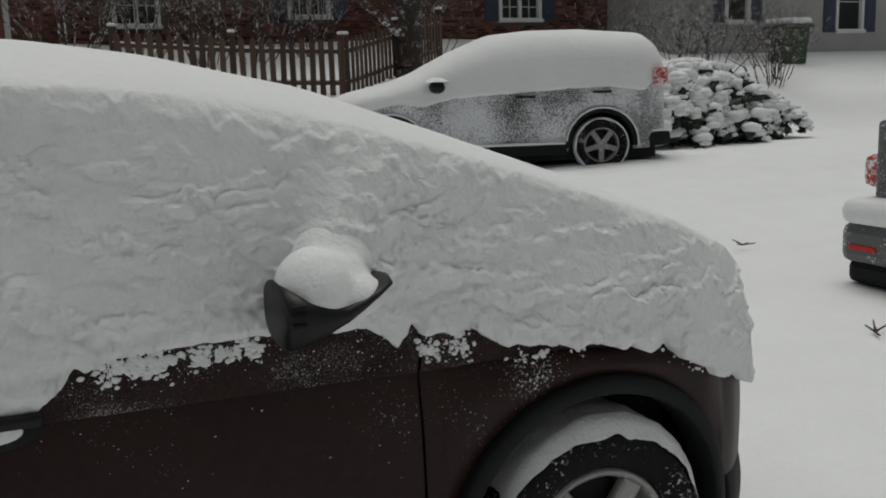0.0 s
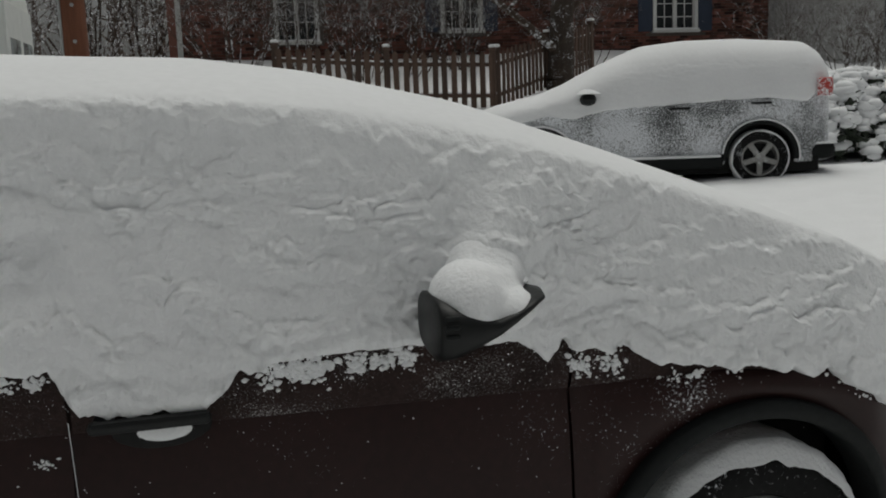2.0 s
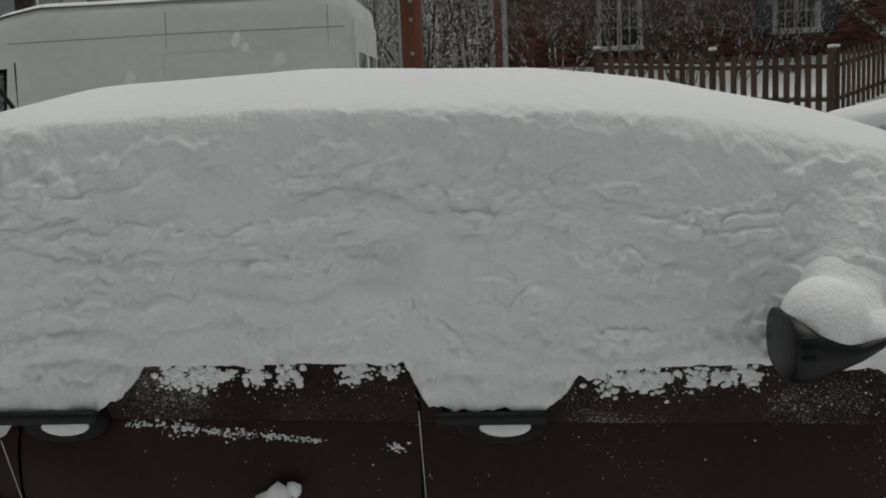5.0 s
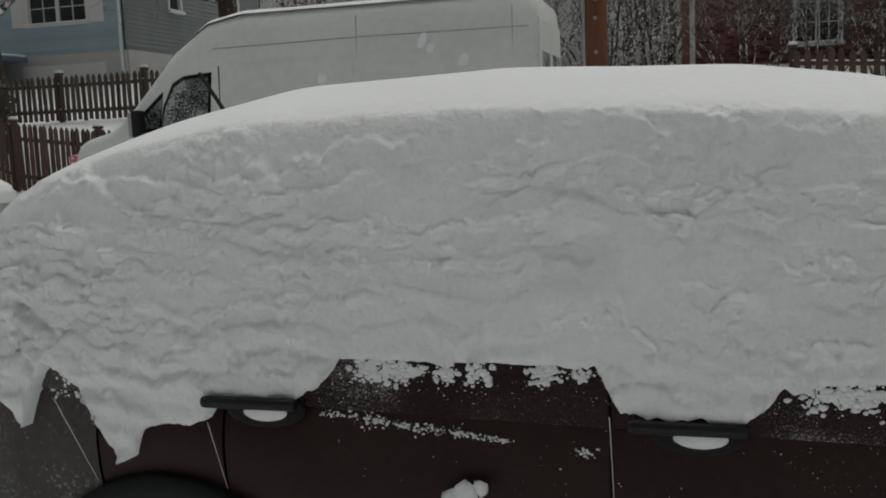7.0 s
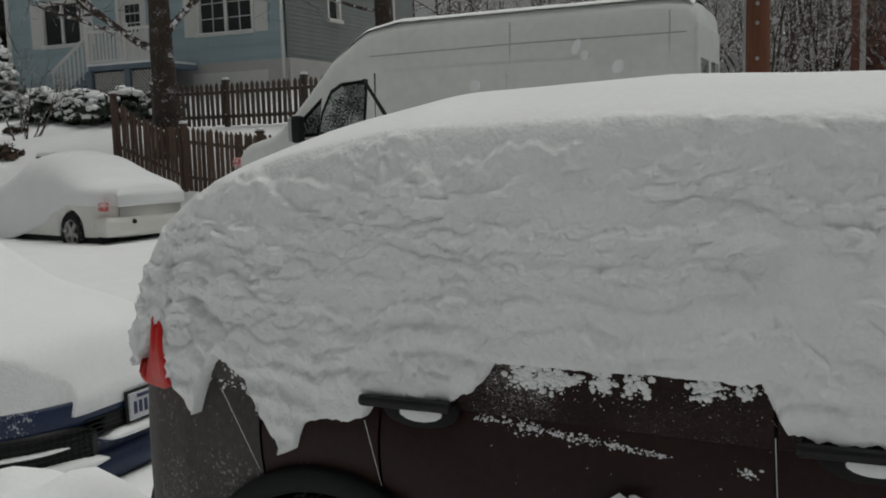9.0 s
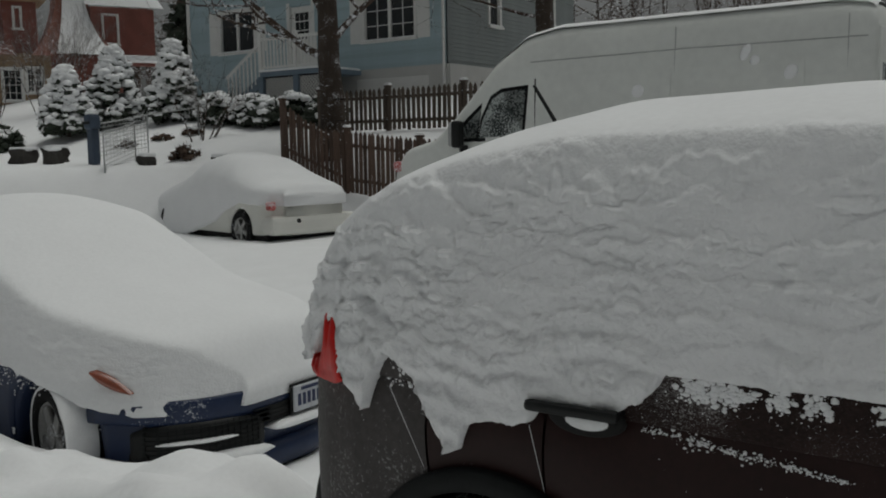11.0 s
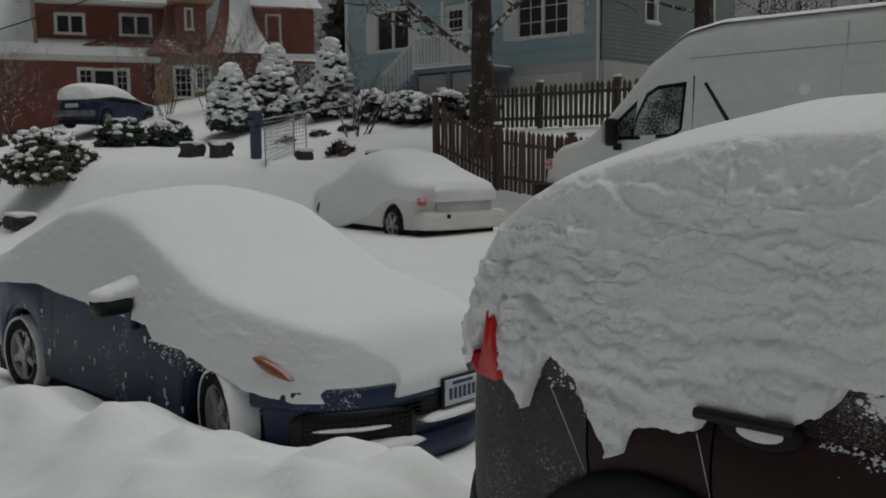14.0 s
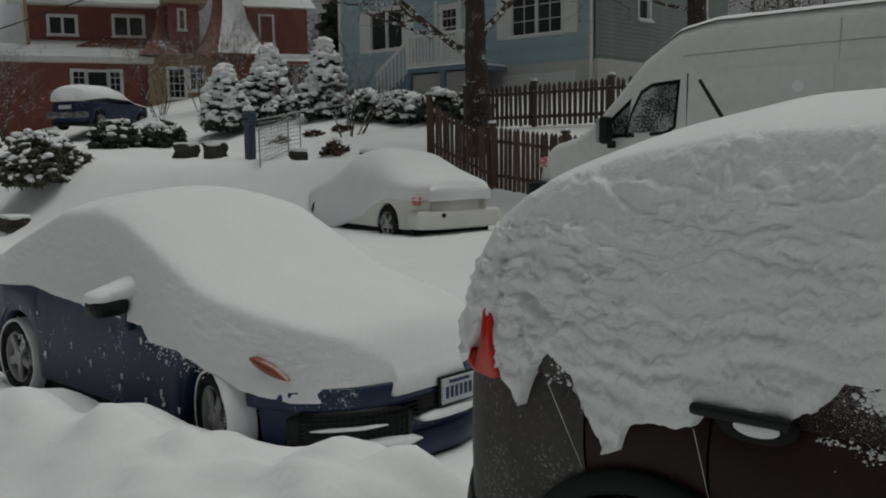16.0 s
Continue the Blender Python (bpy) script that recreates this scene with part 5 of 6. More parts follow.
for k in range(6):
    part("step", box(-19.35 - 0.24 * (k + 1), -19.35 - 0.24 * k + 0.02, -1.6, -0.5, 3.75 - 0.15 * k - 0.05, 3.80 - 0.15 * k, bevel=0.008), SNOW, po)
part("stringer", box(0, 1.85, -1.66, -1.60, -0.18, 0.10, m=pose(-19.35, 0, 3.68, 0, 0, 0) @ pose(0, 0, 0, 0, 148, 0)), PORCH_BLUE, po)
part("stair_rail", box(0, 1.75, -1.68, -1.62, -0.04, 0.04, m=pose(-19.33, 0, 4.80, 0, 147, 0)), WHITE_TRIM, po)
for k in range(9):
    x = -19.45 - 0.16 * k
    part("baluster", box(x - 0.02, x + 0.02, -1.67, -1.63, 3.70 - 0.104 * k, 4.74 - 0.104 * k), WHITE_TRIM, po)

# brick house with navy shutters
KH = pose(0, 22.5, 0)
kh = thing("house", KH, "red-brown brick house with white windows and navy shutters", "house")
holes = [(11.62, 12.84, 3.22, 4.6), (2.0, 3.0, 3.10, 4.5), (6.0, 7.0, 3.3, 4.7)]
wall("front_wall", pose(0, 0.03, 0), -0.15, 15.3, 1.8, 8.2, MORTAR, holes, parent=kh)
window(kh, ID, 11.66, 12.80, 3.26, 4.58, lights=2, bars=(2, 4), shutters=BLUE_SHUTTER, shutter_w=0.40)
window(kh, ID, 2.03, 2.97, 3.14, 4.48, lights=2, bars=(2, 3), frame=0.05)
window(kh, ID, 6.03, 6.97, 3.34, 4.68, lights=2, bars=(2, 3), shutters=BLUE_SHUTTER, shutter_w=0.36)
wall("side_wall", pose(-0.15, 0, 0, 0, 0, 90), 0.0, 9.0, 1.8, 8.2, BRICK, parent=kh)
part("corner_board", box(-0.22, -0.10, -0.05, 0.06, 1.8, 8.0), CONCRETE, kh)
gable_roof(kh, ID, -0.15, 15.3, 0, 9, 8.2, 3.0)

# grey stucco wing
SH = pose(0, 19.6, 0)
sh_ = thing("house", SH, "grey stucco house wing with navy shuttered windows", "house")
holes = [(20.35, 21.3, 2.70, 4.3), (16.6, 17.35, 2.95, 4.3)]
wall("front_wall", ID, 15.2, 27.0, 1.6, 7.5, STUCCO, holes, parent=sh_)
window(sh_, ID, 20.38, 21.27, 2.74, 4.28, lights=1, bars=(1, 2), shutters=BLUE_SHUTTER, shutter_w=0.42)
window(sh_, ID, 16.63, 17.32, 2.99, 4.28, lights=1, bars=(1, 2), shutters=BLUE_SHUTTER, shutter_w=0.36)
wall("side_wall", pose(15.2, 0, 0, 0, 0, 90), 0.0, 3.0, 1.6, 7.5, STUCCO, parent=sh_)
gable_roof(sh_, ID, 15.2, 27, 0, 8, 7.5, 2.6)

# far red house: u runs along its front, local y goes back
RH = pose(-34.2, 16.2, 0, 0, 0, math.degrees(math.atan2(0.898, 0.439)))
rh = thing("house", RH, "red brick house with snowy tiled roofs and a corner tower", "house")
holes = [(0.47, 2.27, 3.72, 4.78)]
wall("lower_wall", ID, -9.0, 3.2, 1.8, 5.2, RED_WALL, holes, parent=rh)
window(rh, ID, 0.50, 0.98, 3.75, 4.75, lights=1, bars=(2, 4))
window(rh, ID, 1.02, 1.76, 3.75, 4.75, lights=1, bars=(1, 1), frame=0.04)
window(rh, ID, 1.80, 2.24, 3.75, 4.75, lights=1, bars=(2, 4))
part("eave", box(-9.2, 3.4, -0.55, 0.0, 5.02, 5.20, bevel=0.02), WHITE_TRIM, rh)
bm = bmesh.new()
v = [bm.verts.new(q) for q in ((-9.2, -0.6, 5.2), (3.4, -0.6, 5.2), (3.4, 1.6, 6.05), (-9.2, 1.6, 6.05))]
bmesh.ops.solidify(bm, geom=[bm.faces.new(v)], thickness=0.12)
part("porch_roof", bm, SNOW, rh, "snow-covered lower roof")
bm = bmesh.new()
for k in range(9):
    add_box(bm, 0.7 + 0.09 * k, 3.3, 0.52 + 0.12 * k, 0.60 + 0.12 * k, 5.68 + 0.046 * k, 5.73 + 0.046 * k)
part("bare_tiles", bm, TILE, rh, "bare red tiles showing through")
UP = pose(0, 1.5, 0)
holes = [(-0.25, 0.78, 6.20, 6.98), (2.1, 3.25, 6.20, 7.05)]
wall("upper_wall", UP, -1.0, 4.2, 5.6, 7.35, RED_WALL, holes, parent=rh)
for a, b, c0, c1 in holes:
    window(rh, UP, a + 0.02, b - 0.02, c0 + 0.02, c1 - 0.05, lights=2, bars=(1, 1))
part("upper_eave", box(-1.6, 4.4, 0.9, 1.5, 7.30, 7.42, bevel=0.02), WHITE_TRIM, rh)
bm = bmesh.new()
v = [bm.verts.new(q) for q in ((-1.7, 0.85, 7.42), (4.5, 0.85, 7.42), (4.5, 5, 9.6), (-1.7, 5, 9.6))]
bmesh.ops.solidify(bm, geom=[bm.faces.new(v)], thickness=0.12)
part("upper_roof", bm, SNOW, rh, "snow-covered upper roof")
bm = bmesh.new()
v = [bm.verts.new(q) for q in ((-9.2, 0.9, 5.75), (-0.95, 0.9, 5.75), (-1.5, 3.4, 9.2), (-9.2, 3.4, 9.2))]
bmesh.ops.solidify(bm, geom=[bm.faces.new(v)], thickness=0.12)
part("steep_roof", bm, SNOW, rh, "steep snow-covered roof")
part("barge_board", box(-0.06, 0.06, -0.05, 0.05, 0, 4.2, m=pose(-0.95, 0.85, 5.75, 36 - 0, 0, 0)), TAN, rh)
# tower wing with flared tile roofs
wall("tower_wall", pose(0, -0.2, 0), 3.2, 8.4, 1.8, 5.45, TAN, [(3.9, 4.6, 3.7, 4.9), (4.7, 5.3, 4.0, 4.95)], parent=rh)
window(rh, pose(0, -0.2, 0), 3.93, 4.57, 3.73, 4.87, lights=1, bars=(3, 4))
window(rh, pose(0, -0.2, 0), 4.73, 5.27, 4.03, 4.92, lights=2, bars=(2, 4))
part("tower_side", box(5.6, 8.4, -0.24, -0.20, 1.8, 5.4), RED_WALL, rh)
def flared(name, x0, x1, a0, a1, z0, z1, y0, yb, mat, n=18, label=""):
    """A roof slope in courses that narrows from x0..x1 to a0..a1 as it climbs, steeper toward the top."""
    bm = bmesh.new()
    for k in range(n):
        f, g = k / n, (k + 1) / n
        e, h = 1 - (1 - f) ** 2.0, 1 - (1 - g) ** 2.0
        pa, qa = x0 + (a0 - x0) * e, x1 + (a1 - x1) * e
        pb, qb = x0 + (a0 - x0) * h, x1 + (a1 - x1) * h
        ya, yb2 = y0 + (yb - y0) * e, y0 + (yb - y0) * h
        za, zb2 = z0 + (z1 - z0) * f, z0 + (z1 - z0) * g
        v = [bm.verts.new(q) for q in ((pa, ya - 0.04, za), (qa, ya - 0.04, za), (qb, yb2, zb2 + 0.02), (pb, yb2, zb2 + 0.02), (pa, ya + 0.03, za), (qa, ya + 0.03, za))]
        bm.faces.new(v[:4])
        bm.faces.new((v[4], v[5], v[1], v[0]))
        w = [bm.verts.new(q) for q in ((qa, ya + 0.02, za), (qa, ya + 1.5, za), (qb, yb2 + 1.5, zb2), (qb, yb2, zb2))]
        bm.faces.new(w)
        w = [bm.verts.new(q) for q in ((pa, ya + 0.02, za), (pb, yb2, zb2), (pb, yb2 + 1.5, zb2), (pa, ya + 1.5, za))]
        bm.faces.new(w)
    return part(name, bm, mat, rh, label)
flared("tile_roof", 2.9, 4.4, 3.75, 4.3, 5.35, 7.3, -0.55, 0.6, TILE, label="red clay tiles dusted with snow")
part("tower", box(4.05, 5.2, -0.1, 1.2, 5.4, 7.35, bevel=0.02), RED_WALL, rh)
window(rh, pose(0, -0.1, 0), 4.42, 4.66, 6.35, 7.1, lights=1, bars=(1, 1), frame=0.05, sill_snow=False)
part("tower_cornice", box(3.85, 5.5, -0.4, 1.5, 7.32, 7.62, bevel=0.04), TAN, rh)
part("tower_cap", box(3.95, 5.4, -0.3, 1.4, 7.62, 7.8, bevel=0.06), TILE, rh)
flared("tile_roof", 4.9, 8.0, 6.05, 7.15, 5.35, 8.0, -0.55, 0.9, TILE, label="red clay tiles dusted with snow")
flared("roof_snow", 5.75, 7.75, 6.25, 7.05, 5.45, 8.0, -0.60, 0.84, SNOW, label="snow lying on a tile roof")
part("back_wall", box(7.2, 9.6, 0.6, 1.0, 5.2, 7.4), RED_WALL, rh)
window(rh, pose(0, 0.6, 0), 7.65, 8.2, 6.0, 7.1, lights=1, bars=(1, 2), frame=0.05)
bm = bmesh.new()
v = [bm.verts.new(q) for q in ((7.0, 0.2, 7.4), (9.9, 0.2, 7.4), (9.9, 3, 8.8), (7.0, 3, 8.8))]
bmesh.ops.solidify(bm, geom=[bm.faces.new(v)], thickness=0.12)
part("back_roof", bm, SNOW, rh)
part("right_eave", box(7.3, 9.8, -0.3, 0.6, 5.3, 5.5, bevel=0.03), SNOW, rh)

# plain unseen block added behind the onlooker, closing the place and cutting side light
bk = thing("house", pose(0, -11, 0), "plain pale grey house block, unseen, added behind to cut light", "house")
part("wall", box(-16, 16, -6, 0, -0.5, 6.5), STUCCO, bk)
part("roof", box(-16.5, 16.5, -6.5, 0.5, 6.5, 7.0, bevel=0.05), SNOW, bk)


# ---- bricks of the house front, laid in courses ----
def brick_front():
    bw, bh_, j = 0.203, 0.062, 0.012
    me = bpy.data.meshes.new("brick")
    bm = box(0, bw, -0.012, 0.03, 0, bh_)
    bm.to_mesh(me)
    bm.free()
    me.materials.append(BRICK_PIECE)
    verts, faces = [], []
    count = 0
    holes = [(11.55, 12.92, 3.15, 4.66), (1.95, 3.05, 3.05, 4.55), (5.95, 7.05, 3.22, 4.75)]
    for r in range(38):
        z = 2.30 + r * (bh_ + j)
        x = -0.10 - (r % 2) * 0.107
        while x < 15.2:
            if all(len(spans(x, x + bw, z, z + bh_, [h])) == 1 and spans(x, x + bw, z, z + bh_, [h])[0] == (x, x + bw) for h in holes):
                if 13.0 < x < 15.2 and count < 300 and z > 2.6:
                    ob = new("brick", me)
                    ob.parent, ob.location = kh, (x, 0.0, z)
                    count += 1
                else:
                    n = len(verts)
                    d = -0.012 + 0.006 * math.sin(x * 91 + r * 37)
                    verts += [(x, d, z), (x + bw, d, z), (x + bw, d, z + bh_), (x, d, z + bh_), (x, 0.03, z), (x + bw, 0.03, z), (x + bw, 0.03, z + bh_), (x, 0.03, z + bh_)]
                    faces += [(n, n + 1, n + 2, n + 3), (n, n + 4, n + 5, n + 1), (n + 3, n + 2, n + 6, n + 7), (n, n + 3, n + 7, n + 4), (n + 1, n + 5, n + 6, n + 2)]
            x += bw + j
    ob = mesh("brickwork", verts, faces, BRICK_PIECE, kh)
    tagged(ob, kind="stuff")

# ---- fences, pole and wires ----
def fence(label, pts, height, mat, spacing, pick_w, posts, pointed=True, cap_snow=True, gap_seed=1, rails=(0.25, 0.8)):
    """A picket fence along pts of (x, y); follows the ground."""
    rnd3 = random.Random(gap_seed)
    f = thing("fence", pose(pts[0][0], pts[0][1], 0), label, "fence")
    o = Vector((pts[0][0], pts[0][1], 0))
    bm = bmesh.new()
    h = height
    v = [(-pick_w / 2, 0), (pick_w / 2, 0), (pick_w / 2, h - 0.07 if pointed else h), (0, h), (-pick_w / 2, h - 0.07 if pointed else h)]
    fr = [bm.verts.new((a, -0.011, b)) for a, b in v]
    bk_ = [bm.verts.new((a, 0.011, b)) for a, b in v]
    bm.faces.new(fr)
    bm.faces.new(bk_[::-1])
    for i in range(5):
        k = (i + 1) % 5
        bm.faces.new((fr[i], bk_[i], bk_[k], fr[k]))
    me = bpy.data.meshes.new("picket")
    bm.to_mesh(me)
    bm.free()
    me.materials.append(mat)
    post_me = None
    for (xa, ya), (xb, yb) in zip(pts[:-1], pts[1:]):
        d = Vector((xb - xa, yb - ya, 0))
        ang = math.degrees(math.atan2(d.y, d.x))
        n = int(d.length / spacing)
        for k in range(n):
            p = Vector((xa, ya, 0)) + d * ((k + 0.5) / n)
            ob = new("picket", me)
            ob.parent = f
            ob.matrix_basis = pose(p.x - o.x, p.y - o.y, float(ground_z(p.x, p.y)) + 0.04 + rnd3.uniform(-0.02, 0.02), 0, rnd3.uniform(-1.2, 1.2), ang)
        m = max(1, round(d.length / posts))
        for k in range(m + 1):
            p = Vector((xa, ya, 0)) + d * (k / m)
            z = float(ground_z(p.x, p.y))
            at = pose(p.x - o.x, p.y - o.y, z, 0, 0, ang)
            po_ = part("post", box(-0.055, 0.055, 0.012, 0.12, -0.3, height + 0.06, bevel=0.01), mat, f, at=at)
            part("post_cap", box(-0.075, 0.075, -0.01, 0.14, height + 0.06, height + 0.10, bevel=0.012), mat, po_)
            if cap_snow:
                part("cap_snow", box(-0.07, 0.07, -0.005, 0.135, height + 0.10, height + 0.16, bevel=0.028), SNOW, po_)
        for k in range(m):
            p, q = Vector((xa, ya, 0)) + d * (k / m), Vector((xa, ya, 0)) + d * ((k + 1) / m)
            za, zb_ = float(ground_z(p.x, p.y)), float(ground_z(q.x, q.y))
            ln = (q - p).length
            tilt = math.degrees(math.atan2(zb_ - za, ln))
            for r in rails:
                at = pose(p.x - o.x, p.y - o.y, za + height * r, 0, -tilt, ang)
                part("rail", box(0, ln, 0.012, 0.05, -0.035, 0.035), mat, f, at=at)
                if cap_snow:
                    part("rail_snow", box(0, ln, 0.008, 0.052, 0.035, 0.062, bevel=0.01), SNOW, f, at=at)
    return f


fence("brown picket fence in front of the blue house yard", [(-14.6, 15.35), (-8.6, 14.7)], 1.28, FENCE, 0.125, 0.088, 2.0, gap_seed=2)
fence("weathered picket fence with snow on its rails", [(-15.2, 17.3), (-9.0, 17.3)], 0.95, FENCE_GREY, 0.135, 0.085, 2.15, gap_seed=3, rails=(0.25, 0.82))
fence("dark brown picket fence before the brick house", [(1.5, 17.0), (5.35, 16.25), (8.6, 19.4)], 1.0, FENCE, 0.17, 0.10, 2.0, gap_seed=4)

zp = float(ground_z(-1.66, 15.96))
pl_ = thing("utility_pole", pose(-1.66, 15.96, zp), "reddish-brown wooden utility pole with bolts", "pole")
a = np.linspace(0, 2 * np.pi, 25)[:-1]
zz = np.linspace(-0.5, 11, 40)
rr = 0.205 - 0.004 * zz
pts = np.stack([rr[:, None] * np.cos(a) * (1 + 0.03 * np.sin(7 * a)), rr[:, None] * np.sin(a), np.repeat(zz[:, None], 24, 1)], -1)
grid_mesh("shaft", pts, POLE_WOOD, pl_, close_u=True, caps=True)
for k, z in enumerate((0.75, 0.95, 1.1, 1.35, 1.9, 2.2)):
    part("bolt", tube((0.03, -0.20, z), (0.03, -0.235, z), 0.03, n=8), METAL, pl_)
part("conduit", tube((-0.17, -0.13, -0.3), (-0.17, -0.12, 9), 0.025), METAL, pl_)


def wire(pts, r=0.012):
    bm = bmesh.new()
    for p, q in zip(pts[:-1], pts[1:]):
        add_tube(bm, p, q, r, r, 5)
    ob = part("overhead_wire", bm, CABLE)
    return tagged(ob, "black overhead utility wire sagging across the street", "wire")


def sag(p, q, drop, n=14):
    p, q = Vector(p), Vector(q)
    return [p.lerp(q, k / n) - Vector((0, 0, drop * 4 * (k / n) * (1 - k / n))) for k in range(n + 1)]


wire(sag((-40, 12.0, 5.2), (-15, 16.5, 8.6), 0.5), 0.022)
wire(sag((-1.66, 15.96, 9.6), (-34, 24, 8.6), 0.7))
wire(sag((-1.66, 15.96, 10.4), (40, 14, 10.4), 0.8))


# ---- plants ----
def prisms(segs, n=5):
    """One mesh of tapered limbs from (start, end, radius, radius)."""
    A = np.array([s[0] for s in segs], float)
    Bq = np.array([s[1] for s in segs], float)
    ra, rb = np.array([s[2] for s in segs]), np.array([s[3] for s in segs])
    d = Bq - A
    d /= np.maximum(np.linalg.norm(d, axis=1, keepdims=True), 1e-9)
    up = np.where(np.abs(d[:, 2:3]) > 0.9, np.array([[1.0, 0, 0]]), np.array([[0, 0, 1.0]]))
    s = np.cross(d, up)
    s /= np.linalg.norm(s, axis=1, keepdims=True)
    t = np.cross(d, s)
    ang = 2 * np.pi * np.arange(n) / n
    ring = np.cos(ang)[None, :, None] * s[:, None] + np.sin(ang)[None, :, None] * t[:, None]
    V = np.concatenate([A[:, None] + ring * ra[:, None, None], Bq[:, None] + ring * rb[:, None, None]], 1).reshape(-1, 3)
    base = np.arange(len(segs))[:, None] * 2 * n
    k = np.arange(n)
    q = np.stack([k, (k + 1) % n, n + (k + 1) % n, n + k], -1)
    F = (base[:, :, None] + q[None]).reshape(-1, 4)
    return V, F


def grow(rnd4, p, d, length, radius, depth, segs, up=0.15, wild=0.35, kids=(2, 4), shrink=0.68):
    n = 4
    d = Vector(d).normalized()
    pts = [Vector(p)]
    for i in range(n):
        d = (d + Vector((rnd4.gauss(0, wild), rnd4.gauss(0, wild), rnd4.gauss(up, wild))) * 0.35).normalized()
        q = pts[-1] + d * (length / n)
        r0 = radius * (1 - 0.5 * i / n)
        r1 = radius * (1 - 0.5 * (i + 1) / n)
        segs.append((pts[-1][:], q[:], r0, r1))
        pts.append(q)
        if depth > 0 and i > 0:
            for _ in range(rnd4.randint(0, kids[1] - 2) if i < n - 1 else rnd4.randint(*kids)):
                side = Vector((rnd4.gauss(0, 1), rnd4.gauss(0, 1), rnd4.gauss(0.25, 0.6))).normalized()
                grow(rnd4, q, (d * 0.75 + side * 0.85), length * shrink * rnd4.uniform(0.75, 1.1), r1 * 0.62, depth - 1, segs, up, wild, kids, shrink)


def limbs_part(name, segs, mat, parent, label="", n=5):
    V, F = prisms(segs, n)
    return mesh(name, V, F, mat, parent, label, smooth=True)


def bare_tree(x, y, label, trunk_r, trunk_h, seed, limbs, depth=3, lean=(0, 0), length=2.4):
    rnd5 = random.Random(seed)
    z = float(ground_z(x, y)) - 0.2
    t = thing("tree", pose(x, y, z), label, "tree")
    segs = []
    p = Vector((0, 0, 0))
    n = 8
    tr = []
    for i in range(n):
        q = Vector((lean[0] * (i + 1) / n + rnd5.gauss(0, 0.02), lean[1] * (i + 1) / n, trunk_h * (i + 1) / n))
        tr.append((p[:], q[:], trunk_r * (1.15 if i == 0 else 1 - 0.3 * i / n), trunk_r * (1 - 0.3 * (i + 1) / n)))
        p = q
    limbs_part("trunk", tr, BARK, t, n=12)
    for hgt, dirn, ln, r in limbs:
        f = hgt / trunk_h
        grow(rnd5, (lean[0] * f, lean[1] * f, hgt), dirn, ln, r, depth, segs)
    for k in range(5):
        a_ = rnd5.uniform(0, 6.28)
        grow(rnd5, p, (math.cos(a_), math.sin(a_), 1.0), length, trunk_r * 0.5, depth, segs)
    limbs_part("crown", segs, TWIG, t, "bare branches with a little snow")
    return t


def twig_bush(x, y, label, h, spread, stems, seed, mat=None, depth=2, name="bush", r=0.012, group=""):
    rnd6 = random.Random(seed)
    z = float(ground_z(x, y)) - 0.05
    t = thing(name, pose(x, y, z), label, "bush", group)
    segs = []
    for _ in range(stems):
        a_ = rnd6.uniform(0, 6.28)
        s = rnd6.uniform(0, spread)
        grow(rnd6, (math.cos(a_) * s * 0.4, math.sin(a_) * s * 0.4, 0), (math.cos(a_) * s, math.sin(a_) * s, 1.2), h * rnd6.uniform(0.5, 0.75), r * rnd6.uniform(0.7, 1.2), depth, segs, up=0.25, wild=0.3)
    limbs_part("twigwork", segs, mat or TWIG, t, n=4)
    return t


def tufts(rnd7, places, size, flat=0.75, sub=1, jitter=0.3):
    """Many small ragged clumps joined into one mesh: (x, y, z, scale)."""
    bm = bmesh.new()
    bmesh.ops.create_icosphere(bm, subdivisions=sub, radius=1)
    V0 = np.array([v.co[:] for v in bm.verts])
    F0 = np.array([[v.index for v in f.verts] for f in bm.faces])
    bm.free()
    rs = np.random.RandomState(rnd7.randint(0, 10 ** 6))
    P = np.array([p[:3] for p in places])
    S = np.array([p[3] for p in places]) * size
    n = len(P)
    J = 1 + jitter * rs.randn(n, len(V0), 1)
    ang = rs.rand(n) * 6.28
    c, s = np.cos(ang), np.sin(ang)
    V = V0[None] * J
    X = V[..., 0] * c[:, None] - V[..., 1] * s[:, None]
    Y = V[..., 0] * s[:, None] + V[..., 1] * c[:, None]
    W = np.stack([X * 1.15, Y, V[..., 2] * flat], -1) * S[:, None, None] + P[:, None]
    F = (F0[None] + (np.arange(n) * len(V0))[:, None, None]).reshape(-1, 3)
    return W.reshape(-1, 3), F


def needle_spray(rnd7, places, size):
    """Short crossed blades round each place: ragged needle sprays."""
    rs = np.random.RandomState(rnd7.randint(0, 10 ** 6))
    P = np.repeat(np.array([p[:3] for p in places]), 9, 0)
    S = np.repeat(np.array([p[3] for p in places]), 9) * size
    n = len(P)
    d = rs.randn(n, 3)
    d[:, 2] -= 0.3
    d /= np.linalg.norm(d, axis=1, keepdims=True)
    s = np.cross(d, rs.randn(n, 3))
    s /= np.linalg.norm(s, axis=1, keepdims=True)
    L = S[:, None] * (1.1 + 0.6 * rs.rand(n, 1))
    w = S[:, None] * 0.20
    A0, A1, B0 = P - s * w, P + s * w, P + d * L
    V = np.stack([A0, A1, B0], 1).reshape(-1, 3)
    return V, np.arange(3 * n).reshape(-1, 3)


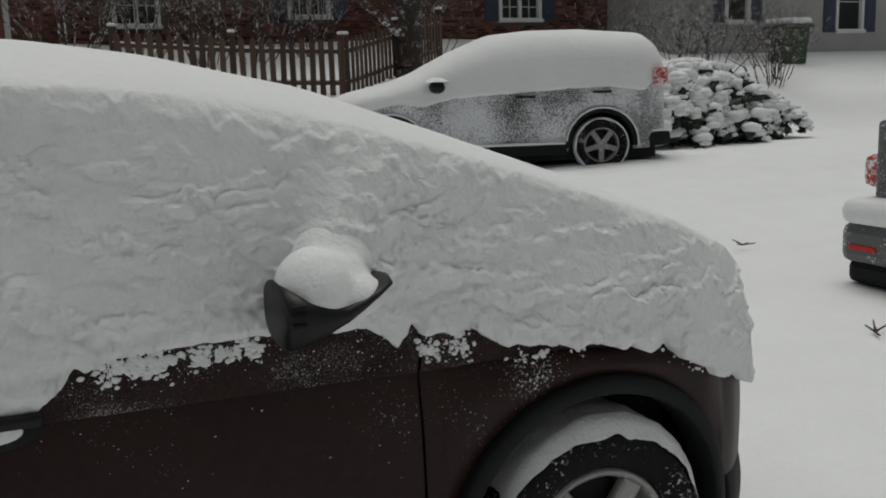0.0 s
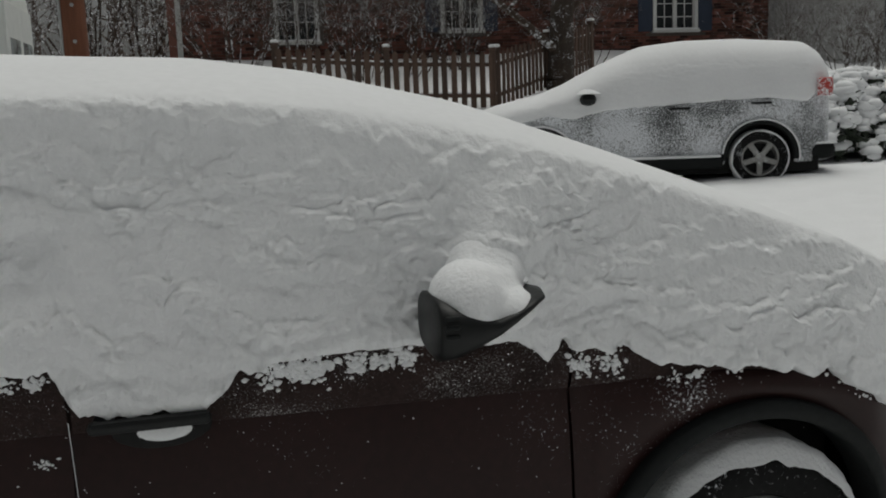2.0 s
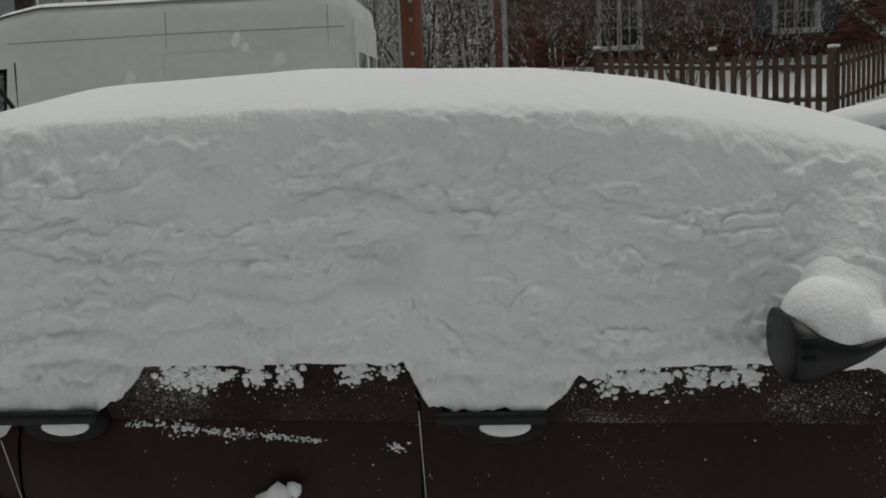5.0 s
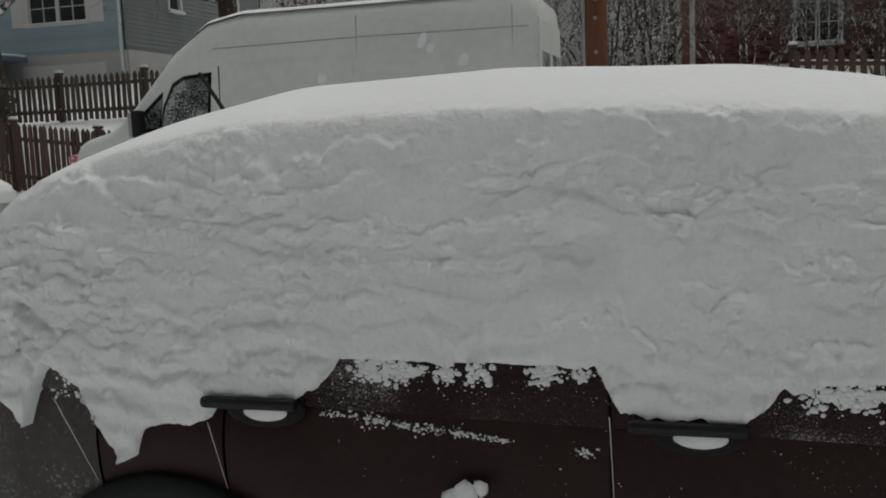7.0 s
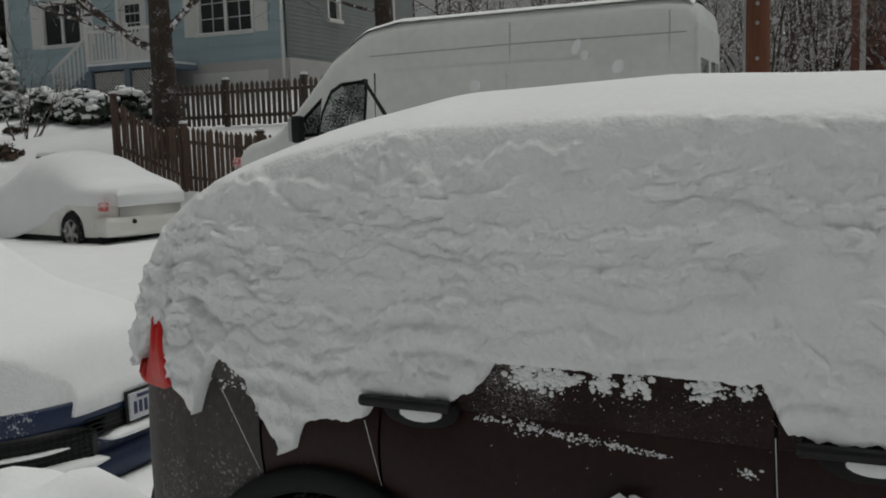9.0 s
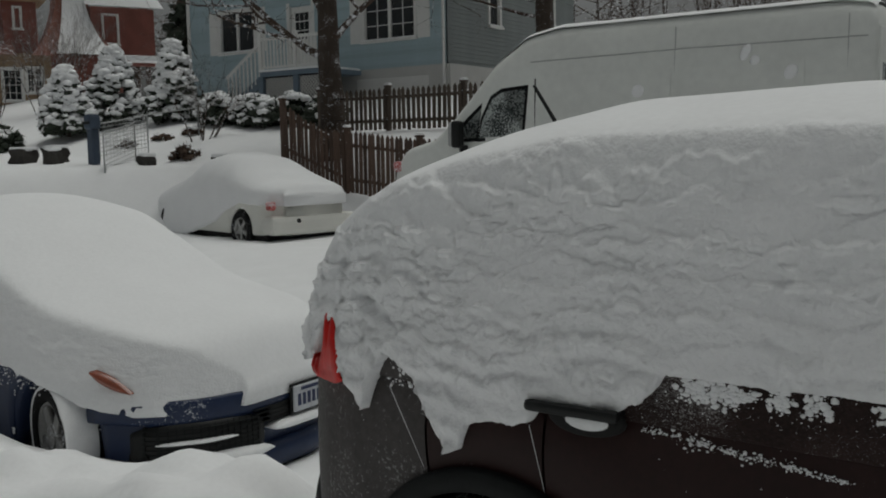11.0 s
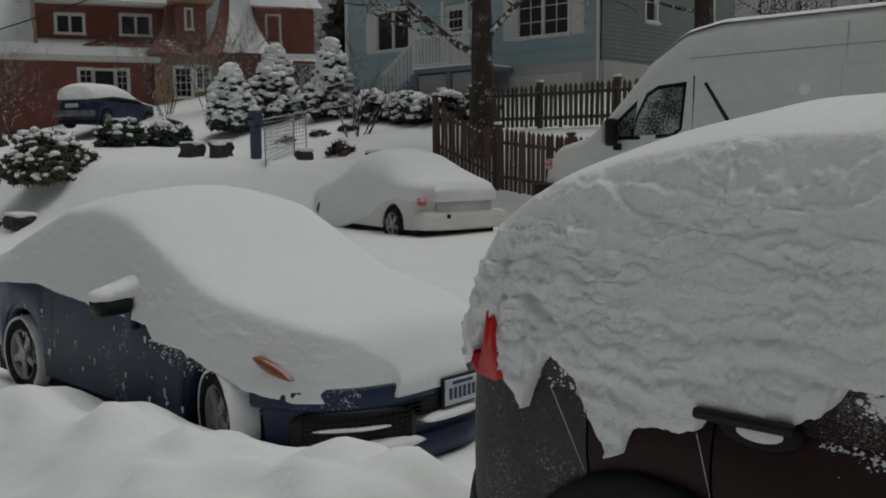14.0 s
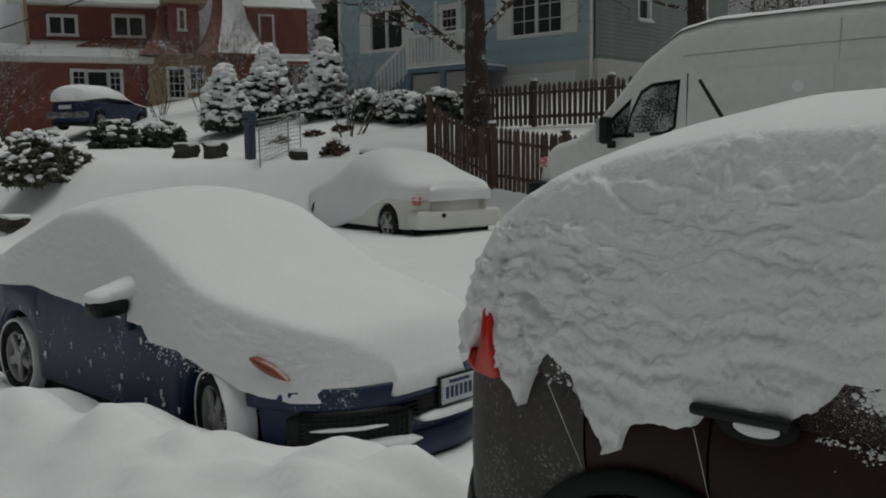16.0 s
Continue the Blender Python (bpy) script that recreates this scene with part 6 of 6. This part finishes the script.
def conifer(x, y, h, r, label, seed, z=None):
    rnd8 = random.Random(seed)
    z = float(ground_z(x, y)) if z is None else z
    t = thing("conifer", pose(x, y, z - 0.1), label, "tree", "snowy conifers in the yard")
    part("trunk", tube((0, 0, 0), (0, 0, h * 0.9), 0.09, 0.02), BARK, t)
    dark, snow = [], []
    n = int(420 * h / 2.0)
    for k in range(n):
        f = rnd8.random() ** 1.35
        a_ = rnd8.uniform(0, 6.283)
        lump = 1 + 0.16 * math.sin(3 * a_ + 9 * f + seed) + 0.10 * math.sin(7 * a_ - 14 * f)
        rad = r * ((1 - f) ** 0.72) * lump * rnd8.uniform(0.72, 1.04) * (0.75 + 0.25 * min(1, f * 7))
        zz_ = 0.06 * h + f * h * 0.94
        dark.append((math.cos(a_) * rad, math.sin(a_) * rad, zz_, rnd8.uniform(0.7, 1.2)))
        if rnd8.random() < 0.80 + 0.2 * f:
            snow.append((math.cos(a_) * rad * 0.99, math.sin(a_) * rad * 0.99, zz_ + 0.07, rnd8.uniform(0.6, 1.25) * (1 + 0.35 * f)))
    V, F = tufts(rnd8, dark, 0.105, 0.7)
    V2, F2 = needle_spray(rnd8, dark, 0.13)
    mesh("crown", np.concatenate([V, V2]), F.tolist() + (F2 + len(V)).tolist(), NEEDLE, t, "dark evergreen needles")
    V, F = tufts(rnd8, snow, 0.118, 0.62, 2, 0.16)
    mesh("snow_load", V, F, SNOW, t, "snow pads on the boughs", smooth=True)
    return t


def mound_bush(x, y, rx, ry, h, label, seed, mat=None, snowiness=0.6, size=0.11, n=260, z=None, pads=1.0, droop=False):
    rnd9 = random.Random(seed)
    z = float(ground_z(x, y)) if z is None else z
    t = thing("bush", pose(x, y, z - 0.04), label, "bush")
    segs = []
    for _ in range(8):
        a_ = rnd9.uniform(0, 6.28)
        grow(rnd9, (0, 0, 0), (math.cos(a_), math.sin(a_), 1.0), h * 0.6, 0.02, 1, segs)
    limbs_part("twigwork", segs, BARK, t, n=4)
    dark, snow = [], []
    for _ in range(n):
        a_, f = rnd9.uniform(0, 6.283), rnd9.random()
        el = math.acos(1 - f)
        lump = 1 + 0.18 * math.sin(4 * a_ + seed) + 0.12 * math.sin(9 * a_ + 5 * f)
        k = lump * rnd9.uniform(0.7, 1.05)
        px, py, pz = math.cos(a_) * math.sin(el) * rx * k, math.sin(a_) * math.sin(el) * ry * k, h * (0.08 + 0.92 * math.cos(el) * (0.8 + 0.2 * k))
        dark.append((px, py, pz, rnd9.uniform(0.7, 1.3)))
        if rnd9.random() < snowiness * (0.35 + 0.65 * math.cos(el)):
            snow.append((px, py, pz + 0.06, rnd9.uniform(0.6, 1.3)))
            if droop and rnd9.random() < 0.8:
                snow.append((px * 1.07, py * 1.07, pz - 0.02, rnd9.uniform(0.5, 0.8)))
    V, F = tufts(rnd9, dark, size, 0.75)
    V2, F2 = needle_spray(rnd9, dark, size * 1.35)
    mesh("foliage", np.concatenate([V, V2]), F.tolist() + (F2 + len(V)).tolist(), mat or NEEDLE, t)
    if snow:
        V, F = tufts(rnd9, snow, size * pads, 0.6, 2, 0.10)
        tagged(mesh("snow_load", V, F, SNOW, t, smooth=True), "snow pads on the branches", kind="stuff")
    return t


# yard of the blue and red houses
conifer(-23.3, 16.0, 1.85, 0.85, "rounded conifer loaded with snow in the yard", 3, z=2.30)
conifer(-23.2, 17.5, 2.25, 0.95, "tall broad conifer loaded with snow", 4, z=2.55)
conifer(-21.3, 18.1, 2.25, 0.80, "pointed conifer loaded with snow near the blue house", 5, z=2.60)
bare_tree(-13.62, 16.0, "grey-barked bare street tree behind the picket fence", 0.30, 3.6, 11,
          [(2.25, (-1.0, -0.1, 0.35), 2.4, 0.10), (2.5, (0.9, 0.1, 0.8), 2.2, 0.09), (2.9, (-0.6, 0.5, 0.9), 2.0, 0.08)], lean=(-0.12, 0.0))
bare_tree(7.1, 17.6, "dark bare tree beside the picket fence", 0.27, 3.2, 12, [(0.9, (-0.9, -0.2, 0.75), 2.0, 0.10), (1.6, (0.9, 0.2, 0.9), 1.8, 0.08)], lean=(0.1, 0))
bare_tree(-11.8, 22.6, "brown bare tree beside the blue house", 0.28, 5.0, 13, [(2.6, (-1.0, -0.3, 0.3), 2.0, 0.06), (3.0, (0.9, -0.3, 0.3), 2.0, 0.05), (2.2, (-0.9, -0.6, 0.15), 2.2, 0.05)])
twig_bush(-18.4, 16.3, "small bare ornamental tree in the snowy yard", 1.5, 0.9, 5, 21, r=0.03, depth=3, name="small_tree")
mound_bush(-17.25, 14.9, 0.30, 0.30, 0.32, "small dry brown shrub poking out of snow", 22, BROWN_LEAF, 0.3, 0.06, 70)
for k, (x, y) in enumerate(((-20.2, 15.6), (-19.7, 16.3), (-19.2, 16.9))):
    mound_bush(x, y, 0.32, 0.25, 0.16, "low shrub flattened under the snow", 23 + k, BROWN_LEAF, 0.5, 0.05, 50)
for k, (x, y, r, h) in enumerate(((-19.3, 18.0, 0.6, 0.75), (-18.4, 18.2, 0.55, 0.7), (-17.6, 18.0, 0.6, 0.65), (-16.8, 18.2, 0.55, 0.75), (-15.9, 18.4, 0.5, 0.6), (-20.2, 18.6, 0.6, 0.6))):
    mound_bush(x, y, r, r, h, "snow-laden foundation shrub below the porch", 30 + k, NEEDLE, 0.8, 0.11, 150, pads=1.15)
mound_bush(-21.3, 9.6, 0.95, 0.9, 1.2, "brown-green yew bush dusted with snow", 41, YEW, 0.75, 0.085, 620)
mound_bush(-25.1, 13.5, 0.75, 0.6, 0.75, "low dark shrub with snow caps", 42, NEEDLE, 0.5, 0.12, 140)
mound_bush(-24.7, 14.7, 0.7, 0.6, 0.65, "low dark shrub with snow caps", 43, NEEDLE, 0.5, 0.12, 140)
mound_bush(-30.5, 11.5, 0.9, 0.8, 0.7, "brown shrub before the red house", 44, BROWN_LEAF, 0.4, 0.12, 120)
for k, (x, y) in enumerate(((-29.8, 17.8), (-28.4, 18.6), (-27.2, 19.0), (-31.5, 13.0))):
    twig_bush(x, y, "tall bare twiggy shrub in front of the red house", 2.6, 0.7, 9, 50 + k, r=0.022, depth=3)
mound_bush(-24.6, 22.5, 1.4, 1.2, 4.6, "dark evergreen hedge behind the yard", 47, NEEDLE, 0.12, 0.22, 420)
mound_bush(-23.0, 24.0, 1.2, 1.2, 5.5, "dark evergreen hedge behind the yard", 48, NEEDLE, 0.12, 0.22, 420)

# right of the grey car: evergreen bushes under heavy snow
mound_bush(10.0, 12.9, 1.25, 1.0, 1.30, "drooping evergreen bush bent under heavy snow", 61, NEEDLE, 0.98, 0.08, 1100, pads=1.6, droop=True)
mound_bush(11.55, 13.3, 1.0, 0.8, 0.85, "low evergreen bush bent under heavy snow", 62, NEEDLE, 0.95, 0.075, 700, pads=1.5, droop=True)
for k, (x, y, h, sp) in enumerate(((12.2, 15.6, 1.9, 0.8), (13.2, 16.0, 2.0, 0.8), (14.4, 15.6, 1.5, 0.9), (15.2, 16.2, 1.4, 1.0), (11.2, 16.4, 1.8, 0.7))):
    twig_bush(x, y, "bare reddish-brown multi-stemmed shrub", h, sp, 16, 70 + k, r=0.014, depth=2, group="bare shrubs along the front")
for k, (x, y, h) in enumerate(((0.9, 19.6, 2.2), (2.2, 20.0, 2.5), (3.4, 19.5, 2.3), (4.6, 20.2, 2.4), (5.9, 20.6, 2.2), (8.8, 20.5, 1.8))):
    twig_bush(x, y, "tall tangled bare shrub against the brick house", h, 1.1, 22, 80 + k, r=0.013, depth=3, group="bare shrubs along the brick house")

# woods between the van and the brick house
for k, (x, y) in enumerate(((-6.5, 29), (-4.8, 27), (-3.4, 31), (-2.4, 26.0), (-1.2, 28), (-8.2, 31))):
    twig_bush(x, y, "bare saplings on the snowy hillside", 4.2, 1.2, 9, 100 + k, r=0.035, depth=3, group="bare saplings on the hillside", name="sapling")
bk2 = [(-60, 60), (-40, 52), (-15, 48), (5, 48), (30, 50), (60, 60)]
segs = []
rw = random.Random(6)
for k in range(150):
    x, y = rw.uniform(-60, 45), rw.uniform(42, 60)
    h = rw.uniform(5, 9)
    z = float(ground_z(x, 30)) + 0.5
    segs.append(((x, y, z), (x + rw.gauss(0, 0.3), y, z + h), 0.16, 0.04))
    for _ in range(16):
        f = rw.uniform(0.2, 1.0)
        a_ = rw.uniform(0, 6.28)
        p = (x, y, z + h * f)
        segs.append((p, (x + math.cos(a_) * 1.6, y + math.sin(a_) * 1.6, z + h * f + rw.uniform(0.2, 1.4)), 0.045, 0.012))
V, F = prisms(segs, 4)
ob = mesh("far_woods", V, F, TWIG)
tagged(ob, "bare winter woods on the far hillside", "trees", kind="stuff")

# ---- yard details ----
zb_ = float(ground_z(17.35, 18.2))
bn = thing("wheelie_bin", pose(17.35, 18.2, zb_ - 0.05), "dark green wheeled bin with a snow cap by the wall", "bin")
bm = bmesh.new()
add_box(bm, -0.38, 0.38, -0.36, 0.36, 0, 0.85, 0.04)
for v in bm.verts:
    v.co.x *= 0.85 + 0.18 * v.co.z
    v.co.y *= 0.85 + 0.18 * v.co.z
part("body", bm, GREEN_BIN, bn)
part("lid", box(-0.44, 0.44, -0.42, 0.42, 0.86, 0.94, bevel=0.03), GREEN_BIN, bn)
part("lid_snow", box(-0.42, 0.42, -0.40, 0.40, 0.94, 1.10, bevel=0.075), SNOW, bn, smooth=True)

# blue post with a hood, beside a snowed-in stair with rails
px_, py_ = -17.9, 12.9
zq = float(ground_z(px_, py_))
mb = thing("mailbox_post", pose(px_, py_, zq - 0.1), "dusty blue post box on a square pillar", "mailbox")
part("pillar", box(-0.10, 0.10, -0.09, 0.09, 0, 0.86, bevel=0.015), BLUE_METAL, mb)
part("box", box(-0.14, 0.14, -0.14, 0.14, 0.86, 1.20, bevel=0.06), BLUE_METAL, mb)
part("slot", box(-0.10, 0.10, -0.155, -0.135, 0.98, 1.04, bevel=0.004), BLACK, mb)
part("cap_snow", box(-0.11, 0.11, -0.11, 0.11, 1.19, 1.25, bevel=0.028), SNOW, mb)
rl = thing("stair_railing", pose(-18.6, 14.2, float(ground_z(-18.6, 14.2))), "thin galvanised handrail with mesh panels, half buried", "railing")
def rail_run(pts, panel=True):
    for (x, y, z), (x2, y2, z2) in zip(pts[:-1], pts[1:]):
        part("handrail", tube((x, y, z + 0.85), (x2, y2, z2 + 0.85), 0.018), METAL, rl)
        part("upright", tube((x, y, z - 0.2), (x, y, z + 0.85), 0.018), METAL, rl)
        part("upright", tube((x2, y2, z2 - 0.2), (x2, y2, z2 + 0.85), 0.018), METAL, rl)
        if panel:
            bm = bmesh.new()
            for k in range(1, 9):
                f = k / 9
                add_tube(bm, (x, y, z + 0.85 * f), (x2, y2, z2 + 0.85 * f), 0.008, 0.008, 4)
            for k in range(1, 14):
                f = k / 14
                add_tube(bm, (x + (x2 - x) * f, y + (y2 - y) * f, z + (z2 - z) * f), (x + (x2 - x) * f, y + (y2 - y) * f, z + (z2 - z) * f + 0.85), 0.006, 0.006, 4)
            part("mesh_panel", bm, METAL, rl, "snow-clogged wire mesh")
rail_run([(1.6, -1.7, -0.25), (0.2, 0.2, 0.05)])
rail_run([(-0.6, -0.2, 0.05), (-0.2, 0.9, 0.25)])
rail_run([(0.2, 0.2, 0.2), (-0.3, 2.6, 0.5), (-0.6, 4.2, 0.9)], panel=False)


def stones(label, places, seed):
    rs = random.Random(seed)
    for x, y, sx, sy, sz, dz in places:
        bm = bmesh.new()
        bmesh.ops.create_cube(bm, size=1)
        bmesh.ops.subdivide_edges(bm, edges=bm.edges[:], cuts=2, use_grid_fill=True)
        for v in bm.verts:
            v.co = Vector((v.co.x * sx, v.co.y * sy, v.co.z * sz)) * rs.uniform(0.82, 1.12)
        ob = part("wall_stone", bm, STONE, at=pose(x, y, float(ground_z(x, y)) + dz, 0, 0, rs.uniform(-15, 15)))
        tagged(ob, label, "stone", "stones of the yard's low wall")
        cap = bmesh.new()
        add_box(cap, -sx * 0.5, sx * 0.5, -sy * 0.5, sy * 0.5, sz * 0.42, sz * 0.42 + 0.10, 0.04)
        ob = part("stone_snow", cap, SNOW, at=ob.matrix_basis.copy(), smooth=True)
        tagged(ob, "snow capping a wall stone", "snow")


stones("dark rough stone of a low retaining wall", [(-19.6, 12.3, 0.5, 0.4, 0.4, 0.10), (-19.3, 12.9, 0.6, 0.4, 0.35, 0.14), (-18.8, 12.5, 0.25, 0.3, 0.4, 0.10), (-20.6, 8.6, 0.9, 0.5, 0.3, 0.02), (-21.6, 8.4, 0.5, 0.4, 0.25, 0.0),
        (-15.6, 14.6, 0.5, 0.4, 0.28, 0.06), (-15.0, 14.7, 0.45, 0.4, 0.26, 0.06), (-17.0, 13.6, 0.35, 0.3, 0.3, 0.05)], 5)

# far dark car before the red house
F_ = pose(-30.4, 15.9, float(ground_z(-30.4, 15.9)) - 0.02, 0, 0, 117) @ Matrix.Diagonal((0.9, 0.9, 0.9, 1))
far_car, _h = snowy_car(F_, "dark blue SUV half covered in snow before the red house", BLUE_PAINT, None, 4.3, 1.8, (1.3, -1.3), 0.33, 0.21, 0.28,
                        [(-2.15, 0.95), (0.8, 0.95), (2.15, 0.8)], [(-2.18, 1.0), (-1, 1.15), (0.6, 1.1), (1, 0.95), (2.18, 0.85)],
                        [(-2.18, 1.2), (-2.0, 1.5), (-1.6, 1.62), (-0.4, 1.64), (0.2, 1.5), (0.8, 1.12), (1.4, 1.02), (2.1, 0.95), (2.18, 0.8)], n=2.8, seed=120, mid=[(-2.1, 1.0), (2.1, 0.85)], splits=(-1.0, 0, 0.9), snow_label="snow over a far parked car", res=80, ripple=0.003)
part("rear_plate", box(-2.17, -2.14, -0.26, 0.26, 0.72, 0.86), PLATE, far_car)
part("rear_bumper", box(-2.22, -1.9, -0.8, 0.8, 0.40, 0.62, bevel=0.06), SILVER, far_car)
# twigs of litter on the street snow
for k, (x, y) in enumerate(((5.33, 5.95), (4.35, 3.75), (3.85, 2.85))):
    bm = bmesh.new()
    rs = random.Random(k)
    z = float(ground_z(x, y)) + 0.03
    for _ in range(5):
        add_tube(bm, (x, y, z), (x + rs.gauss(0, 0.06), y + rs.gauss(0, 0.06), z + rs.uniform(0, 0.05)), 0.008, 0.004, 5)
    tagged(part("dead_leaf", bm, BROWN_LEAF), "withered leaf sprig lying on snow", "leaf")

brick_front()
